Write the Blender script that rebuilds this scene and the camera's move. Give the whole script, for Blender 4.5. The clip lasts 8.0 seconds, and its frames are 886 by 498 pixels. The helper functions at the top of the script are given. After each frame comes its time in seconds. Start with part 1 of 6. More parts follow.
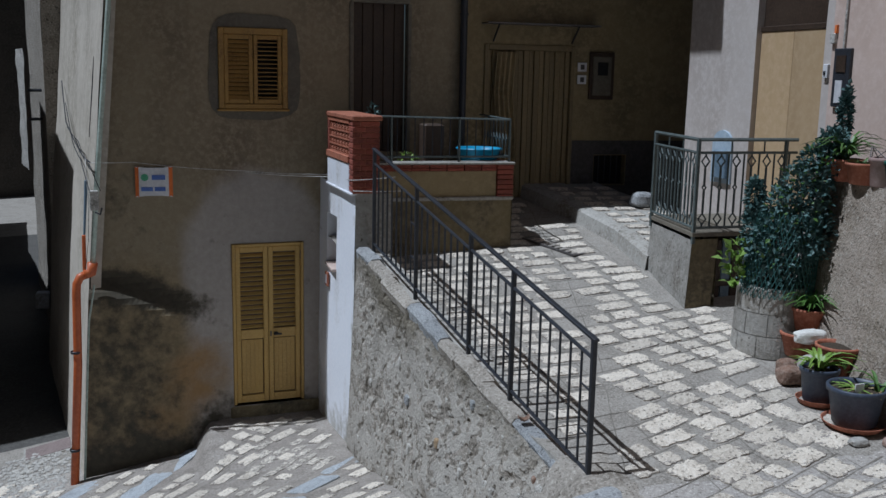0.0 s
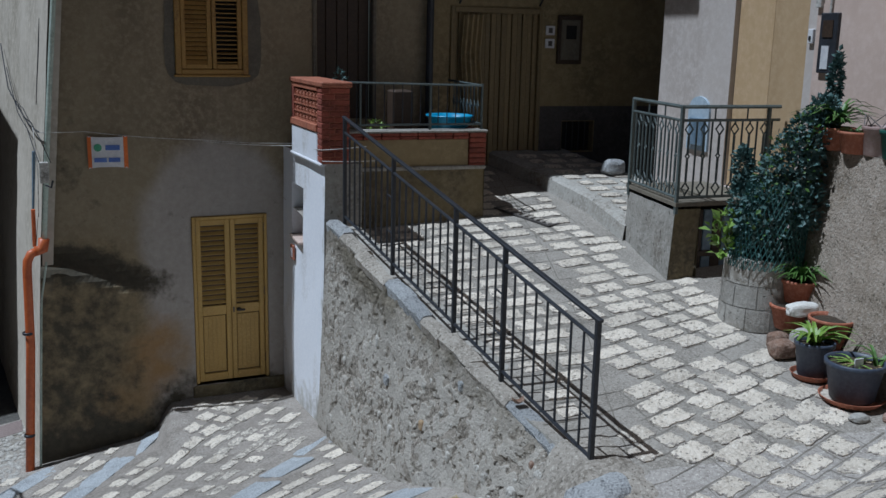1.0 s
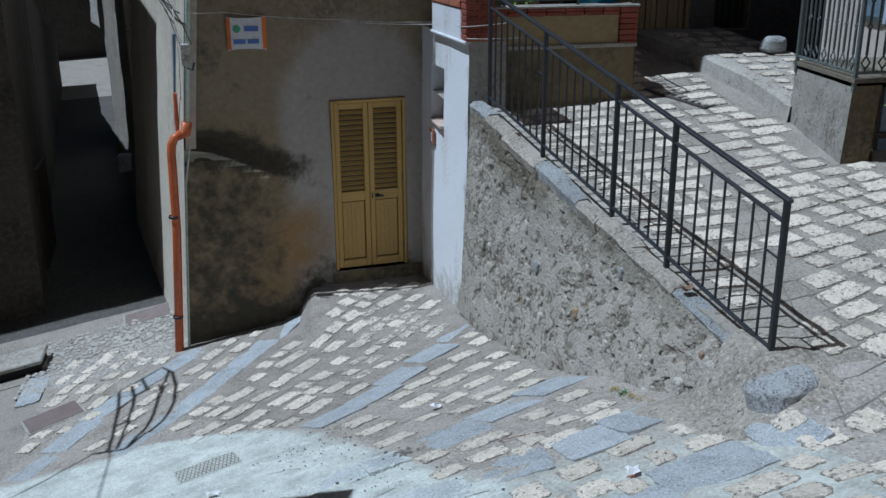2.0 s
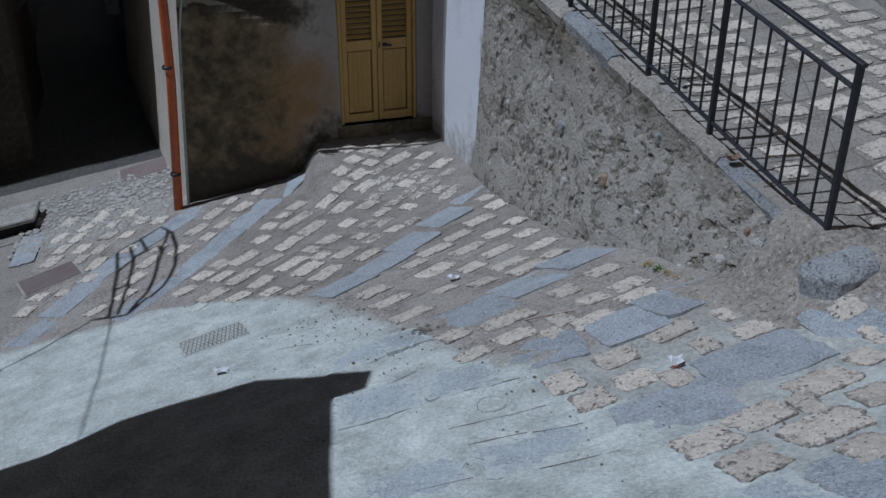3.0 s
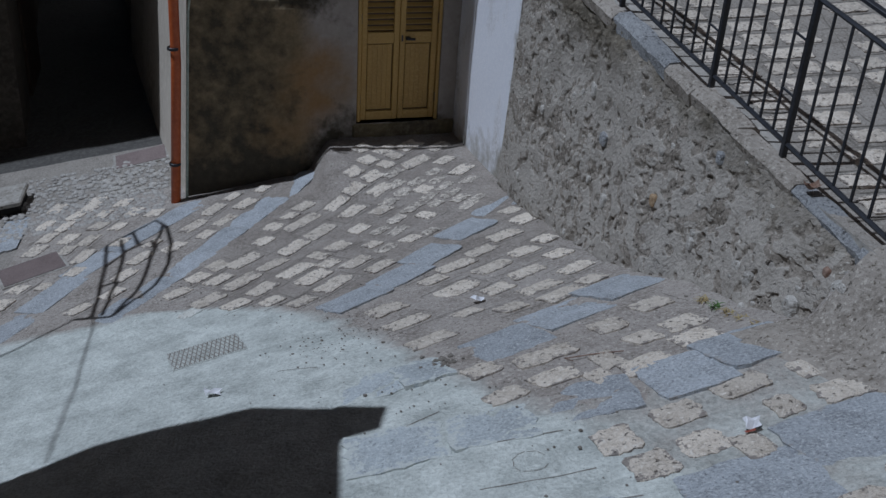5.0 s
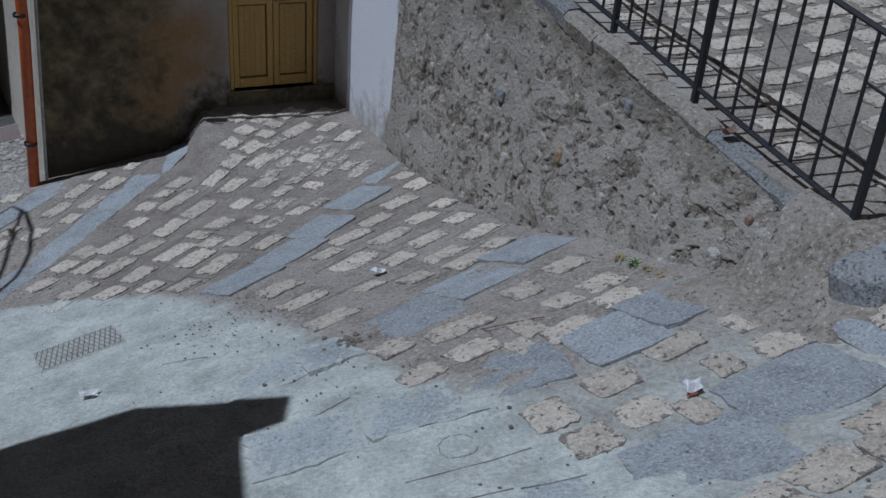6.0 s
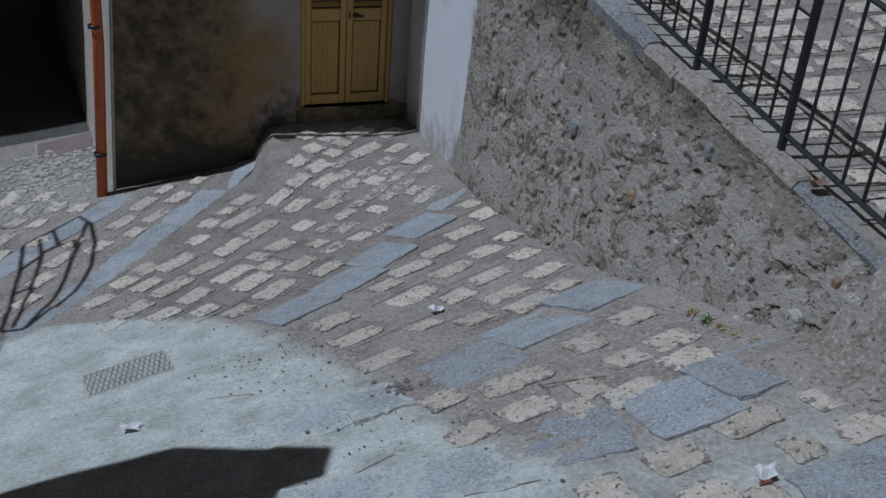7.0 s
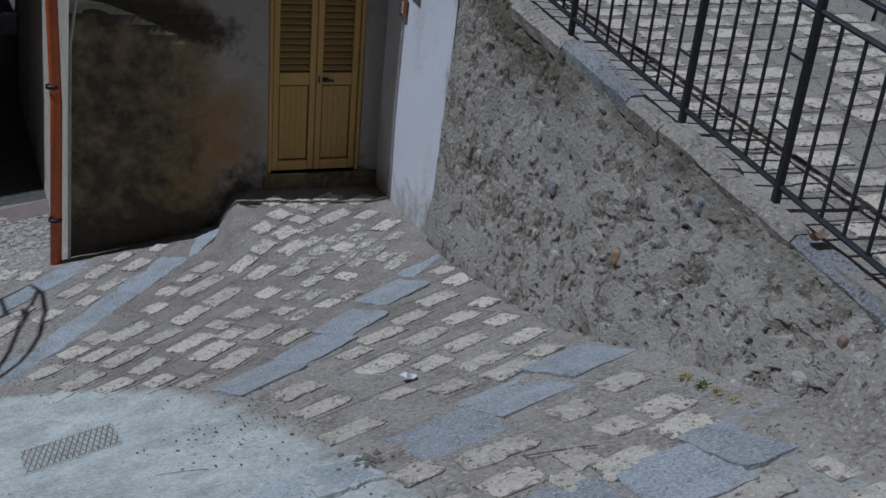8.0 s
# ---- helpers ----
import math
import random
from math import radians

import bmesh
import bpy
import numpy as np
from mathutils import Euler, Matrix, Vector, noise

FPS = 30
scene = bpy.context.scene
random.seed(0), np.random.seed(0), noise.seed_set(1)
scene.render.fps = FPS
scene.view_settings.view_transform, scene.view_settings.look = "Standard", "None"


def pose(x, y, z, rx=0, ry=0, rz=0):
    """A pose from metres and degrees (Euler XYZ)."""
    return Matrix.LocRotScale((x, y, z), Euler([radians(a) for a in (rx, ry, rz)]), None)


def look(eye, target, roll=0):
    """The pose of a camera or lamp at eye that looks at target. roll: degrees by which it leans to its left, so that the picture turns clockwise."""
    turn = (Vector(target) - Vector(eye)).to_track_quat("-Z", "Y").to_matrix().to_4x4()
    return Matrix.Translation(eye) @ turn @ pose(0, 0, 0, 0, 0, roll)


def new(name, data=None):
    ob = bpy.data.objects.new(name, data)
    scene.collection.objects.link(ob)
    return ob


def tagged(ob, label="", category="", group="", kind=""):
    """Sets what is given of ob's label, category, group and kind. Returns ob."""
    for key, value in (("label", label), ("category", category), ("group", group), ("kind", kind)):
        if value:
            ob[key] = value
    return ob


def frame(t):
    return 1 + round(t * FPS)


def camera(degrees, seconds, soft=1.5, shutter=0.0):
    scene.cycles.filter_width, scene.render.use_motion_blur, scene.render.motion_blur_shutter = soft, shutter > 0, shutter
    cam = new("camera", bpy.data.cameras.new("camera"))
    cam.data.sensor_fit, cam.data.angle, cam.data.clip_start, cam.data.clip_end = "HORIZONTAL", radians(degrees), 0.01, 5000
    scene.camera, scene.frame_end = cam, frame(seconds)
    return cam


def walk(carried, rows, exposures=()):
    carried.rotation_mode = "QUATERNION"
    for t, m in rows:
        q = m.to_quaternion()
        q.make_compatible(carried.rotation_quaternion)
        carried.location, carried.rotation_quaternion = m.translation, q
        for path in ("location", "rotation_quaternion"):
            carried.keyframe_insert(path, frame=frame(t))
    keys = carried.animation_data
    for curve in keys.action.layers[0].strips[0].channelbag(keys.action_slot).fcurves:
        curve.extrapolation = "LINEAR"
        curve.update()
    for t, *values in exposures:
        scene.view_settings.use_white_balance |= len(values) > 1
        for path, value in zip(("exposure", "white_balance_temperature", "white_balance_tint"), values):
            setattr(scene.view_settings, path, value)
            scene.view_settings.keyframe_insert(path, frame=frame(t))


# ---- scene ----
cam = camera(49.0, 8.0)
PATH = [
    (0, (-0.391, -0.144, 3.815), (0.15, 1.749, 3.462), 1.2),
    (0.5, (-0.577, 0.052, 3.858), (0.213, 1.83, 3.393), 0.6),
    (1, (-0.637, 0.349, 3.841), (0.018, 2.19, 3.415), 1.3),
    (1.5, (-0.623, 0.555, 3.706), (-0.082, 2.427, 3.257), 1.9),
    (1.8, (-0.782, 0.658, 3.638), (-0.284, 2.523, 3.113), -0.2),
    (2, (-0.851, 0.773, 3.62), (-0.436, 2.624, 2.986), -0.2),
    (2.2, (-0.86, 0.861, 3.575), (-0.503, 2.687, 2.841), -0.5),
    (3.3, (-0.935, 1.559, 3.547), (-0.488, 3.265, 2.604), 1.6),
    (3.5, (-0.952, 1.635, 3.527), (-0.476, 3.331, 2.58), 2.5),
    (4, (-0.909, 1.75, 3.467), (-0.562, 3.455, 2.482), 2.3),
    (4.2, (-0.91, 1.785, 3.482), (-0.554, 3.515, 2.545), 2.2),
    (5.3, (-0.998, 2.308, 3.188), (-0.573, 4.032, 2.269), 4.5),
    (5.5, (-1.049, 2.372, 3.153), (-0.607, 4.059, 2.173), 5.3),
    (6, (-0.946, 2.611, 3.006), (-0.307, 4.247, 2.05), 4.5),
    (6.5, (-0.935, 2.8, 3.055), (-0.258, 4.408, 2.077), 4.1),
    (7, (-0.781, 2.915, 3.044), (-0.283, 4.602, 2.092), 4.8),
    (7.5, (-0.609, 3.035, 2.924), (-0.144, 4.772, 2.048), 4.7),
    (8, (-0.716, 3.19, 2.755), (-0.149, 4.936, 1.961), 5.5),
]
EXPOSURES = [(0, 0.15, 5320, 7), (0.5, 0.27, 5290, 6), (1, 0.16, 5260, 5), (1.6, 0.18, 5200, 4), (2.2, 0.25, 5100, 3), (3.3, -0.56, 5190, 10), (8, -0.52, 5240, 9)]
walk(cam, [(t, look(eye, target, roll)) for t, eye, target, roll in PATH], EXPOSURES)

# ---- light ----
world = bpy.data.worlds.new("sky")
scene.world = world
world.use_nodes = True
sky = world.node_tree.nodes.new("ShaderNodeTexSky")
sky.sky_type, sky.sun_disc = "NISHITA", False
sky.sun_elevation, sky.sun_rotation = radians(64), radians(-84.6)
background = world.node_tree.nodes["Background"]
background.inputs["Strength"].default_value = 0.009
world.node_tree.links.new(sky.outputs[0], background.inputs[0])
sun_data = bpy.data.lights.new("sun", "SUN")
sun_data.energy, sun_data.angle, sun_data.color = 3.0, radians(0.5), (1.0, 0.97, 0.93)
sun = new("sun", sun_data)
sun.matrix_world = look((-4.8, 0.45, 10), (0, 0, 0))

# ---- materials ----


def surface(name, base, dark, light, stain=1.3, grain=22.0, rough=0.85, bump=0.35, metal=0.0, vary=0.12, pits=0.0, patch=0.5, streak=1.0, cracks=0.0, pour=(), smear=None, chips=()):
    """A weathered surface: broad stains, fine grain, optional pits, and a small change from piece to piece."""
    m = bpy.data.materials.new(name)
    m.use_nodes = True
    n, l = m.node_tree.nodes, m.node_tree.links
    b = n["Principled BSDF"]
    b.inputs["Metallic"].default_value = metal
    where = n.new("ShaderNodeNewGeometry")
    stretch = n.new("ShaderNodeMapping")
    stretch.inputs["Scale"].default_value = (1, 1, streak)
    l.new(where.outputs["Position"], stretch.inputs["Vector"])
    broad = n.new("ShaderNodeTexNoise")
    broad.inputs["Scale"].default_value, broad.inputs["Detail"].default_value, broad.inputs["Roughness"].default_value = stain, 8, 0.62
    l.new(stretch.outputs[0], broad.inputs["Vector"])
    fine = n.new("ShaderNodeTexNoise")
    fine.inputs["Scale"].default_value, fine.inputs["Detail"].default_value, fine.inputs["Roughness"].default_value = grain, 6, 0.7
    l.new(where.outputs["Position"], fine.inputs["Vector"])
    r1 = n.new("ShaderNodeValToRGB")
    r1.color_ramp.elements[0].position, r1.color_ramp.elements[0].color = patch - 0.16, (*dark, 1)
    r1.color_ramp.elements[1].position, r1.color_ramp.elements[1].color = patch + 0.08, (*base, 1)
    l.new(broad.outputs["Fac"], r1.inputs["Fac"])
    r2 = n.new("ShaderNodeMapRange")
    r2.inputs["From Min"].default_value, r2.inputs["From Max"].default_value = 0.44, 0.66
    l.new(fine.outputs["Fac"], r2.inputs["Value"])
    mix = n.new("ShaderNodeMix")
    mix.data_type = "RGBA"
    l.new(r2.outputs[0], mix.inputs["Factor"])
    l.new(r1.outputs["Color"], mix.inputs["A"])
    mix.inputs["B"].default_value = (*light, 1)
    info = n.new("ShaderNodeObjectInfo")
    swing = n.new("ShaderNodeMapRange")
    swing.inputs["To Min"].default_value, swing.inputs["To Max"].default_value = 1 - vary, 1 + vary
    l.new(info.outputs["Random"], swing.inputs["Value"])
    hsv = n.new("ShaderNodeHueSaturation")
    l.new(swing.outputs[0], hsv.inputs["Value"])
    l.new(mix.outputs["Result"], hsv.inputs["Color"])
    colour, height = hsv.outputs["Color"], fine.outputs["Fac"]
    if pits:
        cell = n.new("ShaderNodeTexNoise")
        cell.inputs["Scale"].default_value, cell.inputs["Detail"].default_value, cell.inputs["Roughness"].default_value = pits, 3, 0.55
        l.new(where.outputs["Position"], cell.inputs["Vector"])
        hole = n.new("ShaderNodeMapRange")
        hole.inputs["From Min"].default_value, hole.inputs["From Max"].default_value = 0.30, 0.36
        l.new(cell.outputs["Fac"], hole.inputs["Value"])
        dim = n.new("ShaderNodeMix")
        dim.data_type = "RGBA"
        l.new(hole.outputs[0], dim.inputs["Factor"])
        dim.inputs["A"].default_value = tuple(0.6 * c for c in dark) + (1,)
        l.new(colour, dim.inputs["B"])
        colour = dim.outputs["Result"]
        add = n.new("ShaderNodeMath")
        l.new(height, add.inputs[0])
        l.new(hole.outputs[0], add.inputs[1])
        height = add.outputs[0]
    if chips:
        # small chipped hollows and pale bits of aggregate
        chip_size, hollow_colour, bit_colour = chips
        chip = n.new("ShaderNodeTexNoise")
        chip.inputs["Scale"].default_value, chip.inputs["Detail"].default_value, chip.inputs["Roughness"].default_value = chip_size, 2.5, 0.6
        l.new(where.outputs["Position"], chip.inputs["Vector"])
        for low_, high_, tint in ((0.39, 0.33, hollow_colour), (0.62, 0.67, bit_colour)):
            mask = n.new("ShaderNodeMapRange")
            mask.inputs["From Min"].default_value, mask.inputs["From Max"].default_value = low_, high_
            l.new(chip.outputs["Fac"], mask.inputs["Value"])
            dab = n.new("ShaderNodeMix")
            dab.data_type = "RGBA"
            l.new(mask.outputs[0], dab.inputs["Factor"])
            l.new(colour, dab.inputs["A"])
            dab.inputs["B"].default_value = (*tint, 1)
            colour = dab.outputs["Result"]
        relief = n.new("ShaderNodeMath")
        l.new(height, relief.inputs[0])
        l.new(chip.outputs["Fac"], relief.inputs[1])
        height = relief.outputs[0]
    if cracks:
        warp = n.new("ShaderNodeMix")
        warp.data_type = "VECTOR"
        warp.inputs["Factor"].default_value = 0.06
        l.new(where.outputs["Position"], warp.inputs["A"])
        l.new(fine.outputs["Color"], warp.inputs["B"])
        vor = n.new("ShaderNodeTexVoronoi")
        vor.feature = "DISTANCE_TO_EDGE"
        vor.inputs["Scale"].default_value = cracks
        l.new(warp.outputs["Result"], vor.inputs["Vector"])
        thin = n.new("ShaderNodeMapRange")
        thin.inputs["From Min"].default_value, thin.inputs["From Max"].default_value = 0.006, 0.03
        l.new(vor.outputs["Distance"], thin.inputs["Value"])
        here = n.new("ShaderNodeMapRange")
        here.inputs["From Min"].default_value, here.inputs["From Max"].default_value = 0.46, 0.49
        l.new(broad.outputs["Fac"], here.inputs["Value"])
        both = n.new("ShaderNodeMath")
        both.operation = "MAXIMUM"
        l.new(thin.outputs[0], both.inputs[0])
        l.new(here.outputs[0], both.inputs[1])
        dark_line = n.new("ShaderNodeMix")
        dark_line.data_type = "RGBA"
        l.new(both.outputs[0], dark_line.inputs["Factor"])
        dark_line.inputs["A"].default_value = tuple(0.7 * c for c in dark) + (1,)
        l.new(colour, dark_line.inputs["B"])
        colour = dark_line.outputs["Result"]
        deep = n.new("ShaderNodeMath")
        l.new(height, deep.inputs[0])
        l.new(both.outputs[0], deep.inputs[1])
        height = deep.outputs[0]
    for name_, low_, high_, scale_, soft_ in pour:
        # a coat or stain laid over the base where the named layer says, with a ragged edge
        layer = n.new("ShaderNodeAttribute")
        layer.attribute_name = name_
        ragged = n.new("ShaderNodeTexNoise")
        ragged.inputs["Scale"].default_value, ragged.inputs["Detail"].default_value, ragged.inputs["Roughness"].default_value = scale_, 9, 0.65
        l.new(where.outputs["Position"], ragged.inputs["Vector"])
        add2 = n.new("ShaderNodeMath")
        add2.operation = "ADD"
        l.new(layer.outputs["Fac"], add2.inputs[0])
        l.new(ragged.outputs["Fac"], add2.inputs[1])
        edge = n.new("ShaderNodeMapRange")
        edge.inputs["From Min"].default_value, edge.inputs["From Max"].default_value = 0.97 - soft_, 0.97 + soft_
        l.new(add2.outputs[0], edge.inputs["Value"])
        blend = n.new("ShaderNodeMath")
        blend.operation = "MULTIPLY_ADD"
        l.new(broad.outputs["Fac"], blend.inputs[0])
        blend.inputs[1].default_value = 0.5
        half = n.new("ShaderNodeMath")
        half.operation = "MULTIPLY"
        half.inputs[1].default_value = 0.5
        l.new(fine.outputs["Fac"], half.inputs[0])
        l.new(half.outputs[0], blend.inputs[2])
        spread = n.new("ShaderNodeMapRange")
        spread.inputs["From Min"].default_value, spread.inputs["From Max"].default_value = 0.32, 0.68
        l.new(blend.outputs[0], spread.inputs["Value"])
        tone = n.new("ShaderNodeMix")
        tone.data_type = "RGBA"
        l.new(spread.outputs[0], tone.inputs["Factor"])
        tone.inputs["A"].default_value = (*low_, 1)
        tone.inputs["B"].default_value = (*high_, 1)
        over = n.new("ShaderNodeMix")
        over.data_type = "RGBA"
        l.new(edge.outputs[0], over.inputs["Factor"])
        l.new(colour, over.inputs["A"])
        l.new(tone.outputs["Result"], over.inputs["B"])
        colour = over.outputs["Result"]
    if smear:
        # mortar smeared in from the edges of a laid stone
        paste, reach, start = smear
        own = n.new("ShaderNodeTexCoord")
        split = n.new("ShaderNodeSeparateXYZ")
        l.new(own.outputs["Object"], split.inputs[0])
        sides = []
        for axis in ("X", "Y"):
            size = n.new("ShaderNodeMath")
            size.operation = "ABSOLUTE"
            l.new(split.outputs[axis], size.inputs[0])
            sides.append(size)
        far_ = n.new("ShaderNodeMath")
        far_.operation = "MAXIMUM"
        l.new(sides[0].outputs[0], far_.inputs[0])
        l.new(sides[1].outputs[0], far_.inputs[1])
        ragged = n.new("ShaderNodeTexNoise")
        ragged.inputs["Scale"].default_value, ragged.inputs["Detail"].default_value, ragged.inputs["Roughness"].default_value = 20.0, 7, 0.68
        l.new(where.outputs["Position"], ragged.inputs["Vector"])
        reach_ = n.new("ShaderNodeMath")
        reach_.operation = "MULTIPLY_ADD"
        l.new(ragged.outputs["Fac"], reach_.inputs[0])
        reach_.inputs[1].default_value = reach
        l.new(far_.outputs[0], reach_.inputs[2])
        edge = n.new("ShaderNodeMapRange")
        edge.inputs["From Min"].default_value, edge.inputs["From Max"].default_value = start + reach / 2, start + reach / 2 + 0.05
        l.new(reach_.outputs[0], edge.inputs["Value"])
        grey = n.new("ShaderNodeMix")
        grey.data_type = "RGBA"
        l.new(fine.outputs["Fac"], grey.inputs["Factor"])
        grey.inputs["A"].default_value = tuple(0.7 * c for c in paste) + (1,)
        grey.inputs["B"].default_value = tuple(1.3 * c for c in paste) + (1,)
        over = n.new("ShaderNodeMix")
        over.data_type = "RGBA"
        l.new(edge.outputs[0], over.inputs["Factor"])
        l.new(colour, over.inputs["A"])
        l.new(grey.outputs["Result"], over.inputs["B"])
        colour = over.outputs["Result"]
    l.new(colour, b.inputs["Base Color"])
    gloss = n.new("ShaderNodeMapRange")
    gloss.inputs["To Min"].default_value, gloss.inputs["To Max"].default_value = rough - 0.12, min(1.0, rough + 0.1)
    l.new(broad.outputs["Fac"], gloss.inputs["Value"])
    l.new(gloss.outputs[0], b.inputs["Roughness"])
    if bump:
        bp = n.new("ShaderNodeBump")
        bp.inputs["Strength"].default_value, bp.inputs["Distance"].default_value = bump, 0.02
        l.new(height, bp.inputs["Height"])
        l.new(bp.outputs[0], b.inputs["Normal"])
    return m


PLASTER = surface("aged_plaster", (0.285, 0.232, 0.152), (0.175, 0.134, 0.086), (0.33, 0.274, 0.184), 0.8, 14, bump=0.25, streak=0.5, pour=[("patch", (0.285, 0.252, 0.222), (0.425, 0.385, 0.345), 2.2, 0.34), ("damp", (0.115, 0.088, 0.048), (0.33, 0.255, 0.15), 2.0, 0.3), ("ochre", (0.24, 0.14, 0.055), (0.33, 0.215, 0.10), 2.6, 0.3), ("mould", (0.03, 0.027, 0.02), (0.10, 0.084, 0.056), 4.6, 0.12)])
GREY_PLASTER = surface("grey_render", (0.15, 0.135, 0.105), (0.11, 0.095, 0.075), (0.18, 0.16, 0.125), 2, 20, bump=0.3)
DARK_PLASTER = surface("ochre_plaster", (0.29, 0.225, 0.12), (0.18, 0.14, 0.078), (0.34, 0.27, 0.15), 0.9, 12, bump=0.25)
DADO = surface("dark_dado", (0.085, 0.078, 0.076), (0.055, 0.05, 0.05), (0.11, 0.10, 0.098), 1.2, 18)
CREAM = surface("cream_plaster", (0.625, 0.485, 0.415), (0.49, 0.365, 0.305), (0.685, 0.55, 0.485), 1.0, 10, bump=0.15, streak=0.4)
WHITEWALL = surface("pale_plaster", (0.53, 0.475, 0.44), (0.43, 0.375, 0.34), (0.58, 0.53, 0.50), 0.9, 12, bump=0.15, streak=0.4)
ALLEYWALL = surface("lit_alley_plaster", (0.50, 0.45, 0.38), (0.33, 0.29, 0.23), (0.55, 0.50, 0.43), 0.9, 9, bump=0.4, streak=0.5)
WHITE = surface("white_limewash", (0.70, 0.715, 0.77), (0.38, 0.35, 0.30), (0.76, 0.77, 0.81), 1.7, 25, bump=0.2, patch=0.40, streak=0.5, pour=[("pour", (0.24, 0.215, 0.17), (0.52, 0.50, 0.46), 3.5, 0.14)])
CEMENT = surface("street_cement", (0.35, 0.315, 0.283), (0.205, 0.178, 0.152), (0.455, 0.415, 0.373), 3.6, 34, bump=0.8, patch=0.48, chips=(46, (0.14, 0.122, 0.10), (0.58, 0.54, 0.48)), pour=[("grime", (0.15, 0.128, 0.108), (0.33, 0.292, 0.255), 3.4, 0.3), ("pour", (0.30, 0.32, 0.30), (0.84, 0.875, 0.825), 2.6, 0.22)])
JOINTS = surface("grey_mortar", (0.29, 0.265, 0.235), (0.185, 0.166, 0.142), (0.385, 0.355, 0.315), 2.4, 42, bump=0.7, chips=(60, (0.15, 0.132, 0.11), (0.46, 0.43, 0.385)))
WORN_MORTAR = surface("pale_worn_mortar", (0.365, 0.335, 0.308), (0.24, 0.215, 0.193), (0.49, 0.455, 0.42), 3.0, 36, bump=0.7, chips=(40, (0.2, 0.178, 0.155), (0.62, 0.585, 0.54)))
LIME = surface("worn_limestone", (0.715, 0.64, 0.54), (0.45, 0.388, 0.315), (0.835, 0.76, 0.665), 9, 55, bump=1.0, pits=30, vary=0.15, patch=0.46, chips=(30, (0.33, 0.288, 0.24), (0.87, 0.81, 0.72)), smear=((0.335, 0.298, 0.265), 1.6, 0.44))
GRANITE = surface("blue_grey_granite", (0.395, 0.42, 0.45), (0.25, 0.263, 0.282), (0.56, 0.587, 0.61), 6.0, 60, bump=0.8, vary=0.12, chips=(58, (0.22, 0.23, 0.247), (0.64, 0.665, 0.68)), smear=((0.38, 0.365, 0.35), 0.4, 0.47))
BURIED_LIME = surface("half_buried_limestone", (0.35, 0.315, 0.277), (0.23, 0.203, 0.172), (0.80, 0.73, 0.63), 7, 19, bump=1.0, pits=30, vary=0.1, chips=(30, (0.2, 0.175, 0.145), (0.80, 0.74, 0.65)))
FILMED_GRANITE = surface("cement_filmed_granite", (0.42, 0.457, 0.475), (0.31, 0.332, 0.344), (0.57, 0.607, 0.613), 4.0, 60, bump=0.6, vary=0.08, chips=(48, (0.27, 0.29, 0.30), (0.62, 0.65, 0.64)), smear=((0.57, 0.597, 0.57), 1.3, 0.36))
FILMED_LIME = surface("cement_filmed_limestone", (0.62, 0.615, 0.56), (0.44, 0.43, 0.38), (0.76, 0.765, 0.72), 6, 50, bump=0.8, vary=0.1, pits=60, smear=((0.56, 0.58, 0.545), 1.9, 0.36))
GRANITE_BLOCK = surface("rough_granite_block", (0.33, 0.338, 0.348), (0.20, 0.20, 0.205), (0.50, 0.51, 0.52), 6.0, 60, bump=1.0, vary=0.14, pits=60)
SCREED = surface("pale_screed", (0.55, 0.57, 0.535), (0.38, 0.39, 0.365), (0.72, 0.745, 0.70), 3, 40, bump=0.7, pits=60)
RUBBLE = surface("rubble_render", (0.30, 0.265, 0.222), (0.15, 0.128, 0.10), (0.42, 0.378, 0.325), 5.0, 32, bump=0.9, pits=17, patch=0.47, chips=(34, (0.065, 0.055, 0.042), (0.56, 0.525, 0.47)), pour=[("mortar", (0.32, 0.291, 0.253), (0.51, 0.472, 0.42), 8.0, 0.12), ("pour", (0.08, 0.07, 0.052), (0.26, 0.226, 0.172), 4.2, 0.2)])
WARM_MORTAR = surface("brown_mortar", (0.345, 0.31, 0.268), (0.19, 0.165, 0.135), (0.45, 0.41, 0.36), 3.0, 30, bump=0.6, pits=24, chips=(40, (0.12, 0.10, 0.075), (0.50, 0.46, 0.40)))
ROUGHCAST = surface("roughcast", (0.275, 0.228, 0.185), (0.155, 0.118, 0.076), (0.345, 0.297, 0.25), 1.4, 26, bump=0.7, patch=0.5, streak=0.6, chips=(46, (0.10, 0.085, 0.06), (0.40, 0.37, 0.32)))
CONCRETE = surface("old_concrete", (0.34, 0.325, 0.295), (0.20, 0.18, 0.15), (0.42, 0.40, 0.37), 2.5, 24, bump=0.5, pits=20)
STAINED = surface("ochre_stained_concrete", (0.17, 0.135, 0.07), (0.06, 0.05, 0.035), (0.21, 0.17, 0.10), 2.2, 16, bump=0.6)
BRICK = surface("red_brick", (0.25, 0.062, 0.038), (0.16, 0.042, 0.03), (0.31, 0.09, 0.06), 7, 40, bump=0.4, vary=0.2)
TERRA = surface("terracotta", (0.36, 0.12, 0.065), (0.24, 0.08, 0.045), (0.45, 0.19, 0.12), 6, 30, rough=0.75, bump=0.2)
OCHRE = surface("ochre_door_paint", (0.46, 0.29, 0.075), (0.36, 0.22, 0.055), (0.50, 0.33, 0.10), 3, 40, rough=0.55, bump=0.08, vary=0.05, streak=0.2)
OCHRE_DIM = surface("ochre_shutter_wood", (0.33, 0.19, 0.045), (0.22, 0.12, 0.03), (0.38, 0.23, 0.06), 4, 40, rough=0.6, bump=0.1, vary=0.05)
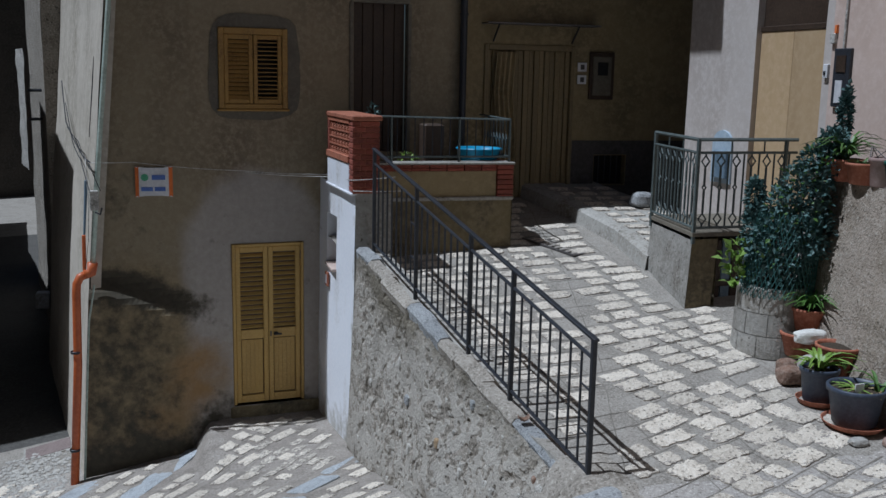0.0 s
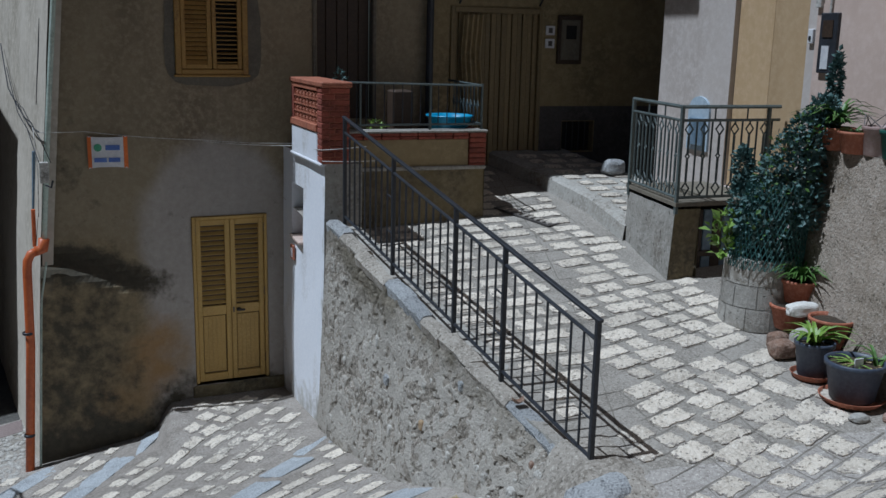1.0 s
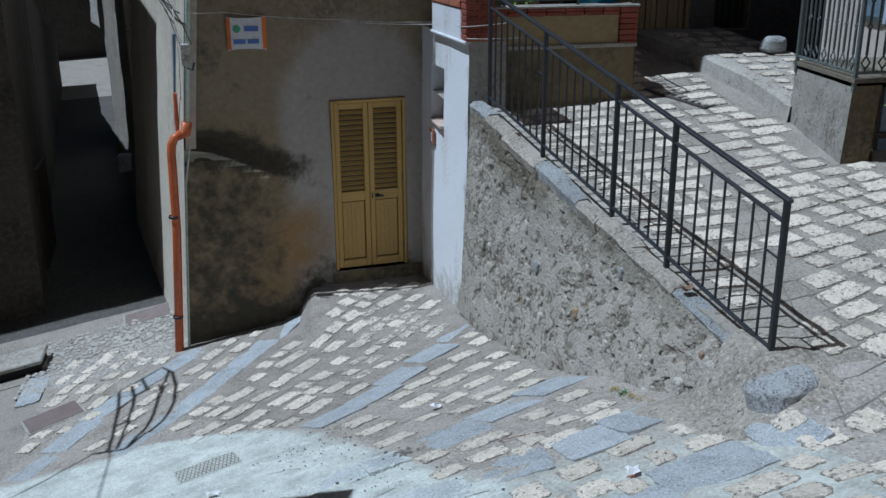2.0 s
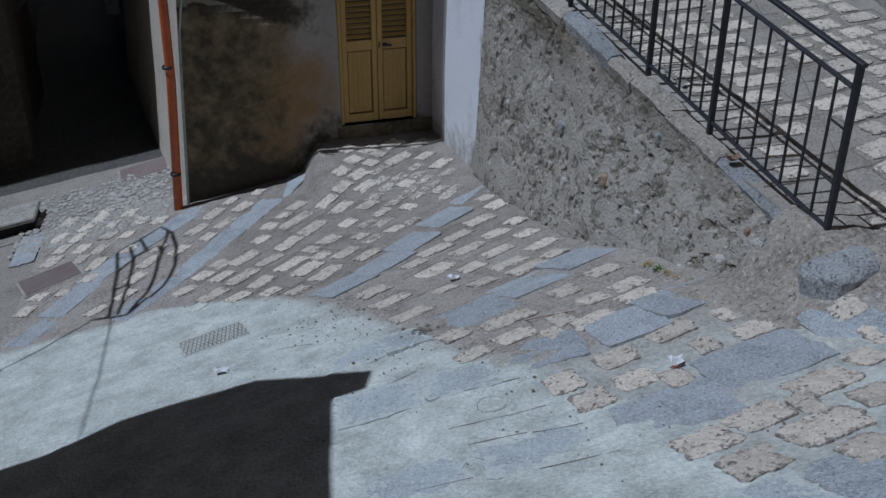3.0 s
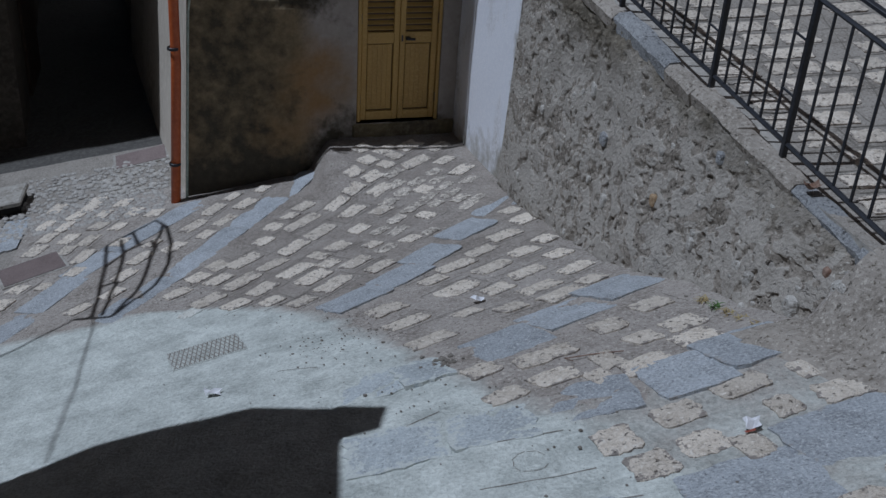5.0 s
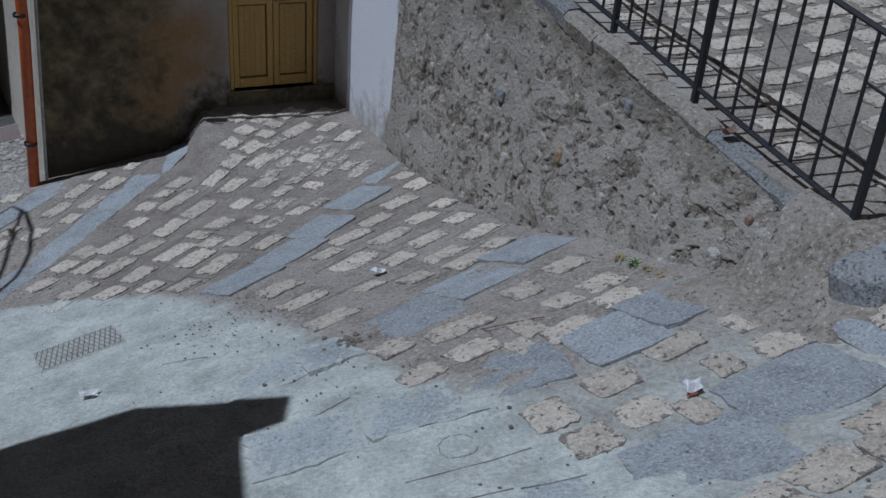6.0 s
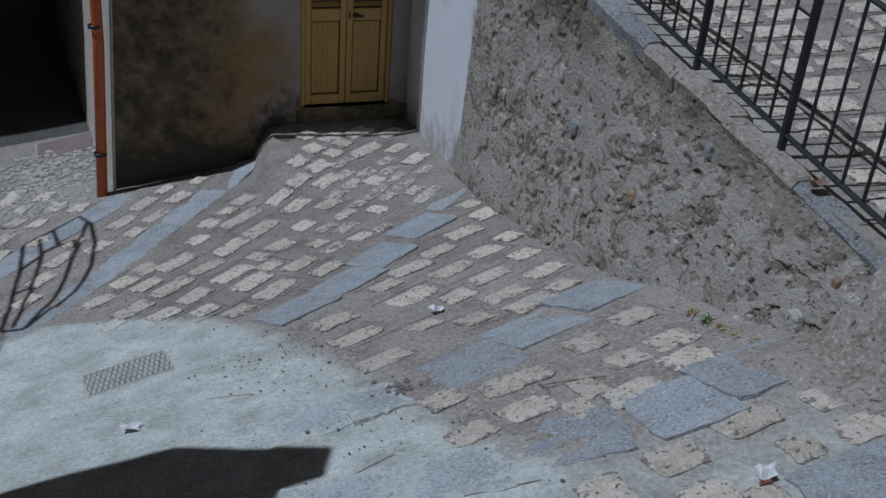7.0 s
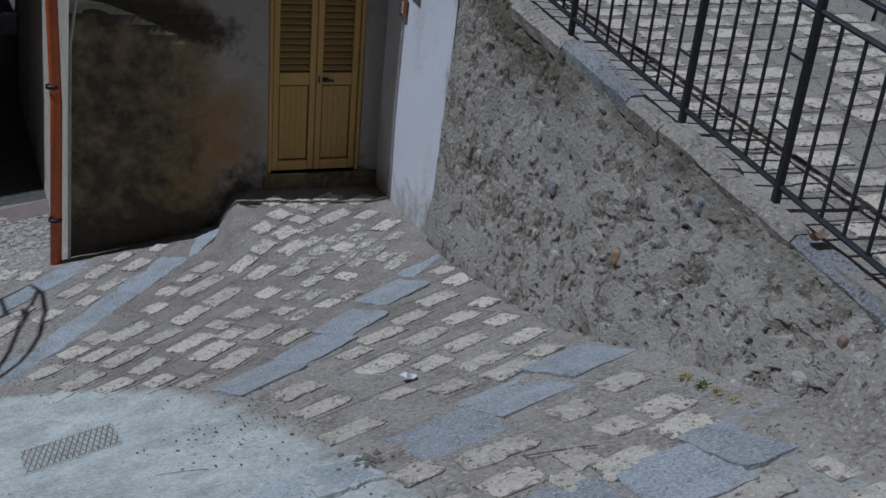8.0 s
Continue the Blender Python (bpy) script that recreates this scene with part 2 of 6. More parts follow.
WOOD_DARK = surface("dark_brown_wood", (0.045, 0.028, 0.018), (0.03, 0.018, 0.012), (0.06, 0.038, 0.024), 3, 30, rough=0.6, bump=0.15)
SHEET = surface("ochre_sheet_metal", (0.21, 0.158, 0.08), (0.155, 0.116, 0.058), (0.25, 0.192, 0.096), 1.2, 20, rough=0.6, bump=0.1, streak=0.2)
BEIGE = surface("beige_board", (0.50, 0.36, 0.21), (0.42, 0.29, 0.16), (0.53, 0.39, 0.24), 1.2, 12, rough=0.6, bump=0.06, streak=0.12)
IRON = surface("dark_painted_iron", (0.024, 0.027, 0.036), (0.018, 0.019, 0.023), (0.036, 0.039, 0.048), 6, 50, rough=0.5, bump=0.1)
IRON_GREY = surface("grey_green_iron", (0.11, 0.135, 0.135), (0.07, 0.085, 0.085), (0.15, 0.18, 0.18), 7, 50, rough=0.5, bump=0.1, metal=0.3)
BLACK = surface("black_void", (0.012, 0.012, 0.014), (0.008, 0.008, 0.01), (0.016, 0.016, 0.018), 2, 20, bump=0)
ORANGE = surface("orange_plastic_pipe", (0.55, 0.12, 0.03), (0.42, 0.09, 0.025), (0.6, 0.16, 0.05), 3, 20, rough=0.45, bump=0.03)
ZINC = surface("pale_green_pipe", (0.42, 0.50, 0.44), (0.30, 0.36, 0.31), (0.52, 0.58, 0.52), 4, 20, rough=0.5, bump=0.05)
BLUEPIPE = surface("blue_grey_pipe", (0.14, 0.20, 0.27), (0.10, 0.15, 0.2), (0.2, 0.26, 0.33), 3, 20, rough=0.5, bump=0.05)
CABLE = surface("grey_cable", (0.50, 0.48, 0.45), (0.2, 0.19, 0.17), (0.7, 0.68, 0.65), 5, 30, rough=0.5, bump=0)
BLUE_TUB = surface("blue_plastic", (0.03, 0.30, 0.55), (0.02, 0.22, 0.42), (0.06, 0.38, 0.62), 3, 10, rough=0.35, bump=0)
NAVY_POT = surface("navy_plastic", (0.045, 0.06, 0.095), (0.035, 0.045, 0.07), (0.07, 0.085, 0.12), 4, 30, rough=0.5, bump=0.05)
GREEN_POT = surface("green_plastic", (0.02, 0.09, 0.07), (0.015, 0.06, 0.05), (0.03, 0.12, 0.09), 4, 30, rough=0.45, bump=0.05)
# paving tone lowered to carry the alley's shade
ALLEY_FLOOR = surface("shade_painted_alley_paving", (0.075, 0.07, 0.065), (0.045, 0.042, 0.038), (0.11, 0.105, 0.095), 1.5, 20, bump=0.6)
# stone tone lowered so that alley walls look deep in shade
ALLEY_STONE = surface("shade_darkened_alley_stone", (0.07, 0.058, 0.046), (0.035, 0.03, 0.024), (0.10, 0.086, 0.07), 1.5, 14, bump=0.6)
DIRT = surface("dirt_in_joints", (0.18, 0.163, 0.14), (0.12, 0.105, 0.085), (0.24, 0.22, 0.19), 6, 40, bump=0.5)
SOIL = surface("potting_soil", (0.05, 0.035, 0.022), (0.03, 0.02, 0.014), (0.09, 0.065, 0.04), 9, 60, bump=1.0)
LEAF_DARK = surface("dark_green_leaf", (0.07, 0.14, 0.135), (0.04, 0.085, 0.082), (0.12, 0.20, 0.195), 12, 40, rough=0.6, bump=0, vary=0.1)
LEAF = surface("green_leaf", (0.07, 0.15, 0.03), (0.045, 0.10, 0.02), (0.11, 0.20, 0.045), 9, 40, rough=0.5, bump=0, vary=0.15)
LEAF_LIGHT = surface("yellow_green_leaf", (0.16, 0.27, 0.04), (0.10, 0.19, 0.03), (0.24, 0.34, 0.07), 9, 40, rough=0.5, bump=0)
DRY = surface("dry_leaf", (0.36, 0.29, 0.14), (0.25, 0.18, 0.08), (0.45, 0.38, 0.2), 9, 40, bump=0.1)
NET = surface("green_shade_net", (0.03, 0.10, 0.095), (0.02, 0.07, 0.065), (0.05, 0.14, 0.13), 4, 40, rough=0.7, bump=0)
STONE_RED = surface("reddish_fieldstone", (0.22, 0.13, 0.09), (0.12, 0.07, 0.05), (0.32, 0.24, 0.19), 7, 30, bump=0.7)
STONE_PALE = surface("pale_fieldstone", (0.50, 0.475, 0.435), (0.33, 0.305, 0.27), (0.62, 0.595, 0.55), 8, 34, bump=0.8, chips=(44, (0.2, 0.18, 0.15), (0.68, 0.66, 0.62)))
STONE_OCHRE = surface("ochre_fieldstone", (0.36, 0.25, 0.14), (0.22, 0.14, 0.08), (0.44, 0.34, 0.22), 7, 30, bump=0.6)
SCRAP_STONE = surface("white_marble_offcut", (0.72, 0.70, 0.66), (0.55, 0.52, 0.48), (0.8, 0.79, 0.76), 7, 30, bump=0.4)
STONE_PINK = surface("pinkish_fieldstone", (0.36, 0.24, 0.19), (0.25, 0.16, 0.12), (0.46, 0.35, 0.3), 7, 30, bump=0.6)
STONE_GREY = surface("grey_fieldstone", (0.36, 0.345, 0.32), (0.24, 0.22, 0.2), (0.5, 0.48, 0.45), 6, 30, bump=0.6)
PAPER = surface("white_paper", (0.64, 0.64, 0.67), (0.54, 0.54, 0.57), (0.70, 0.70, 0.72), 3, 20, bump=0.05)
SCRAP = surface("bright_scrap_paper", (0.82, 0.83, 0.86), (0.7, 0.7, 0.74), (0.88, 0.88, 0.9), 9, 30, bump=0.05)
INK = surface("blue_ink", (0.12, 0.2, 0.55), (0.1, 0.16, 0.45), (0.16, 0.25, 0.6), 3, 20, bump=0)
GREENINK = surface("green_ink", (0.1, 0.35, 0.2), (0.08, 0.3, 0.16), (0.14, 0.4, 0.25), 3, 20, bump=0)
ORANGEINK = surface("orange_ink", (0.7, 0.18, 0.04), (0.6, 0.14, 0.03), (0.75, 0.22, 0.06), 3, 20, bump=0)
PALEBLUE = surface("pale_blue_paint", (0.42, 0.52, 0.62), (0.34, 0.43, 0.52), (0.5, 0.58, 0.66), 4, 20, bump=0.1)
STEEL = surface("rusty_grey_steel", (0.16, 0.15, 0.15), (0.10, 0.085, 0.08), (0.22, 0.21, 0.21), 5, 60, rough=0.55, bump=0.2, metal=0.4)
RUST_LID = surface("rust_brown_cast_iron", (0.20, 0.155, 0.145), (0.14, 0.105, 0.097), (0.25, 0.2, 0.19), 5, 60, rough=0.65, bump=0.3)
TILE = surface("clay_roof_tile", (0.33, 0.17, 0.10), (0.2, 0.11, 0.07), (0.42, 0.27, 0.18), 4, 30, bump=0.5)

# ---- mesh helpers ----


class Build:
    """Collects vertices and faces of one mesh."""

    def __init__(self):
        self.v, self.f = [], []

    def add(self, verts, faces):
        k = len(self.v)
        self.v += [tuple(p) for p in verts]
        self.f += [tuple(i + k for i in f) for f in faces]
        return self

    def box(self, lo, hi, bevel=0.0, m=None):
        """A box with its edges taken off."""
        lo, hi = Vector(lo), Vector(hi)
        if not bevel:
            p = [Vector((x, y, z)) for z in (lo.z, hi.z) for y in (lo.y, hi.y) for x in (lo.x, hi.x)]
            f = [(0, 2, 3, 1), (4, 5, 7, 6), (0, 1, 5, 4), (2, 6, 7, 3), (0, 4, 6, 2), (1, 3, 7, 5)]
        else:
            p, f, ring = [], [], []
            for z, inset in ((lo.z, bevel), (lo.z + bevel, 0), (hi.z - bevel, 0), (hi.z, bevel)):
                k = len(p)
                c = bevel
                x0, x1, y0, y1 = lo.x + inset, hi.x - inset, lo.y + inset, hi.y - inset
                p += [Vector(q) for q in ((x0 + c, y0, z), (x1 - c, y0, z), (x1, y0 + c, z), (x1, y1 - c, z), (x1 - c, y1, z), (x0 + c, y1, z), (x0, y1 - c, z), (x0, y0 + c, z))]
                ring.append(k)
            f.append(tuple(ring[0] + i for i in range(7, -1, -1)))
            f.append(tuple(ring[3] + i for i in range(8)))
            for a, b in zip(ring, ring[1:]):
                f += [(a + i, a + (i + 1) % 8, b + (i + 1) % 8, b + i) for i in range(8)]
        if m is not None:
            p = [m @ q for q in p]
        return self.add(p, f)

    def tube(self, points, r, sides=8, caps=True):
        """A round bar along points; r one radius or one for each point."""
        pts = [Vector(p) for p in points]
        rs = r if isinstance(r, (list, tuple)) else [r] * len(pts)
        v, f = [], []
        for i, p in enumerate(pts):
            d = (pts[min(i + 1, len(pts) - 1)] - pts[max(i - 1, 0)]).normalized()
            side = d.cross(Vector((0, 0, 1)))
            side = side.normalized() if side.length > 1e-3 else Vector((1, 0, 0))
            up = side.cross(d).normalized()
            v += [p + rs[i] * (math.cos(a) * side + math.sin(a) * up) for a in (2 * math.pi * k / sides for k in range(sides))]
        for i in range(len(pts) - 1):
            f += [(i * sides + k, i * sides + (k + 1) % sides, (i + 1) * sides + (k + 1) % sides, (i + 1) * sides + k) for k in range(sides)]
        if caps:
            f += [tuple(range(sides - 1, -1, -1)), tuple((len(pts) - 1) * sides + k for k in range(sides))]
        return self.add(v, f)

    def lathe(self, at, profile, sides=28, wobble=0.0):
        """Turns (radius, height) pairs round the upright through at."""
        at = Vector(at)
        v, f = [], []
        for r, h in profile:
            v += [at + Vector((r * (1 + wobble * math.sin(3 * a + h * 9)) * math.cos(a), r * math.sin(a), h)) for a in (2 * math.pi * k / sides for k in range(sides))]
        for i in range(len(profile) - 1):
            f += [(i * sides + k, i * sides + (k + 1) % sides, (i + 1) * sides + (k + 1) % sides, (i + 1) * sides + k) for k in range(sides)]
        return self.add(v, f)

    def sheet(self, fn, us, ws):
        """A grid of fn(u, w)."""
        n = len(us)
        v = [fn(u, w) for w in ws for u in us]
        f = [(j * n + i, j * n + i + 1, (j + 1) * n + i + 1, (j + 1) * n + i) for j in range(len(ws) - 1) for i in range(n - 1)]
        return self.add(v, f)

    def mesh(self, name, mat, smooth=False):
        me = bpy.data.meshes.new(name)
        me.from_pydata(self.v, [], self.f)
        me.materials.append(mat)
        if smooth:
            me.shade_smooth()
        return me


def part(name, b, mat, parent=None, label="", smooth=False):
    ob = new(name, b.mesh(name, mat, smooth))
    ob.parent = parent
    return tagged(ob, label)


def empty(name, label, category, kind="", group="", at=(0, 0, 0)):
    ob = new(name)
    ob.empty_display_size = 0.1
    return tagged(ob, label, category, group, kind)


def sst(a, b, x):
    t = min(1.0, max(0.0, (x - a) / (b - a)))
    return t * t * (3 - 2 * t)


def rough(p, scale, seed=0.0):
    return noise.noise(Vector((p[0] * scale + seed, p[1] * scale - seed, p[2] * scale + 3 * seed)))


def holed(fn, us, ws, holes, depth):
    """A wall skin of fn(u, w, d), d metres into the wall, with openings (u0, u1, w0, w1) cut through and lined to that depth."""
    us = sorted(set(round(u, 4) for u in us) | {h[i] for h in holes for i in (0, 1)})
    ws = sorted(set(round(w, 4) for w in ws) | {h[i] for h in holes for i in (2, 3)})
    b = Build()
    n = len(us)
    inside = lambda u, w: any(h[0] < u < h[1] and h[2] < w < h[3] for h in holes)
    f = [(j * n + i, j * n + i + 1, (j + 1) * n + i + 1, (j + 1) * n + i) for j in range(len(ws) - 1) for i in range(n - 1)
         if not inside((us[i] + us[i + 1]) / 2, (ws[j] + ws[j + 1]) / 2)]
    b.add([fn(u, w, 0) for w in ws for u in us], f)
    for u0, u1, w0, w1 in holes:
        cu, cw = [u for u in us if u0 <= u <= u1], [w for w in ws if w0 <= w <= w1]
        for u, w in (([(u, w0) for u in cu], 1), ([(u, w1) for u in cu], 1), ([(u0, w) for w in cw], 0), ([(u1, w) for w in cw], 0)):
            b.add([fn(a, c, 0) for a, c in u] + [fn(a, c, depth) for a, c in u], [(i, i + 1, len(u) + i + 1, len(u) + i) for i in range(len(u) - 1)])
    return b


# ---- ground ----
FY = [-8, 0, 5, 6, 7, 8, 9, 10, 11, 12.4, 20, 60]
FZ = [4.6, 2.05, 0.40, 0.2, -0.08, -0.40, -0.65, -0.83, -0.92, -1.02, -1.05, -0.4]
# the edges of the street's broad steps, from the lowest up: a point at the wall and one across the street
EDGES = [((-1.45, 11.76), (-2.4, 10.07)), ((-0.02, 12.1), (-1.66, 9.80)), ((1.57, 10.29), (-0.14, 8.63)), ((1.72, 7.75), (-0.27, 6.67)),
         ((1.9, 6.22), (0.2, 5.78)), ((2.1, 5.24), (0.43, 4.82)), ((2.3, 4.3), (0.4, 3.9)), ((2.3, 3.3), (0.4, 2.95))]


def over_edge(k, x, y):
    """How far a place lies uphill of a step's edge."""
    (ax, ay), (bx, by) = EDGES[k]
    d = Vector((ax - bx, ay - by)).normalized()
    return (x - ax) * d.y - (y - ay) * d.x


def street_z(x, y, steps=True):
    z = float(np.interp(y, FY, FZ)) + 0.2 * x * (1 - 0.7 * sst(13, 18, y))
    z += max(0.0, -0.73 - z) * sst(-0.22, 0.08, x) * sst(10.6, 12.0, y)
    if steps and -3.5 < x < 3.2 and 3 < y < 13:
        ds = [over_edge(k, x, y) for k in range(len(EDGES))]
        above = [k for k in range(len(EDGES)) if ds[k] >= 0]
        if above and max(above) < len(EDGES) - 1:
            k = max(above)
            fr = ds[k] / max(0.05, ds[k] - ds[k + 1])
            z += 0.016 * (0.5 - fr) * sst(-3.5, -2.5, x)
    return z


def ramp_z(x, y):
    d = y - 5.87
    return 1.0 + 0.1 * d + 0.004 * d * abs(d) + 0.05 * (x - 2.44)


def rail_x(y):
    return 2.44 - 0.1247 * (y - 5.87)


def ground_z(x, y):
    """The street, and the ramp beside it, which leaves the street at the foot of the retaining wall."""
    if y < 6.2 and x > 1.9:
        s, r = street_z(x, y, False), ramp_z(x, y)
        return s + (r - s) * sst(4.3, 5.6, y) * sst(2.0, 2.4, x)
    return street_z(x, y)


def bumpy(x, y, z):
    return z + 0.012 * rough((x, y, 0), 2.3) + 0.005 * rough((x, y, 0), 9.0, 4.0)


ground = empty("ground", "worn stone-and-cement stepped village street", "ground", "structure")
xs = list(np.arange(-3.2, 2.26, 0.05))
street = part("street_surface", Build().sheet(lambda u, w: (u, w, bumpy(u, w, ground_z(u, w))), xs, list(np.arange(3.6, 12.65, 0.05))), CEMENT, ground, "patched grey cement between the paving stones")
# dark sheet paints the shaded stretch; alley_mouth and alley_end stay pale where sunlit
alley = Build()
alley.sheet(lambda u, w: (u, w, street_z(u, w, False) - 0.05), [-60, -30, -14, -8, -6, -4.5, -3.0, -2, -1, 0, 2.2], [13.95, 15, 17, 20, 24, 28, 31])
part("alley_floor", alley, ALLEY_FLOOR, ground, "alley paving coloured dark to stand for shade")
part("alley_mouth", Build().sheet(lambda u, w: (u, w, bumpy(u, w, street_z(u, w, False)) - 0.02), [-8, -6, -4.5] + list(np.arange(-3.6, 2.3, 0.2)), list(np.arange(12.5, 14.0, 0.1)) + [14.0]), JOINTS, ground, "pale cement at the alley mouth")
part("alley_end", Build().sheet(lambda u, w: (u, w, street_z(u, w, False) - 0.05), [-60, -30, -14, -8, -6, -4.5, -3.0, -2, -1, 0, 2.2], [31, 34, 38, 45, 70]), JOINTS, ground)
far = Build()
far.sheet(lambda u, w: (u, w, street_z(u, w, False) - 0.03), [-60, -30, -14, -8, -6, -4.5, -3.8, -3.15], [-30, -8, -4, 0, 2, 3.7, 5, 6, 7, 8, 9, 10, 11, 12.5])
far.sheet(lambda u, w: (u, w, ground_z(u, w)), [-3.2, -2, -1, 0, 1, 1.9, 2.1, 2.4, 3.2, 5.2, 8, 20, 60], [-30, -8, -4, 0, 1, 2, 3.0, 3.62])
part("far_ground", far, JOINTS, ground)
part("street_corner", Build().sheet(lambda u, w: (u, w, bumpy(u, w, ground_z(u, w))), list(np.arange(2.25, 6.3, 0.09)), list(np.arange(3.6, 5.66, 0.06))), WORN_MORTAR, ground, "pale worn mortar at the foot of the ramp")

# a pale cement screed poured over the lower side of the street
SCREED_EDGE = [(-3.2, 9.7), (-2.2, 9.5), (-1.5, 9.3), (-0.85, 9.0), (-0.42, 8.5), (-0.04, 7.6), (0.2, 6.6), (0.4, 5.95), (0.64, 5.4), (0.85, 4.9), (0.97, 3.7)]


def screed_x(y):
    ys = [p[1] for p in SCREED_EDGE][::-1]
    return float(np.interp(y, ys, [p[0] for p in SCREED_EDGE][::-1])) + 0.09 * rough((0, y, 0), 3.0) + 0.05 * rough((0, y, 0), 8.0, 2.0)


layer = street.data.attributes.new("pour", "FLOAT", "POINT")
layer.data.foreach_set("value", [sst(-0.25, 0.35, min(screed_x(v.co.y) - v.co.x, (9.3 - v.co.y) * 1.2 + 0.1)) + 0.52 * sst(6.9, 5.2, v.co.y) for v in street.data.vertices])
# trodden dirt darkens the treads before the door
dirt_layer = street.data.attributes.new("grime", "FLOAT", "POINT")
dirt_layer.data.foreach_set("value", [0.46 * sst(8.0, 9.4, v.co.y) * sst(-1.7, -0.9, v.co.x) + 0.2 * sst(0.5, 0.1, math.hypot(v.co.x - 0.4, v.co.y - 8.0)) for v in street.data.vertices])

# ---- paving stones ----
dice = random.Random(5)


def stone_mesh(name, mat, seed, sides=24, pointed=0.16, deep=2.0):
    """A worn paving stone of about one by one, with a ragged outline and a dished, chipped top."""
    d = random.Random(seed)
    b = Build()
    rim, low = [], []
    for k in range(sides):
        a = 2 * math.pi * (k + 0.5 + d.uniform(-0.2, 0.2)) / sides
        c, s_ = math.cos(a), math.sin(a)
        q = 0.5 / max(abs(c), abs(s_)) * (1 - d.uniform(0, pointed))
        q = min(q, 0.655)
        rim.append((c * q, s_ * q, 1.0 + d.uniform(-0.3, 0.2)))
        low.append((c * q, s_ * q, -deep))
    n = sides
    inner = [(x * 0.72, y * 0.66, 1.5 + d.uniform(-0.5, 0.5)) for x, y, z in rim]
    b.add(low + rim + inner + [(0, 0, 1.5)], [(k, (k + 1) % n, n + (k + 1) % n, n + k) for k in range(n)] + [(n + k, n + (k + 1) % n, 2 * n + (k + 1) % n, 2 * n + k) for k in range(n)] + [(2 * n + k, 2 * n + (k + 1) % n, 3 * n) for k in range(n)])
    return b.mesh(name, mat)


LIMES = [stone_mesh("paving_stone", LIME, k, pointed=0.19) for k in range(14)]
SLABS = [stone_mesh("slab", GRANITE, 50 + k, 28, 0.10, 9.0) for k in range(8)]
FILMED_SLABS = [stone_mesh("slab", FILMED_GRANITE, 70 + k, 28, 0.2, 9.0) for k in range(4)]
FILMED_LIMES = [stone_mesh("paving_stone", FILMED_LIME, 80 + k, pointed=0.3) for k in range(4)]
BURIED_LIMES = [stone_mesh("paving_stone", BURIED_LIME, 90 + k, pointed=0.3) for k in range(6)]


def lay(name, data, parent, x, y, zf, turn, size, rise=0.006):
    e = max(0.06, 0.36 * size[0])
    nx, ny = (zf(x + e, y) - zf(x - e, y)) / (2 * e), (zf(x, y + e) - zf(x, y - e)) / (2 * e)
    up = Vector((-max(-0.6, min(0.6, nx)), -max(-0.6, min(0.6, ny)), 1)).normalized()
    ahead = Vector((math.cos(turn), math.sin(turn), 0))
    ahead = (ahead - up * ahead.dot(up)).normalized()
    m = Matrix((ahead, up.cross(ahead), up)).transposed().to_4x4()
    ob = new(name, data)
    ob.parent = parent
    ob.matrix_basis = Matrix.Translation((x, y, zf(x, y))) @ m @ Matrix.Diagonal((size[0], size[1], rise, 1))
    return ob


def smooth_street(x, y):
    return bumpy(x, y, street_z(x, y))


joints = Build()


def joint(p, q, zf, wide):
    """A narrow dirt-filled joint between two places."""
    p, q = Vector((p[0], p[1])), Vector((q[0], q[1]))
    n = max(1, round((q - p).length / 0.15))
    d = (q - p).normalized()
    side = Vector((-d.y, d.x))
    v, f = [], []
    for i in range(n + 1):
        c = p.lerp(q, i / n) + side * dice.uniform(-0.006, 0.006)
        w = wide * dice.uniform(0.35, 0.75)
        for e in (-w, w):
            a = c + side * e
            v.append((a.x, a.y, zf(a.x, a.y) + 0.0022))
    joints.add(v, [(2 * i, 2 * i + 1, 2 * i + 3, 2 * i + 2) for i in range(n)])


# granite slabs along the edges of the steps, from the lowest up: middle, length and turn
SLAB_ROWS = [
    (0.29, [(-1.57, 11.74, 0.62, 0.80), (-1.99, 11.31, 0.60, 0.80), (-2.36, 10.86, 0.54, 0.88), (-2.64, 10.30, 0.64, 1.05), (-2.90, 9.72, 0.60, 1.1)]),
    (0.31, [(-0.35, 11.84, 0.66, 0.90), (-0.78, 11.29, 0.74, 0.90), (-1.13, 10.76, 0.52, 0.95), (-1.43, 10.36, 0.48, 0.92), (-1.73, 9.96, 0.46, 0.92), (-1.98, 9.58, 0.42, 0.95)]),
    (0.36, [(1.44, 10.19, 0.50, 0.60), (1.03, 9.73, 0.46, 0.52), (0.62, 9.28, 0.42, 0.62), (0.30, 8.92, 0.46, 0.62), (-0.10, 8.60, 0.50, 0.52)]),
    (0.40, [(1.55, 7.53, 0.50, 0.42), (1.09, 7.24, 0.54, 0.38), (0.62, 6.95, 0.46, 0.30), (0.06, 6.78, 0.30, 0.10), (-0.25, 6.75, 0.42, 0.02)]),
    (0.40, [(1.72, 6.11, 0.52, 0.22), (1.27, 5.96, 0.40, 0.05), (0.78, 5.94, 0.42, -0.08), (0.25, 5.90, 0.44, -0.10), (-0.24, 5.92, 0.48, -0.05)]),
    (0.46, [(2.17, 5.20, 0.30, 0.05), (1.67, 5.13, 0.58, 0.08), (1.08, 4.92, 0.56, -0.10), (0.38, 4.96, 0.52, -0.06), (-0.2, 4.98, 0.5, 0.0)]),
    (0.42, [(2.1, 3.98, 0.5, 0.1), (1.5, 3.9, 0.6, 0.1), (0.9, 3.84, 0.55, 0.1)]),
]
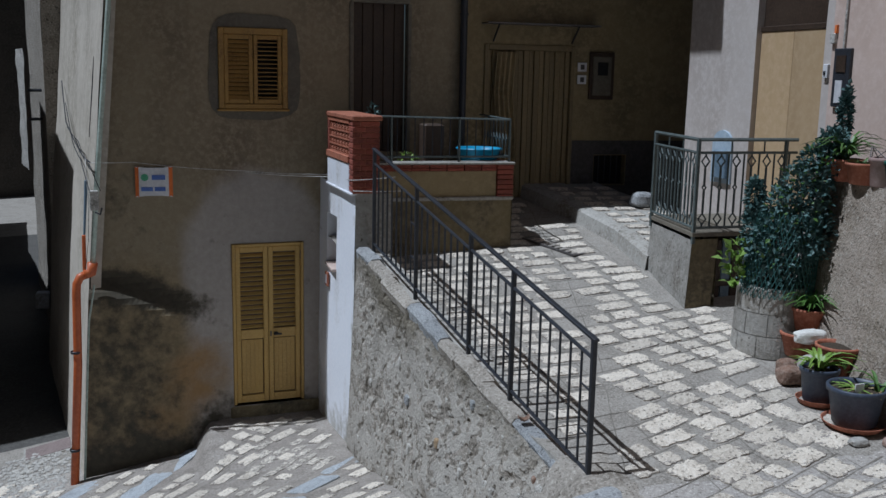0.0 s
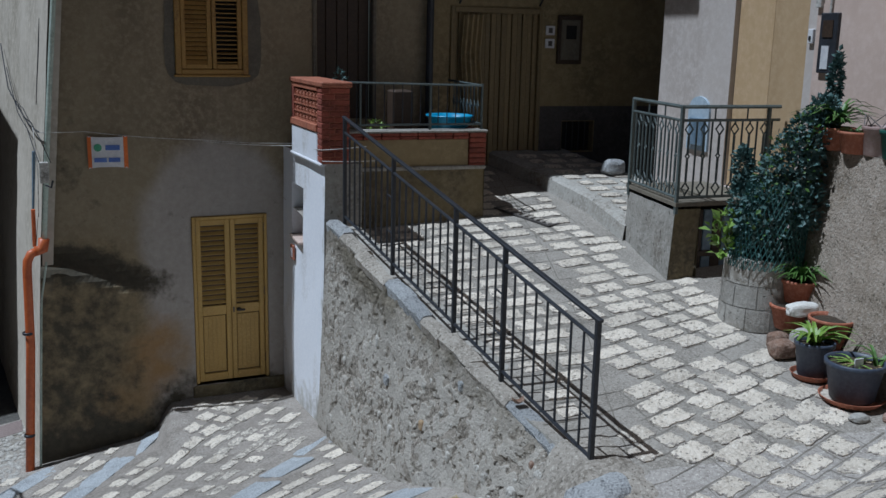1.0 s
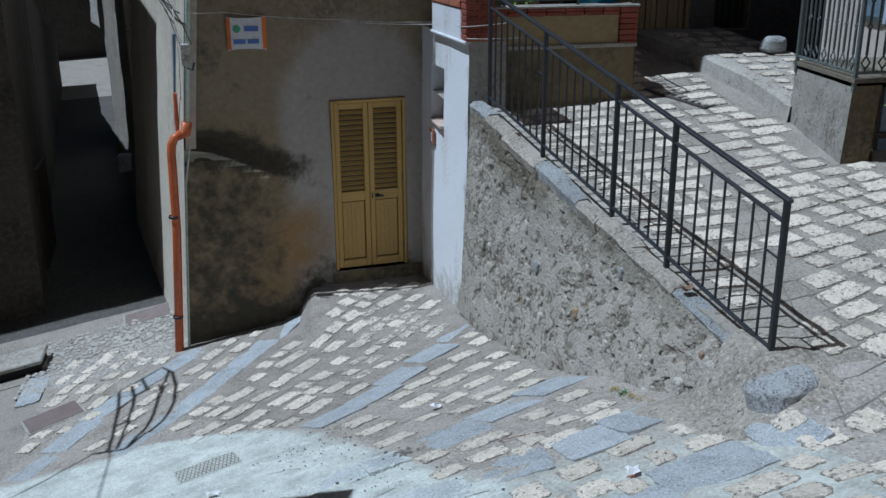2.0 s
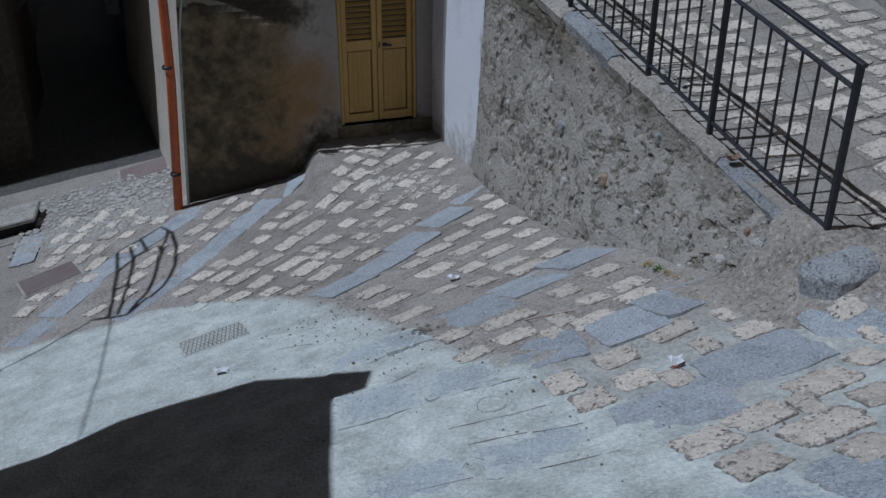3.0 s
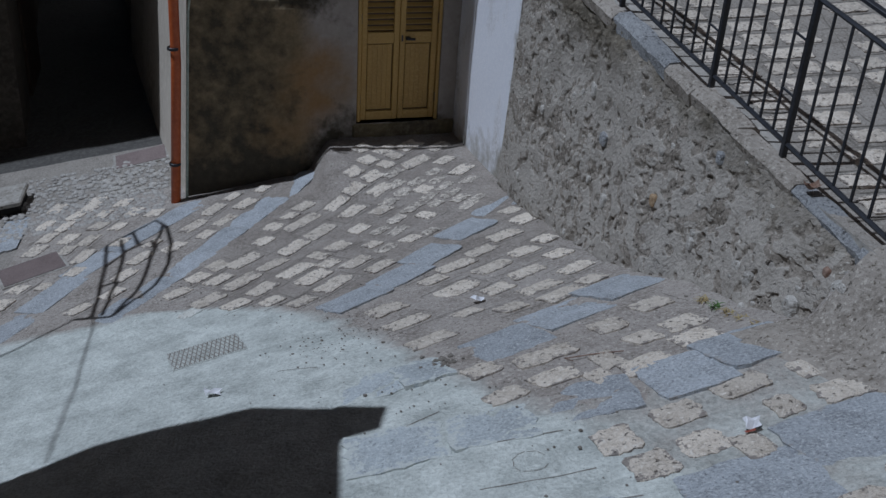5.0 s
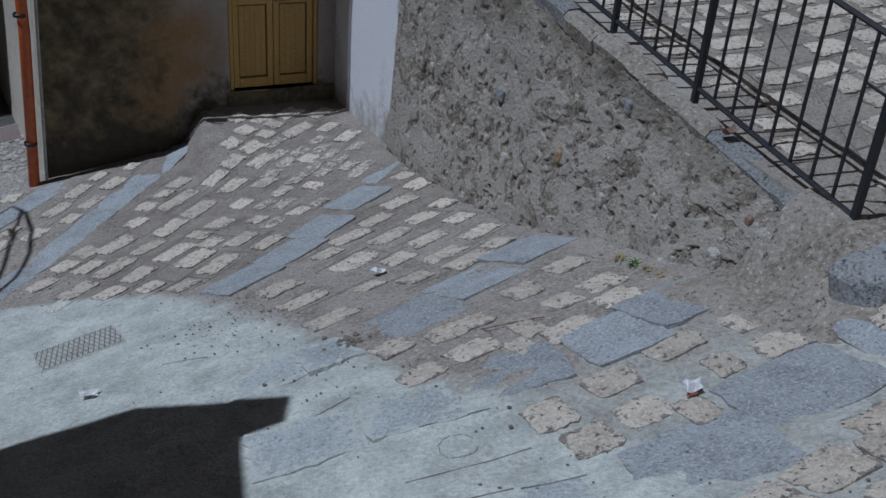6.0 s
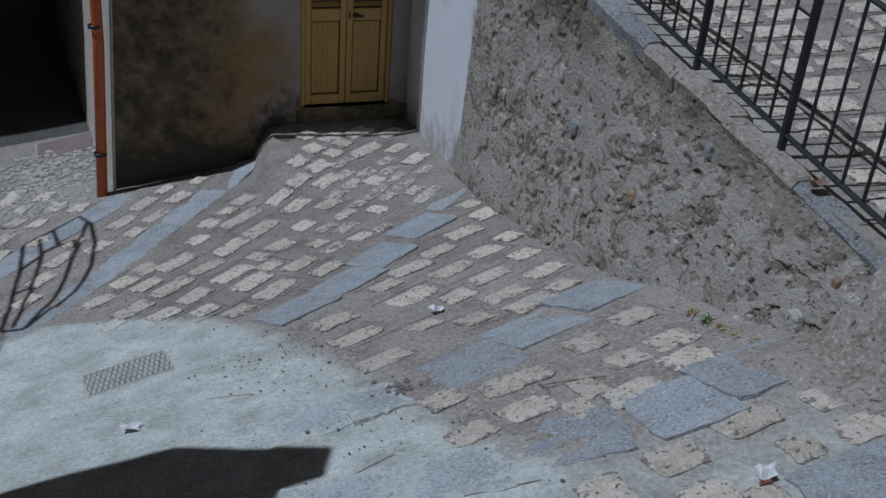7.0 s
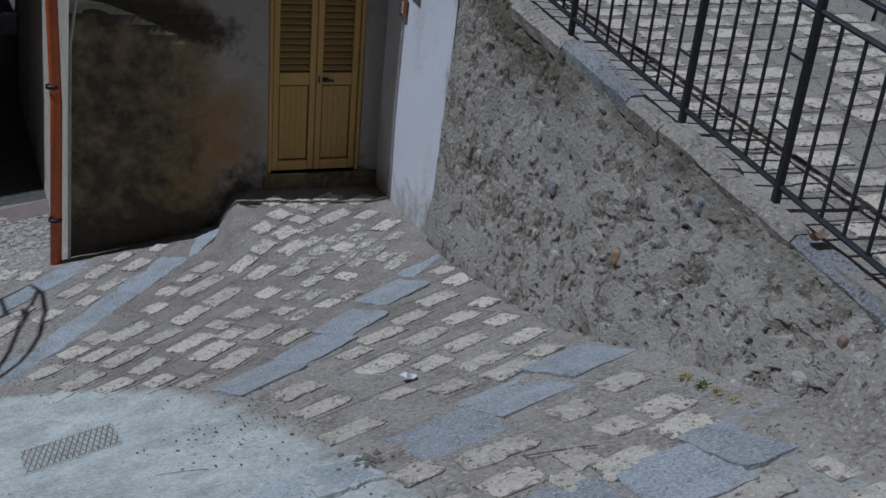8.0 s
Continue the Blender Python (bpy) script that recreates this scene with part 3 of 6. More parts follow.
for wide, row in SLAB_ROWS:
    for x, y, ln, turn in row:
        filmed = y < 9.3 and x < screed_x(y) + 0.1
        lay("slab", dice.choice(FILMED_SLABS if filmed else SLABS), ground, x, y, lambda u, w: bumpy(u, w, ground_z(u, w)) + 0.001, turn + dice.uniform(-0.03, 0.03), (ln * 1.13, wide * dice.uniform(1.06, 1.18)), 0.004)

# limestone setts on each tread: middle and length; the rows turn with the edges
TREADS = [
    (0.85, 0.15, [(-1.01, 11.89, 0.24), (-0.69, 11.95, 0.17), (-1.21, 11.63, 0.3), (-0.88, 11.62, 0.3), (-1.4, 11.28, 0.33), (-1.1, 11.28, 0.3), (-1.28, 11.0, 0.2), (-1.58, 10.85, 0.26), (-1.89, 10.72, 0.29), (-1.8, 11.05, 0.2), (-2.01, 10.4, 0.27), (-2.08, 10.03, 0.24), (-2.34, 9.81, 0.25)]),
    (0.72, 0.17, [(0.4, 12.08, 0.23), (0.64, 12.04, 0.3), (0.92, 12.12, 0.34), (1.25, 12.08, 0.36), (0.42, 11.77, 0.23), (0.6, 11.65, 0.18), (0.72, 11.86, 0.18), (0.93, 11.69, 0.42), (1.24, 11.67, 0.26), (1.34, 11.3, 0.3), (0.24, 11.53, 0.2), (0.42, 11.42, 0.27), (0.21, 11.21, 0.25), (0.46, 11.13, 0.31), (0.89, 10.98, 0.2), (-0.3, 11.19, 0.24), (0.01, 11.0, 0.28), (0.14, 10.76, 0.32), (-0.45, 11.01, 0.16)]),
    (0.70, 0.18, [(0.41, 10.65, 0.25), (-0.62, 10.81, 0.19), (-0.35, 10.77, 0.42), (-0.2, 10.46, 0.36), (0.15, 10.32, 0.21), (-0.08, 10.01, 0.24), (-0.47, 10.2, 0.32), (-0.27, 9.86, 0.14), (0.21, 9.86, 0.17), (0.55, 9.8, 0.2), (0.78, 10.3, 0.15), (-0.73, 10.5, 0.21), (-0.92, 10.13, 0.36), (-0.68, 9.89, 0.32), (-0.49, 9.62, 0.40), (-0.2, 9.62, 0.2), (0.02, 9.5, 0.31), (0.2, 9.28, 0.32), (-0.36, 9.35, 0.36), (-0.21, 9.11, 0.37), (-1.33, 9.96, 0.22), (-1.14, 9.79, 0.28), (-0.95, 9.62, 0.36), (-0.78, 9.34, 0.27)]),
    (0.62, 0.18, [(-1.5, 9.68, 0.25), (-1.23, 9.34, 0.3), (-1.0, 9.11, 0.25), (-0.49, 8.85, 0.23), (-1.16, 10.14, 0.2), (-1.38, 9.14, 0.21), (-0.72, 9.0, 0.2)]),
    (0.44, 0.19, [(1.28, 9.36, 0.34), (1.01, 9.1, 0.3), (0.74, 8.85, 0.36), (0.51, 8.61, 0.23), (0.98, 8.62, 0.36), (0.63, 8.29, 0.36), (0.89, 8.12, 0.25), (0.57, 7.74, 0.22), (0.08, 8.19, 0.32), (0.16, 7.79, 0.35), (0.23, 7.33, 0.35), (1.53, 9.65, 0.25), (1.54, 9.06, 0.19), (1.3, 8.86, 0.29), (1.5, 8.6, 0.23), (1.17, 8.34, 0.33), (1.51, 8.21, 0.3), (1.15, 7.95, 0.37), (1.49, 7.86, 0.22), (1.22, 7.66, 0.38), (0.84, 7.62, 0.22), (1.5, 9.95, 0.2)]),
    (0.22, 0.20, [(1.56, 7.02, 0.27), (1.21, 6.83, 0.23), (1.58, 6.63, 0.26), (1.3, 6.54, 0.22), (1.54, 6.38, 0.28), (0.74, 6.6, 0.38), (1.01, 6.35, 0.15), (1.16, 6.19, 0.31), (0.69, 6.28, 0.28), (0.9, 6.15, 0.14), (0.4, 6.2, 0.24), (0.37, 6.59, 0.22)]),
    (0.10, 0.19, [(1.84, 5.74, 0.26), (1.44, 5.71, 0.30), (1.82, 5.47, 0.28), (1.52, 5.45, 0.15), (1.07, 5.6, 0.25), (1.06, 5.32, 0.23), (1.24, 5.2, 0.16), (0.73, 5.5, 0.2), (0.79, 5.25, 0.22)]),
    (0.08, 0.22, [(1.73, 4.71, 0.36), (2.04, 4.83, 0.18), (1.33, 4.58, 0.31), (1.55, 4.55, 0.12), (1.49, 4.32, 0.4), (1.03, 4.5, 0.3), (1.09, 4.22, 0.27), (1.5, 4.04, 0.24), (1.82, 4.45, 0.22), (2.11, 4.55, 0.24), (1.85, 4.15, 0.3), (2.2, 4.25, 0.26)]),
    (1.08, 0.17, [(-2.53, 12.55, 0.34), (-2.7, 12.31, 0.27), (-2.39, 12.19, 0.24), (-2.77, 12.03, 0.27), (-3.0, 12.18, 0.29), (-2.4, 11.85, 0.23), (-2.19, 11.72, 0.2), (-2.92, 11.8, 0.25), (-2.68, 11.66, 0.25), (-2.46, 11.5, 0.28), (-2.99, 11.52, 0.27), (-2.47, 11.09, 0.31), (-2.66, 11.35, 0.21), (-2.5, 10.76, 0.2), (-3.0, 10.62, 0.2), (-3.08, 10.31, 0.23), (-1.83, 11.9, 0.2), (-2.94, 12.63, 0.25), (-2.13, 11.26, 0.21), (-2.05, 12.06, 0.2), (-2.2, 12.4, 0.22), (-2.75, 10.55, 0.16)]),
]
# crumbled setts, half sunk in the mortar of the worn patch before the door
worn_along, worn_across = Vector((0.70, 0.714)), Vector((-0.714, 0.70))
whole_setts = [Vector(q[:2]) for tread in TREADS for q in tread[2]]
crumb = random.Random(23)
for k in range(8):
    for j in range(9):
        p = Vector((1.03, 9.73)) + worn_across * (0.32 + 0.165 * k) + worn_along * (-0.95 + 0.29 * j + crumb.uniform(-0.06, 0.06) + 0.15 * (k % 2))
        if p.x > 1.36 or crumb.random() < 0.12 or min((p - q).length for q in whole_setts) < 0.185:
            continue
        lay("paving_stone", crumb.choice(BURIED_LIMES), ground, p.x, p.y, lambda u, v: bumpy(u, v, ground_z(u, v)), 0.74 + crumb.uniform(-0.1, 0.1), (crumb.uniform(0.2, 0.3), crumb.uniform(0.13, 0.18)), 0.006)
for turn, wide, setts in TREADS:
    for x, y, ln in setts:
        a = turn + dice.uniform(-0.06, 0.06)
        w = wide * dice.uniform(0.98, 1.26)
        filmed = y < 9.3 and x < screed_x(y) + 0.02
        lay("paving_stone", dice.choice(FILMED_LIMES if filmed else LIMES), ground, x, y, lambda u, v: bumpy(u, v, ground_z(u, v)) - (0.0035 if filmed else 0.0), a, (ln * 1.04, w), 0.005 if filmed else 0.009)
        if filmed or y < 6.9:
            continue
        along, across = Vector((math.cos(a), math.sin(a))), Vector((-math.sin(a), math.cos(a)))
        p = Vector((x, y))
        for side_ in (-1, 1):
            if dice.random() < 0.5:
                edge_line = p + across * side_ * (w / 2 + 0.025)
                joint(edge_line - along * (ln / 2 + 0.07), edge_line + along * (ln / 2 + 0.07), smooth_street, 0.006)
        if dice.random() < 0.25:
            tip = p + along * (ln / 2 + 0.04)
            joint(tip - across * w * 0.6, tip + across * w * 0.6, smooth_street, 0.006)
# grooves scored and cracked in the screed
for p, q in (((0.05, 5.37), (0.57, 5.33)), ((0.10, 5.17), (0.40, 5.12)), ((0.42, 5.10), (0.67, 5.06)), ((0.22, 5.72), (0.54, 5.70)), ((-0.75, 7.38), (-0.5, 7.30)), ((-0.2, 6.09), (0.04, 6.20)), ((-0.35, 4.9), (0.05, 4.86)), ((0.33, 4.72), (0.7, 4.66))):
    joint(p, q, lambda u, v: bumpy(u, v, ground_z(u, v)), 0.006)
for k in range(9):
    a0, a1 = 0.6 * k + 0.4, 0.6 * k + 0.9
    joint((0.32 + 0.085 * math.cos(a0), 5.5 + 0.085 * math.sin(a0)), (0.32 + 0.085 * math.cos(a1), 5.5 + 0.085 * math.sin(a1)), lambda u, v: bumpy(u, v, ground_z(u, v)), 0.003)
# granite margin in front of the drain opening
lay("slab", SLABS[3], ground, -3.35, 12.15, smooth_street, 1.55, (0.9, 0.3), 0.004)
pebbles = Build()
for r in range(24):
    for c in range(25):
        x, y = -3.5 + 0.072 * c + dice.uniform(-0.03, 0.03), 11.98 + 0.07 * r + dice.uniform(-0.03, 0.03)
        if x > -1.72 or dice.random() < 0.12:
            continue
        z, w = bumpy(x, y, street_z(x, y)) - (0.02 if y > 12.65 else 0.004), dice.uniform(0.022, 0.044)
        pebbles.lathe((x, y, z), [(w, 0), (w * 0.92, w * 0.25), (w * 0.6, w * 0.45), (0.002, w * 0.52)], 8, 0.2)
tagged(part("cobbles", pebbles, STONE_GREY, ground, "small rounded pebbles set in earth"), kind="stuff")

pale_cobbles = Build()
for i in range(42):
    x, y, w = -2.22 + dice.gauss(0, 0.2), 12.85 + dice.gauss(0, 0.2), dice.uniform(0.03, 0.058)
    pale_cobbles.lathe((x, y, bumpy(x, y, street_z(x, y)) - (0.02 if y > 12.65 else 0.004)), [(w, 0), (w * 0.94, w * 0.28), (w * 0.6, w * 0.5), (0.002, w * 0.56)], 9, 0.2)
tagged(part("pale_cobbles", pale_cobbles, STONE_PALE, ground, "larger whitish cobbles by the house corner"), kind="stuff")

# ---- ramp ----
ramp = empty("ramp", "paved ramp of pale limestone setts rising beside the rail", "pavement", "structure")
part("ramp_surface", Build().sheet(lambda u, w: (rail_x(w) - 0.08 + u, w, bumpy(rail_x(w) + u, w, ramp_z(rail_x(w) - 0.08 + u, w))), list(np.arange(0, 4.6, 0.1)), list(np.arange(5.6, 13.4, 0.1))), JOINTS, ramp)
SEAM_Y, SEAM_X = [5.0, 6.27, 6.77, 7.77, 9.11, 10.09, 13], [2.45, 2.87, 3.04, 3.4, 3.75, 4.01, 4.6]


def ramp_top(x, y):
    return bumpy(x, y, ground_z(x, y) if y < 5.6 else ramp_z(x, y))


def row_y(x, r):
    """Rows run level left of the seam and climb to its right, more so near the street."""
    y = 4.75 + 0.262 * r
    seam = float(np.interp(y, SEAM_Y, SEAM_X))
    return y + max(0.0, x - seam) * float(np.interp(y, [5, 6.2, 8, 10], [0.42, 0.36, 0.2, 0.05])), seam


for r in range(-6, 32):
    x = 1.9 + dice.uniform(0, 0.3)
    while x < 5.6:
        ln = dice.choice((0.2, 0.26, 0.3, 0.36, 0.44)) * dice.uniform(0.9, 1.1)
        cx = x + ln / 2
        y, seam = row_y(cx, r)
        x += ln + dice.uniform(0.035, 0.07)
        right = float(np.interp(y, [5.0, 7.2, 8.6, 8.75, 10.0, 12.1, 13], [4.7, 4.9, 5.4, 4.78, 4.95, 4.82, 4.8]))
        if 3.9 < y < 12.9 and (cx > rail_x(y) + 0.15 if y > 5.6 else cx > 2.35) and cx + ln / 2 < right and not (cx < 3.7 and y > 11.1):
            (ya, _), (yb, _) = row_y(cx - ln / 2 - 0.04, r + 0.5), row_y(cx + ln / 2 + 0.04, r + 0.5)
            if dice.random() < 0.88:
                joint((cx - ln / 2 - 0.04, ya), (cx + ln / 2 + 0.04, yb), ramp_top, 0.011)
            if dice.random() < 0.5:
                (yc, _) = row_y(cx + ln / 2 + 0.04, r - 0.5)
                joint((cx + ln / 2 + 0.04, yb), (cx + ln / 2 + 0.05, yc), ramp_top, 0.008)
        if y > 13 or y < 3.9 or cx < (rail_x(y) + 0.22 if y > 5.6 else 2.72 if y > 5.3 else 2.1) or cx + ln / 2 > right or abs(cx - seam) < 0.06 + ln * 0.15:
            continue
        if (cx < 3.7 and y > 11.15) or dice.random() < 0.03 or (y < 5.2 and dice.random() < 0.12):
            continue
        slope = math.atan(float(np.interp(y, [5, 6.2, 8, 10], [0.42, 0.36, 0.2, 0.05]))) if cx > seam else 0.0
        lay("paving_stone", dice.choice(LIMES), ramp, cx, y, ramp_top, slope + dice.uniform(-0.04, 0.04), (ln, dice.uniform(0.18, 0.222)), 0.009)

for a, c in zip(range(len(SEAM_Y) - 1), range(1, len(SEAM_Y))):
    joint((SEAM_X[a], max(4.2, SEAM_Y[a])), (SEAM_X[c], SEAM_Y[c]), ramp_top, 0.009)
tagged(part("joint_lines", joints, DIRT, ground, "dirt-filled joints between the stones"), kind="stuff")

part("ramp_edge", Build().sheet(lambda u, w: (rail_x(w) - 0.08 - 0.01 * u, w, ramp_z(rail_x(w) - 0.08, w) + 0.004 - 0.3 * u), [0, 0.2, 1], list(np.arange(5.6, 10.8, 0.1))), CONCRETE, ramp)

# a raised kerb walk against the far houses
kerb = empty("kerb_walk", "raised limestone kerb walk along the ramp", "pavement", "structure")
KY, KX = [9.95, 10.2, 11.0, 12.1, 13.3], [4.98, 5.0, 5.06, 4.92, 4.6]


def kerb_place(u, w):
    x = float(np.interp(w, KY, KX))
    if u < 0:
        return (x - 0.03 + 0.015 * rough((u, w, 0), 5), w, ramp_z(x, w) - 0.05)
    return (x + u, w, ramp_z(x, w) + 0.2 - 0.03 * sst(0.06, 0.0, u) + 0.008 * rough((u, w, 0), 6))


part("kerb_stone", Build().sheet(kerb_place, [-1, 0.0, 0.04, 0.12, 0.3, 0.6, 1.2], list(np.arange(9.95, 13.35, 0.12))), CONCRETE, kerb)
for r in range(11):
    y = 10.2 + 0.27 * r
    x = float(np.interp(y, KY, KX)) + 0.14 + dice.uniform(0, 0.1)
    while x < 5.95:
        ln = dice.uniform(0.18, 0.36)
        lay("paving_stone", dice.choice(LIMES), kerb, x + ln / 2, y, lambda u, w: ramp_z(float(np.interp(w, KY, KX)), w) + 0.206, dice.uniform(-0.05, 0.05), (ln, dice.uniform(0.14, 0.18)), 0.008)
        x += ln + 0.07

# ---- retaining wall ----
wall = empty("retaining_wall", "rubble retaining wall with crumbling grey render", "wall", "structure")


def top_z(y):
    return 0.955 + 0.184 * (y - 5.88)


def base_x(y):
    return float(np.interp(y, [5.5, 5.98, 6.6, 7.3, 8.2, 9.4, 10.69, 12.6], [2.10, 1.98, 1.88, 1.81, 1.67, 1.64, 1.56, 1.52]))


def top_x(y):
    return rail_x(y) - float(np.interp(y, [5.8, 7, 8.5, 10.7], [0.10, 0.11, 0.14, 0.16]))


def bared(y, z):
    """Where the trowelled mortar has fallen off the rubble: 1 bare, 0 covered."""
    return sst(0.04, 0.16, 0.4 * rough((0, y, z), 1.7, 5.0) + 0.7 * rough((0, y, z), 7.5, 9.0) + 0.6 * rough((0, y, z), 17.0, 2.0))


def wall_face(u, w):
    """u along the wall from its low end, w from the ground up."""
    y = 5.62 + (10.72 - 5.62) * u
    z0, z1 = ground_z(1.7, y) - 0.25, top_z(y) - 0.06
    z = z0 + (z1 - z0) * w
    x = base_x(y) + (top_x(y) - base_x(y)) * w
    lump = noise.ridged_multi_fractal(Vector((1.7, y * 3.4, z * 3.4)), 0.9, 2.1, 4, 1.0, 2.0)
    bare = bared(y, z)
    push = 0.05 * rough((0, y, z), 1.4) + 0.024 * rough((0, y, z), 4.5, 2.0) + (0.003 + 0.014 * bare) * rough((0, y, z), 13.0, 7.0) + 0.005 * bare * rough((0, y, z), 29.0, 5.0) + (0.002 + 0.016 * bare) * (lump - 1.2) + 0.012 * bare
    push -= 0.16 * sst(0.34, 0.0, w) * sst(0.36, 0.08, u)
    nose = 0.35 * sst(0.055, 0.0, u)
    return (x + push * sst(1.0, 0.9, u) + nose, y + nose * 0.1, z)


part("wall_face", Build().sheet(wall_face, list(np.linspace(0, 1, 440)), list(np.linspace(0, 1, 160))), RUBBLE, wall)
face = wall.children[0]
coat = face.data.attributes.new("pour", "FLOAT", "POINT")
coat.data.foreach_set("value", [0.38 * sst(8.4, 9.4, v.co.y) * sst(10.5, 9.9, v.co.y) * sst(1.4, 0.4, top_z(v.co.y) - v.co.z) + 0.5 * sst(0.5, 0.12, top_z(v.co.y) - v.co.z) * sst(5.9, 6.6, v.co.y) + 0.3 * sst(0.2, 0.0, v.co.z - ground_z(1.7, v.co.y)) + 0.4 * sst(0.3, 0.05, math.hypot(v.co.y - 5.85, 0.8 * (v.co.z - 0.8))) for v in face.data.vertices])
coat = face.data.attributes.new("mortar", "FLOAT", "POINT")
coat.data.foreach_set("value", [0.85 * (1 - bared(v.co.y, v.co.z)) for v in face.data.vertices])
core = Build().sheet(lambda u, w: (top_x(w) + 0.02 + u, w, top_z(w) - 0.07), [0, 0.15, 0.34], list(np.linspace(5.7, 10.72, 12)))
core.sheet(lambda u, w: (top_x(w) + 0.36, w, top_z(w) - 0.07 - u), [0, 0.6], list(np.linspace(5.7, 10.72, 12)))
part("wall_core", core, CONCRETE, wall)
run, i = 5.75, 0
while run < 10.6:
    ln = dice.uniform(0.32, 0.75)
    y0, y1 = run, min(10.68, run + ln - 0.002)
    b = Build()
    wide = dice.uniform(0.14, 0.18)
    sink = dice.uniform(-0.015, 0.015)
    for y in (y0, y1):
        t = 0.03
        x0 = top_x(y) - 0.005 + dice.uniform(-0.02, 0.02)
        z = top_z(y) + sink
        b.v += [(x0 + 0.01, y, z - 0.13), (x0 - 0.01, y, z - 0.04), (x0 + t, y, z), (x0 + wide - t, y, z + 0.005), (x0 + wide, y, z - t), (x0 + wide, y, z - 0.13)]
    mid = Build()
    ring = [Vector(p) for p in b.v]
    for q in (0, 0.05, 0.2, 0.4, 0.6, 0.8, 0.95, 1):
        pull = 0.008 if q in (0, 1) else 0
        for p0, p1 in zip(ring[:6], ring[6:]):
            p = p0.lerp(p1, q)
            c = Vector((top_x(p.y) + 0.08, p.y, top_z(p.y) - 0.08))
            p = p + (c - p) * (pull * 4) + Vector((0.022 * rough(p, 7, 3.0), 0, 0.009 * rough(p, 6) + 0.008 * rough(p, 15)))
            mid.v.append(tuple(p))
    mid.f = [(k * 6 + j, k * 6 + (j + 1) % 6, k * 6 + 6 + (j + 1) % 6, k * 6 + 6 + j) for k in range(7) for j in range(6)] + [(5, 4, 3, 2, 1, 0), tuple(42 + j for j in range(6))]
    part("coping_stone", mid, GRANITE_BLOCK if y1 < 7.2 or 8.0 < y0 < 9.0 or (y0 > 9.4 and i % 2) else WARM_MORTAR, wall)
    run += ln
    i += 1


def boulder(name, at, size, mat, parent, seed, label="", turn=0.0):
    """A rough lump of stone."""
    bm = bmesh.new()
    bmesh.ops.create_icosphere(bm, subdivisions=3, radius=1)
    r = Matrix.Rotation(turn, 3, "Z")
    for v in bm.verts:
        p = v.co.copy()
        p = Vector([math.copysign(abs(c) ** 0.62, c) for c in p]) * 0.86
        p *= 1 + 0.16 * noise.noise(p * 1.3 + Vector((seed, 0, 0))) + 0.05 * noise.noise(p * 4 + Vector((0, seed, 0)))
        v.co = r @ Vector((p.x * size[0], p.y * size[1], p.z * size[2])) + Vector(at)
    me = bpy.data.meshes.new(name)
    bm.to_mesh(me)
    bm.free()
    me.materials.append(mat)
    ob = new(name, me)
    ob.parent = parent
    return tagged(ob, label)


boulder("end_stone", (2.42, 5.56, 0.84), (0.34, 0.2, 0.2), GRANITE_BLOCK, wall, 3.0, "rounded granite block ending the wall", 0.25)
# field stones showing through the render: along, up, size, stone
for i, (u, w, sz, m) in enumerate([(0.105, 0.72, 0.089, STONE_PALE), (0.623, 0.59, 0.066, GRANITE_BLOCK), (0.64, 0.40, 0.034, STONE_PALE), (0.571, 0.37, 0.053, STONE_PALE), (0.449, 0.52, 0.044, STONE_OCHRE), (0.349, 0.43, 0.042, STONE_PALE), (0.225, 0.46, 0.052, STONE_PALE),
                                   (0.253, 0.48, 0.039, STONE_PALE), (0.151, 0.46, 0.062, STONE_PALE), (0.207, 0.30, 0.04, STONE_PALE), (0.36, 0.88, 0.044, GRANITE_BLOCK), (0.69, 0.72, 0.055, STONE_PALE), (0.851, 0.5, 0.042, STONE_PALE), (0.137, 0.79, 0.035, STONE_RED), (0.07, 0.5, 0.06, STONE_PALE)]):
    p = Vector(wall_face(u, w))
    boulder("stone", (p.x + sz * 0.12, p.y, p.z), (sz * 0.6, sz * dice.uniform(0.85, 1.15), sz * dice.uniform(0.95, 1.3)), m, wall, i * 1.7)
for i in range(90):
    u, w = dice.uniform(0.03, 0.97), dice.uniform(0.12, 0.95)
    p = Vector(wall_face(u, w))
    sz = dice.uniform(0.012, 0.032)
    boulder("stone", (p.x + sz * 0.32, p.y, p.z), (sz * 0.6, sz * dice.uniform(0.9, 1.5), sz), dice.choice((STONE_PALE, CONCRETE, RUBBLE, RUBBLE, WARM_MORTAR)), wall, 40 + i * 1.7)

# crumbled rubble where the wall runs out into the street
apron = Build().sheet(lambda u, w: (u, w, ground_z(u, w) + (0.045 + 0.02 * rough((u, w, 0), 4.0) + 0.012 * rough((u, w, 0), 11.0, 3.0)) * sst(1.72, 1.95, u + 0.35 * (w - 5.6)) * sst(5.18, 5.45, w) * sst(2.85, 2.6, u) - 0.02), list(np.arange(1.66, 2.9, 0.03)), list(np.arange(5.12, 6.3, 0.03)))
part("rubble_foot", apron, WARM_MORTAR, wall, "crumbled rubble at the wall's low end")

# ---- the house behind the lower door ----
house = empty("house", "old plastered village house with damp-stained walls", "house", "structure")


def corner_x(z):
    return float(np.interp(z, [-1.6, -1.35, 1.35, 4.6, 9], [-1.55, -1.52, -1.35, -1.06, -0.86]))


def recede(x):
    """The facade turns away from the street to the right of its bulging corner."""
    return 0.1 * max(0.0, x + 0.1)


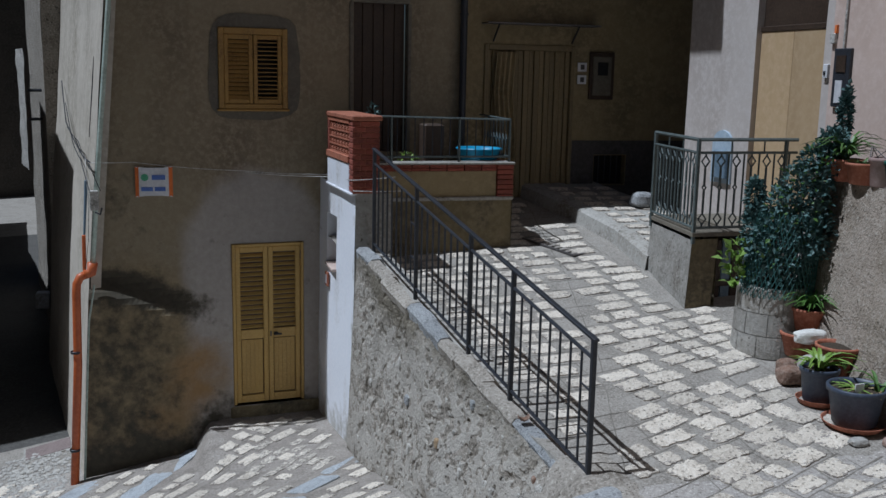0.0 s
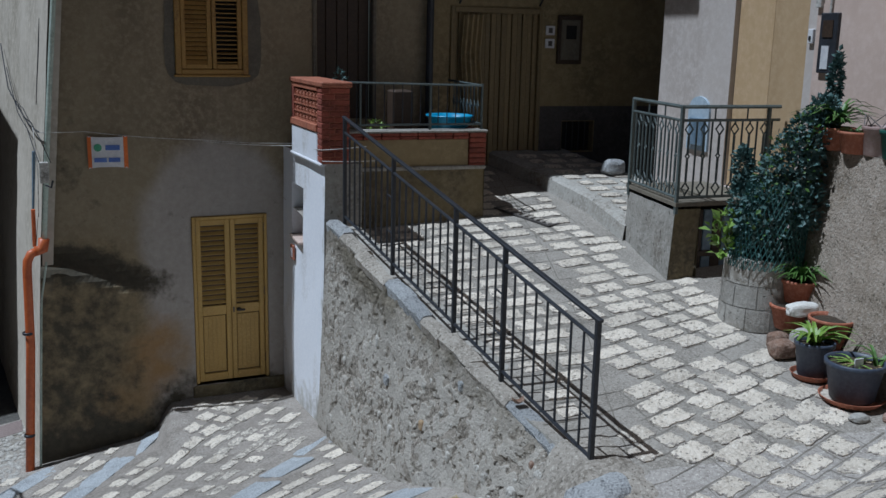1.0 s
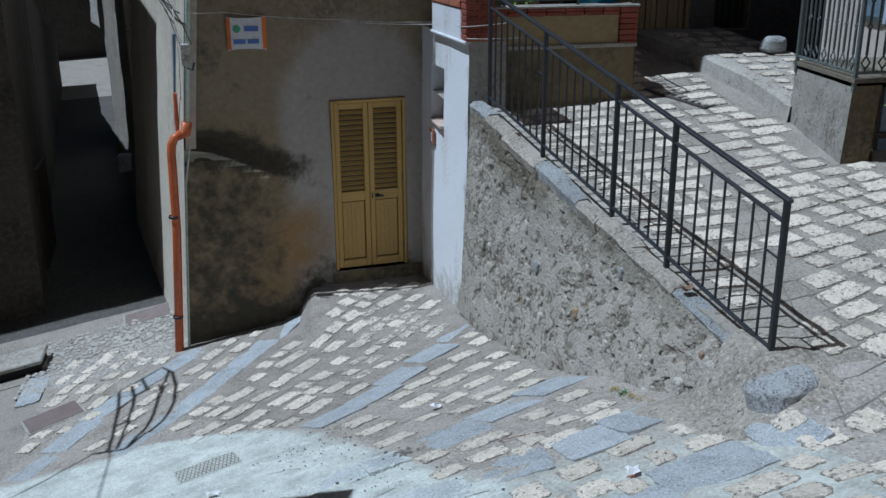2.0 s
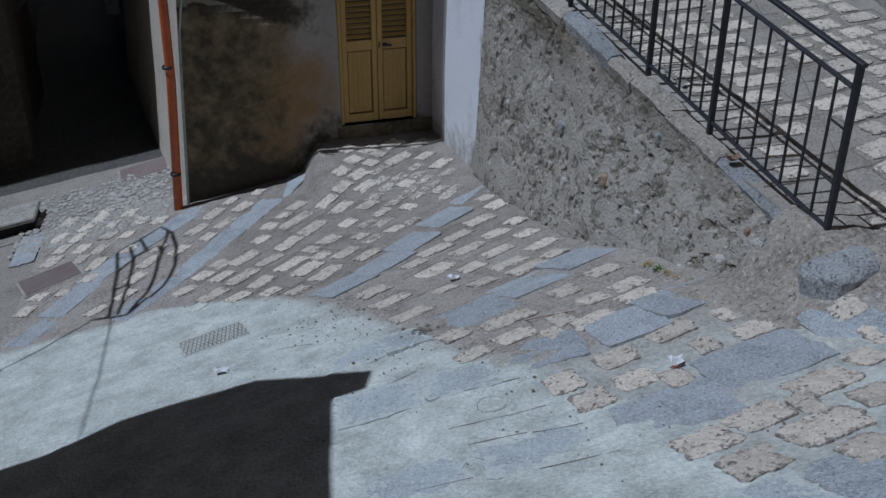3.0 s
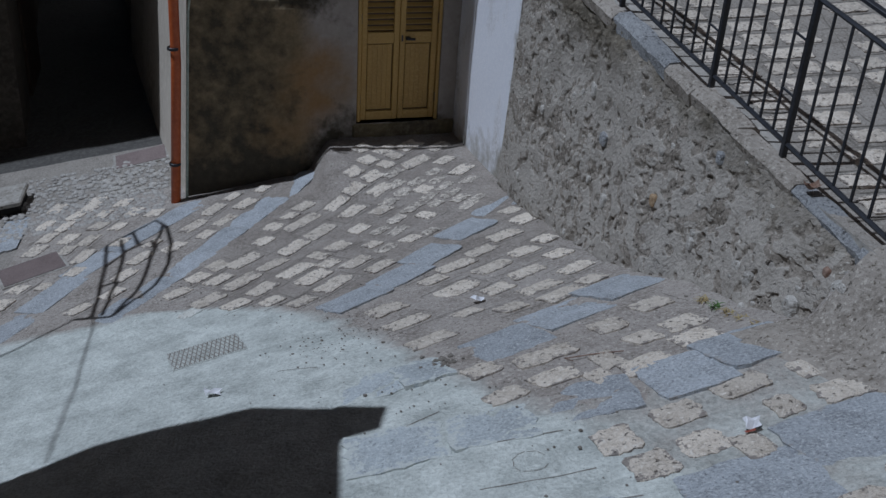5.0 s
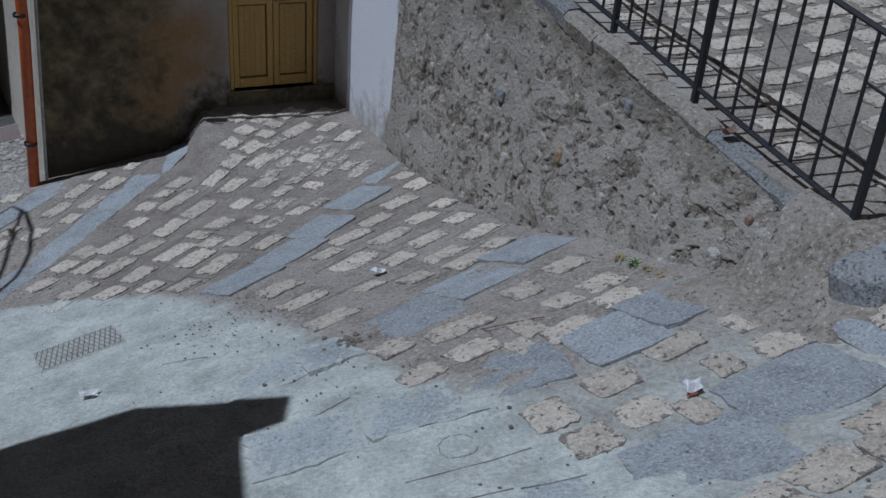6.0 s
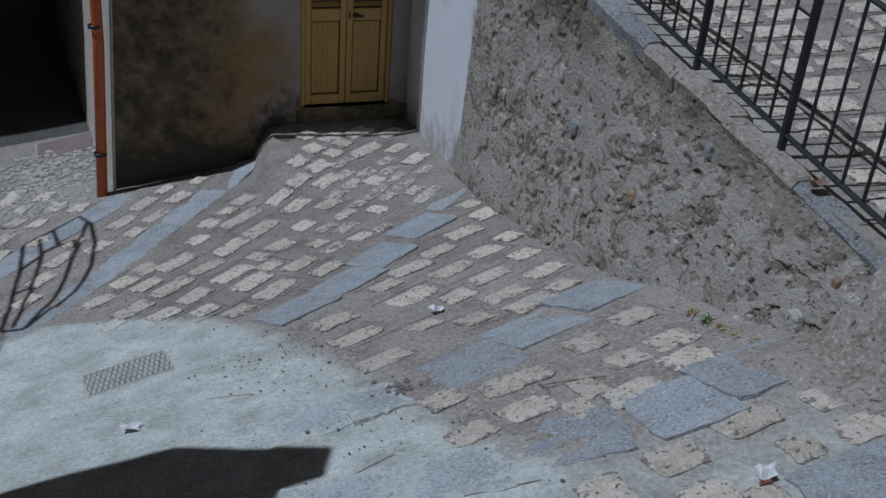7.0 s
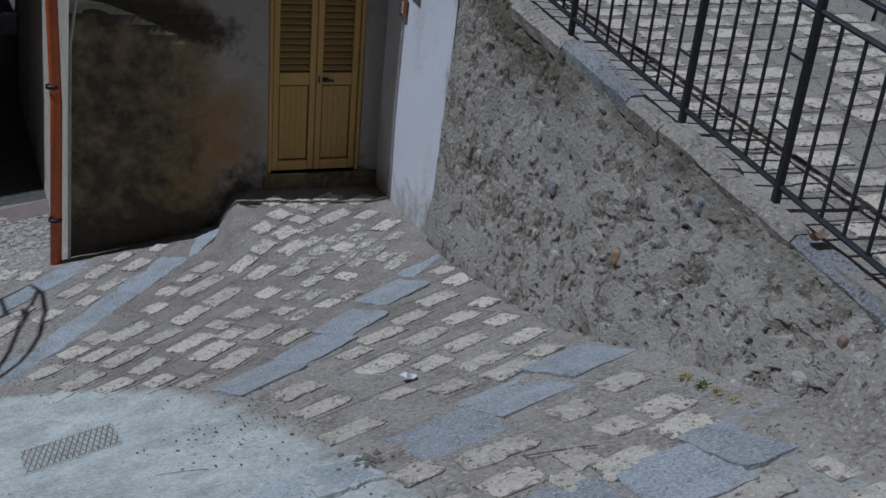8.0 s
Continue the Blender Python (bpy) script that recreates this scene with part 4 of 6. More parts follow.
def turned(ob):
    """Sets a fitting built on the plane y = 12.41 onto the turned facade."""
    pivot = Vector((-0.1, 12.41, 0))
    ob.matrix_basis = Matrix.Translation(pivot) @ Matrix.Rotation(math.atan(0.1), 4, "Z") @ Matrix.Translation(-pivot)


def facade(u, w, d):
    """u 0 at the outer corner."""
    left = corner_x(w)
    x = u if u > -0.5 else left + (u + 1.6) * (-0.5 - left) / 1.1
    swell = 0.16 * sst(0.15, -0.35, x) * sst(1.28, 1.0, w + 0.35 * sst(-1.2, 0.1, x)) + 0.05 * sst(1.5, 0.4, w)
    swell += 0.012 * rough((x, 0, w), 1.1) + 0.004 * rough((x, 0, w), 6.0)
    return (x, 12.41 + recede(x) - swell * sst(2.0, 1.2, x) + d, w)


DOOR, WINDOW, UPPER = (0.37, 1.315, -0.56, 1.61), (0.25, 1.12, 3.34, 4.34), (1.99, 2.74, 2.78, 4.75)
us, ws = list(np.arange(-1.6, 3.56, 0.08)) + [3.56], list(np.arange(-1.8, 8.6, 0.08))
skin = holed(facade, us, ws, [DOOR, WINDOW, UPPER], 0.2)
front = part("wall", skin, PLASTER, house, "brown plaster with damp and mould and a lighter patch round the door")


def arch_patch(x, z):
    if z < 1.35:
        return sst(-0.22, 0.22, 0.94 - abs(x - 0.72))
    return sst(-0.2, 0.2, 1 - math.hypot((x - 0.72) / 0.94, (z - 1.35) / 1.2))


def damp(x, z):
    edge = 1.35 - 0.75 * sst(-0.7, 0.2, x)
    return sst(edge + 0.5, edge - 0.5, z) * sst(1.5, 1.2, x) * (1 - 0.8 * arch_patch(x, z))


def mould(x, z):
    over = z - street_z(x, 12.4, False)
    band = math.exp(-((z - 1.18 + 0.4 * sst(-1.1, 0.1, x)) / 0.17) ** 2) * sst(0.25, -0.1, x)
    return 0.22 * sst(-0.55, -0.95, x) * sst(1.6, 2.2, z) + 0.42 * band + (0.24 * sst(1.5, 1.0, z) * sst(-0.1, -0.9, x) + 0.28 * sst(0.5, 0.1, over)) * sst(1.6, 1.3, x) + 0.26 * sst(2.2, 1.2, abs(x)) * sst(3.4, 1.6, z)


def ochre(x, z):
    return 0.62 * sst(0.5, 0.1, math.hypot((x + 0.02) / 1.1, (z + 0.05) / 1.6)) + 0.35 * sst(0.7, 0.1, math.hypot(x + 0.5, (z + 0.6) / 1.4))


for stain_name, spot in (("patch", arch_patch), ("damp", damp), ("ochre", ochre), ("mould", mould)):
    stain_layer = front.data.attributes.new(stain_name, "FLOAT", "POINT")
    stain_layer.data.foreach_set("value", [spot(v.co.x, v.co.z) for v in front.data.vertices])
part("roof", Build().sheet(lambda u, w: (u, 12.42 + w, 8.5 + 0.3 * w), [-1.4, 3.9], [0, 4]), TILE, house)
side_skin = Build().sheet(lambda u, w: (3.56, 12.76 + u, w), [0, 0.6, 1.2], [0.5, 4, 8.6])
part("side_wall", side_skin, PLASTER, house)
# unseen overhang added to keep skylight off the facade
part("eaves", Build().box((-1.2, 12.2, 8.5), (3.9, 12.8, 8.62), 0.02), TILE, house)

# the grey surround of the window
sur = Build()
pts_o = []
for i in range(40):
    a = 2 * math.pi * i / 40
    c, s_ = math.cos(a), math.sin(a)
    q = ((abs(c) / 0.57) ** 5 + (abs(s_) / 0.65) ** 5) ** -0.2
    pts_o.append((0.70 + c * q + 0.03 * rough((i, 1, 0), 0.37), 3.86 + s_ * q + 0.03 * rough((i, 5, 0), 0.37)))
pts_i = []
for i in range(40):
    a = 2 * math.pi * i / 40
    c, s_ = math.cos(a), math.sin(a)
    q = 1 / max(abs(c) / 0.435, abs(s_) / 0.50)
    pts_i.append((0.685 + c * q, 3.84 + s_ * q))
for i in range(40):
    j = (i + 1) % 40
    sur.add([(x, facade(x, z, 0)[1] - 0.012, z) for x, z in (pts_o[i], pts_o[j], pts_i[j], pts_i[i])], [(0, 1, 2, 3)])
    sur.add([(pts_o[i][0], 12.40 + recede(pts_o[i][0]), pts_o[i][1]), (pts_o[j][0], 12.40 + recede(pts_o[j][0]), pts_o[j][1]), (pts_o[j][0], facade(*pts_o[j], 0)[1] - 0.012, pts_o[j][1]), (pts_o[i][0], facade(*pts_o[i], 0)[1] - 0.012, pts_o[i][1])], [(0, 1, 2, 3)])
part("window_surround", sur, GREY_PLASTER, house, "grey render round the window")

# the alley side of the house, in the sun
side = Build()


def alley_side(u, w):
    """u metres back from the corner."""
    x = corner_x(w) - 0.185 * u
    return (x + 0.015 * rough((0, u, w), 1.5), 12.30 + u, w)


side.sheet(alley_side, list(np.linspace(0, 5.2, 30)), list(np.linspace(-1.9, 8.6, 50)))
part("alley_wall", side, ALLEYWALL, house, "sunlit flaking alley wall")
part("corner_edge", Build().sheet(lambda u, w: (corner_x(w) + 0.02 + u, 12.30 + 0.1 * u, w), [0, 0.12], list(np.linspace(-1.8, 8.6, 30))), ALLEYWALL, house)
part("crack", Build().tube([(alley_side(0.62 + 0.01 * math.sin(9 * z), z)[0] - 0.002, 12.92, z) for z in (2.95, 3.2, 3.45, 3.7, 3.95)], [0.004, 0.009, 0.011, 0.01, 0.005], 5), IRON, house, "dark open crack in the alley wall")

# ---- lower door ----
door = empty("door_1", "closed ochre double door with louvred upper panels", "door", "structure")
part("threshold", Build().box((0.27, 12.345, -0.86), (1.5, 12.62, -0.56), 0.02), STAINED, door, "dark stone threshold")
part("void", Build().box((0.3, 12.56, -0.6), (1.3, 12.58, 1.65)), BLACK, door)
fr = Build()
fr.box((0.325, 12.38, -0.555), (0.365, 12.48, 1.605), 0.006).box((1.225, 12.38, -0.555), (1.265, 12.48, 1.605), 0.006).box((0.365, 12.38, 1.565), (1.225, 12.48, 1.605), 0.006)
part("frame", fr, OCHRE, door)


def leaf(x0, x1, handle):
    lf = Build()
    y0, y1, st = 12.405, 12.45, 0.062
    lf.box((x0, y0, -0.54), (x0 + st, y1, 1.56), 0.006).box((x1 - st, y0, -0.54), (x1, y1, 1.56), 0.006)
    for z0, z1 in ((-0.54, -0.44), (0.33, 0.455), (1.49, 1.56)):
        lf.box((x0 + st, y0, z0), (x1 - st, y1, z1), 0.005)
    ob = part("leaf", lf, OCHRE, door)
    for i in range(16):
        z = 0.475 + i * 0.0635
        part("slat", Build().box((-0.5 * (x1 - x0) + st, -0.024, -0.004), (0.5 * (x1 - x0) - st, 0.024, 0.004), 0, pose((x0 + x1) / 2, 12.43, z + 0.02, 42)), OCHRE, ob)
    pan = Build()
    k = 5
    w = (x1 - x0 - 2 * st - 0.02) / k
    for i in range(k):
        pan.box((x0 + st + 0.01 + i * w + 0.0006, 12.428, -0.425), (x0 + st + 0.01 + (i + 1) * w - 0.0006, 12.445, 0.315), 0.0015)
    part("panel", pan, OCHRE, ob)
    part("recess", Build().box((x0 + st, 12.446, -0.45), (x1 - st, 12.452, 1.5)), WOOD_DARK, ob)
    for z in (-0.35, 0.55, 1.38):
        hx = x0 - 0.012 if not handle else x1 + 0.012
        part("hinge", Build().tube([(hx, 12.395, z), (hx, 12.395, z + 0.11)], 0.012), STEEL, ob)
    if handle:
        part("keyhole_plate", Build().box((x0 + 0.018, 12.398, 0.35), (x0 + 0.036, 12.406, 0.42), 0.002), IRON, ob)
        part("handle", Build().tube([(x0 + 0.09, 12.40, 0.385), (x0 + 0.09, 12.36, 0.385), (x0 + 0.16, 12.35, 0.385)], 0.014).lathe((x0 + 0.09, 12.39, 0.36), [(0.001, 0), (0.03, 0.01), (0.03, 0.04), (0.001, 0.05)], 12), IRON, ob, "dark iron lever handle")


leaf(0.37, 0.792, False)
leaf(0.798, 1.22, True)
turned(door)
door.matrix_basis = Matrix.Translation((0.05, 0.004, 0)) @ door.matrix_basis

# ---- shuttered window ----
window = empty("window_1", "closed ochre louvred shutters in a small upper window", "window", "structure")
part("void", Build().box((0.2, 12.58, 3.3), (1.2, 12.6, 4.4)), BLACK, window)
fr = Build()
fr.box((0.25, 12.37, 3.34), (0.32, 12.46, 4.34), 0.008).box((1.05, 12.37, 3.34), (1.12, 12.46, 4.34), 0.008).box((0.32, 12.37, 4.26), (1.05, 12.46, 4.34), 0.008).box((0.32, 12.37, 3.34), (1.05, 12.46, 3.40), 0.008)
part("window_frame", fr, OCHRE_DIM, window)
part("window_sill", Build().box((0.23, 12.355, 3.31), (1.14, 12.44, 3.34), 0.01), OCHRE_DIM, window)
for x0, x1, tilt in ((0.325, 0.68, 58), (0.69, 1.045, 12)):
    sh = Build()
    sh.box((x0, 12.385, 3.405), (x0 + 0.05, 12.425, 4.255), 0.005).box((x1 - 0.05, 12.385, 3.405), (x1, 12.425, 4.255), 0.005)
    sh.box((x0 + 0.05, 12.385, 4.2), (x1 - 0.05, 12.425, 4.255), 0.005).box((x0 + 0.05, 12.385, 3.405), (x1 - 0.05, 12.425, 3.46), 0.005)
    ob = part("shutter", sh, OCHRE_DIM, window)
    for i in range(14):
        t = tilt + (12 if i % 4 == 2 else 0) * dice.uniform(-1, 1)
        part("slat", Build().box((-0.5 * (x1 - x0) + 0.05, -0.024, -0.004), (0.5 * (x1 - x0) - 0.05, 0.024, 0.004), 0, pose((x0 + x1) / 2, 12.405, 3.485 + i * 0.0525, t)), OCHRE_DIM, ob)
turned(window)

upper_door = empty("door_2", "dark brown wooden door onto the terrace", "door", "structure")
b = Build()
for i in range(5):
    b.box((2.0 + i * 0.146, 12.5, 2.78), (2.14 + i * 0.146, 12.54, 4.74), 0.006)
part("leaf", b, WOOD_DARK, upper_door)
part("frame", Build().box((1.96, 12.39, 4.72), (2.77, 12.5, 4.80), 0.01).box((1.94, 12.385, 2.78), (1.99, 12.5, 4.72), 0.01).box((2.74, 12.385, 2.78), (2.79, 12.5, 4.72), 0.01), GREY_PLASTER, upper_door)
turned(upper_door)

# ---- fittings on the house ----
sign = empty("banner_sign", "small white paper sign with orange ends on the plaster", "sign")


def sign_sheet(x0, x1, z0, z1, y, mat, name, parent, bow=0.012):
    return part(name, Build().sheet(lambda u, w: (x0 + (x1 - x0) * u, y - bow * math.sin(math.pi * (x0 + (x1 - x0) * u + 0.775) / 0.44), z0 + (z1 - z0) * w + 0.02 * math.sin(math.pi * u) * (-1 if w > 0.5 else 1)), list(np.linspace(0, 1, 9)), [0, 0.5, 1]), mat, parent)


board = sign_sheet(-0.775, -0.335, 2.245, 2.625, 12.375, PAPER, "board", sign)
for x0, x1 in ((-0.778, -0.735), (-0.378, -0.332)):
    sign_sheet(x0, x1, 2.24, 2.63, 12.371, ORANGEINK, "end_band", sign)
part("emblem", Build().add([(-0.665 + 0.045 * math.cos(a), 12.360, 2.49 + 0.045 * math.sin(a)) for a in (2 * math.pi * k / 16 for k in range(16))], [tuple(range(16))]), GREENINK, sign)
for x0, x1, z0, z1 in ((-0.58, -0.42, 2.46, 2.52), (-0.71, -0.57, 2.32, 2.37), (-0.55, -0.42, 2.32, 2.37)):
    part("text_bar", Build().box((x0, 12.357, z0), (x1, 12.360, z1)), INK, sign)
part("backing", Build().box((-0.76, 12.372, 2.26), (-0.35, 12.40, 2.61)), PAPER, sign)

pipe = empty("downpipe", "orange plastic downpipe at the house corner", "pipe")
low_end = Vector((-1.62, 12.12, -1.36))
part("lower_pipe", Build().tube([low_end, (-1.52, 12.16, 0.2), (-1.50, 12.17, 1.12), (-1.49, 12.17, 1.22), (-1.45, 12.18, 1.30), (-1.38, 12.19, 1.33)], 0.052, 12), ORANGE, pipe, smooth=True)
part("elbow", Build().tube([(-1.40, 12.19, 1.33), (-1.32, 12.2, 1.35), (-1.30, 12.2, 1.47)], 0.062, 12), ORANGE, pipe, smooth=True)
part("upper_pipe", Build().tube([(-1.30, 12.2, 1.45), (-1.17, 12.22, 2.9), (-0.99, 12.25, 4.7), (-0.82, 12.25, 8.4)], 0.03, 12), ZINC, pipe, "pale green metal pipe", smooth=True)
for z in (-0.9, 0.35):
    p = low_end.lerp(Vector((-1.50, 12.17, 1.12)), (z + 1.36) / 2.48)
    part("bracket", Build().lathe((p.x, p.y, z), [(0.056, 0), (0.062, 0.005), (0.062, 0.03), (0.056, 0.035)], 14), IRON, pipe)
part("thin_pipe", Build().tube([(-1.505, 12.13, -1.38), (-1.40, 12.14, 0.3), (-1.37, 12.15, 0.75), (-1.29, 12.17, 1.2)], 0.014, 8), ZINC, pipe, "thin pale green conduit")
part("conduit", Build().tube([(-1.45, 12.95, 1.3), (-1.38, 12.9, 2.4)], 0.03, 8), BLUEPIPE, pipe, "blue-grey conduit")
part("stub", Build().tube([(-1.43, 12.6, 1.3), (-1.42, 12.58, 1.75)], 0.025, 8), ORANGE, pipe)


def cable(name, points, r, label, mat=CABLE):
    pts = [Vector(p) for p in points]
    out = []
    for a, c in zip(pts, pts[1:]):
        n = max(3, int((c - a).length / 0.15))
        for i in range(n):
            q = i / n
            out.append(a.lerp(c, q) - Vector((0, 0, 0.035 * (c - a).length * math.sin(math.pi * q) * 0.35)))
    out.append(pts[-1])
    ob = new(name, Build().tube(out, r, 6).mesh(name, mat, True))
    return tagged(ob, label, "cable")


cable("cable", [(-1.3, 12.22, 2.69), (-0.8, 12.36, 2.68), (0.5, 12.33, 2.57), (1.58, 12.0, 2.55), (1.62, 10.66, 2.62), (2.1, 10.6, 2.66)], 0.0045, "thin grey cable strung along the house wall")
cable("cable", [(0.55, 12.33, 2.55), (1.6, 11.9, 2.53), (1.63, 10.64, 2.50), (2.2, 10.6, 2.50)], 0.0045, "second thin grey cable to the brick parapet")
cable("cable", [(-1.95, 16.4, 3.6), (-1.75, 14.6, 3.05), (-1.42, 12.9, 2.72), (-1.28, 12.18, 2.70)], 0.008, "bundle of dark cables along the alley wall", IRON)
cable("cable", [(-1.8, 15.2, 3.3), (-1.6, 13.8, 2.8), (-1.45, 13.0, 2.66), (-1.30, 12.2, 2.35), (-1.26, 12.2, 2.05)], 0.006, "loose black cable hanging at the corner", IRON)
cable("cable", [(-1.7, 14.2, 3.0), (-1.5, 13.3, 2.88), (-1.36, 12.5, 2.74), (-1.27, 12.14, 2.62), (-1.17, 12.1, 2.36)], 0.005, "thin dark cable looping down at the house corner", IRON)
cable("cable", [(-1.36, 12.55, 2.72), (-1.33, 12.4, 2.2), (-1.35, 12.36, 1.7)], 0.006, "pale cable dropping down the corner")
junction = empty("junction_box", "small grey junction box with cable loops", "box")
part("body", Build().box((-1.30, 12.13, 2.12), (-1.20, 12.2, 2.36), 0.008), CABLE, junction)
part("hook", Build().tube([(-1.24, 12.12, 2.10), (-1.18, 12.08, 2.08), (-1.16, 12.08, 2.16)], 0.012), IRON, junction)

# ---- white end wall and brick parapet ----
pier = empty("end_wall", "whitewashed wall carrying a red brick terrace parapet", "wall", "structure")
NICHE = (11.62, 12.14, 1.41, 2.06)


def white_face(u, w, d):
    z = w
    x = 1.66 - 0.062 * (u - 10.7) - 0.045 * sst(2.4, -0.7, z) + 0.01 * rough((0, u, z), 1.4)
    return (x + d, u, z)


skin = holed(white_face, list(np.linspace(10.7, 12.62, 22)), list(np.linspace(-1.0, 2.46, 40)), [NICHE], 0.34)
white = part("white_face", skin, WHITE, pier, "flaking whitewashed face")
coat = white.data.attributes.new("pour", "FLOAT", "POINT")
coat.data.foreach_set("value", [0.5 * sst(0.75, 0.0, v.co.z - max(-0.73, street_z(1.5, v.co.y, False))) + 0.42 * sst(10.95, 10.7, v.co.y) for v in white.data.vertices])
part("niche_back", Build().box((1.88, 11.54, 1.36), (1.90, 12.24, 2.12)), GREY_PLASTER, pier)
part("niche_sill", Build().box((1.535, 11.60, 1.375), (1.86, 12.16, 1.413), 0.008), CREAM, pier)
end = Build().sheet(lambda u, w: (1.66 - 0.045 * sst(2.4, -0.7, w) + u, 10.7 + 0.008 * rough((u, 0, w), 5), w), list(np.linspace(0, 0.42, 8)), list(np.linspace(-1.0, 2.46, 30)))
part("end_face", end, CONCRETE, pier, "bare grey concrete end")
part("core", Build().box((1.72, 10.72, 2.40), (2.06, 12.55, 2.455)), CONCRETE, pier)
SLANT = Matrix.Translation((1.64, 10.7, 0)) @ Matrix.Rotation(0.062, 4, "Z")
part("white_block", Build().box((-0.015, 0.2, 2.455), (0.10, 1.30, 2.79), 0.012, SLANT), WHITE, pier, "white painted block course")
part("ledge", Build().box((-0.035, 0.0, 2.435), (0.06, 1.32, 2.465), 0.008, SLANT), WHITE, pier)
# bricks of the parapet's end
for i in range(13):
    z = 2.475 + i * 0.0625
    cut = 0.145 if i % 2 else 0.09
    for x0, x1 in ((1.62, 1.62 + cut), (1.63 + cut, 1.935)):
        part("brick", Build().box((x0, 10.69 + dice.uniform(-0.004, 0.004), z), (x1, 10.90, z + 0.054), 0.006), BRICK, pier)
part("mortar", Build().box((1.632, 10.70, 2.46), (1.925, 10.89, 3.28)), TERRA, pier)
part("lower_band", Build().box((-0.03, 0.2, 2.79), (0.12, 1.32, 2.875), 0.01, SLANT), TERRA, pier, "terracotta band")
part("cap", Build().box((-0.03, -0.05, 3.285), (0.32, 1.34, 3.345), 0.012, SLANT), TERRA, pier, "worn terracotta cap")
part("upper_band", Build().box((-0.015, 0.2, 3.235), (0.10, 1.30, 3.285), 0.006, SLANT), TERRA, pier)
part("back_pier", Build().box((-0.015, 1.2, 2.875), (0.12, 1.30, 3.235), 0.006, SLANT), BRICK, pier)
# dark panel painted in for the shade seen through the lattice
part("lattice_back", Build().box((0.10, 0.2, 2.46), (0.12, 1.30, 3.28), 0, SLANT), WOOD_DARK, pier)
lat = Build()
for row in range(4):
    z0 = 2.885 + row * 0.088
    for i in range(7):
        y = 0.20 + i * 0.143
        lat.tube([SLANT @ Vector((0.01, y + 0.0715 - 0.062 * math.cos(math.pi * q / 6), z0 + 0.066 * math.sin(math.pi * q / 6))) for q in range(7)], 0.013, 5)
        lat.tube([SLANT @ Vector((0.01, y + 0.0715 - 0.03 * math.cos(math.pi * q / 4), z0 + 0.028 * math.sin(math.pi * q / 4))) for q in range(5)], 0.010, 5)
    lat.box((-0.01, 0.2, z0 - 0.016), (0.09, 1.2, z0 - 0.001), 0, SLANT)
part("lattice", lat, TERRA, pier, "openwork terracotta lattice of small arches")
part("number_plate", Build().box((-0.032, 1.22, 1.12), (-0.008, 1.38, 1.30), 0.004, SLANT), TERRA, pier, "small terracotta plate")
for y in (1.32, 1.37):
    part("plate_bar", Build().box((-0.036, y - 0.05, 1.15), (-0.031, y - 0.025, 1.26), 0, SLANT), WHITE, pier)

# ---- terrace ----
terrace = empty("terrace", "raised brick-edged terrace on a stained concrete plinth", "terrace", "structure")
pl = Build().sheet(lambda u, w: (1.9 + 1.83 * u, 11.22 - 0.05 * sst(0.8, 0.0, w) + 0.02 * rough((u * 2, 0, w), 3), 1.35 + 0.97 * w), list(np.linspace(0, 1, 30)), list(np.linspace(0, 1, 16)))
pl.sheet(lambda u, w: (3.73 + 0.015 * rough((0, u, w), 3), 11.2 + 1.56 * u, 1.35 + 0.97 * w), list(np.linspace(0, 1, 12)), list(np.linspace(0, 1, 10)))
part("plinth", pl, STAINED, terrace, "ochre-stained rough concrete plinth")
part("slab", Build().box((1.97, 11.17, 2.30), (3.74, 12.76, 2.345), 0.01), CONCRETE, terrace)
part("panel", Build().box((1.98, 11.21, 2.345), (3.52, 11.36, 2.66), 0.004), DARK_PLASTER, terrace, "ochre plaster parapet panel")
for z, x0, x1 in ((2.663, 2.0, 3.52), (2.703, 2.0, 3.52)):
    x, k = x0, 0
    while x < x1:
        nx = min(x1, x + 0.22)
        part("brick", Build().box((x, 11.185, z), (nx - 0.008, 11.37, z + 0.036), 0.005), BRICK, terrace)
        x = nx
for i in range(7):
    part("brick", Build().box((3.525, 11.18, 2.315 + i * 0.061), (3.735, 11.38, 2.315 + i * 0.061 + 0.054), 0.006), BRICK, terrace)
part("coping", Build().box((1.99, 11.165, 2.742), (3.75, 11.40, 2.768), 0.006), CONCRETE, terrace, "thin pale coping")
part("side_parapet", Build().box((3.55, 11.4, 2.345), (3.72, 12.74, 2.768), 0.01), BRICK, terrace)

trail = empty("terrace_railing", "thin dark iron railing on the terrace parapet", "railing")
for p, q in (((2.0, 11.27, 3.315), (3.70, 11.27, 3.285)), ((2.0, 11.27, 2.83), (3.70, 11.27, 2.83)), ((3.70, 11.27, 3.285), (3.66, 12.36, 3.30)), ((3.70, 11.27, 2.83), (3.66, 12.36, 2.83))):
    part("rail", Build().tube([p, q], 0.014, 6), IRON_GREY, trail)
for x in (2.2, 3.05, 3.70):
    part("post", Build().tube([(x, 11.27, 2.76), (x, 11.27, 3.305)], 0.017, 6), IRON_GREY, trail)
for i in range(15):
    x = 2.05 + i * 0.11
    if min(abs(x - q) for q in (2.2, 3.05, 3.7)) > 0.03:
        part("bar", Build().tube([(x, 11.27, 2.83), (x, 11.27, 3.30)], 0.0065, 5), IRON, trail)
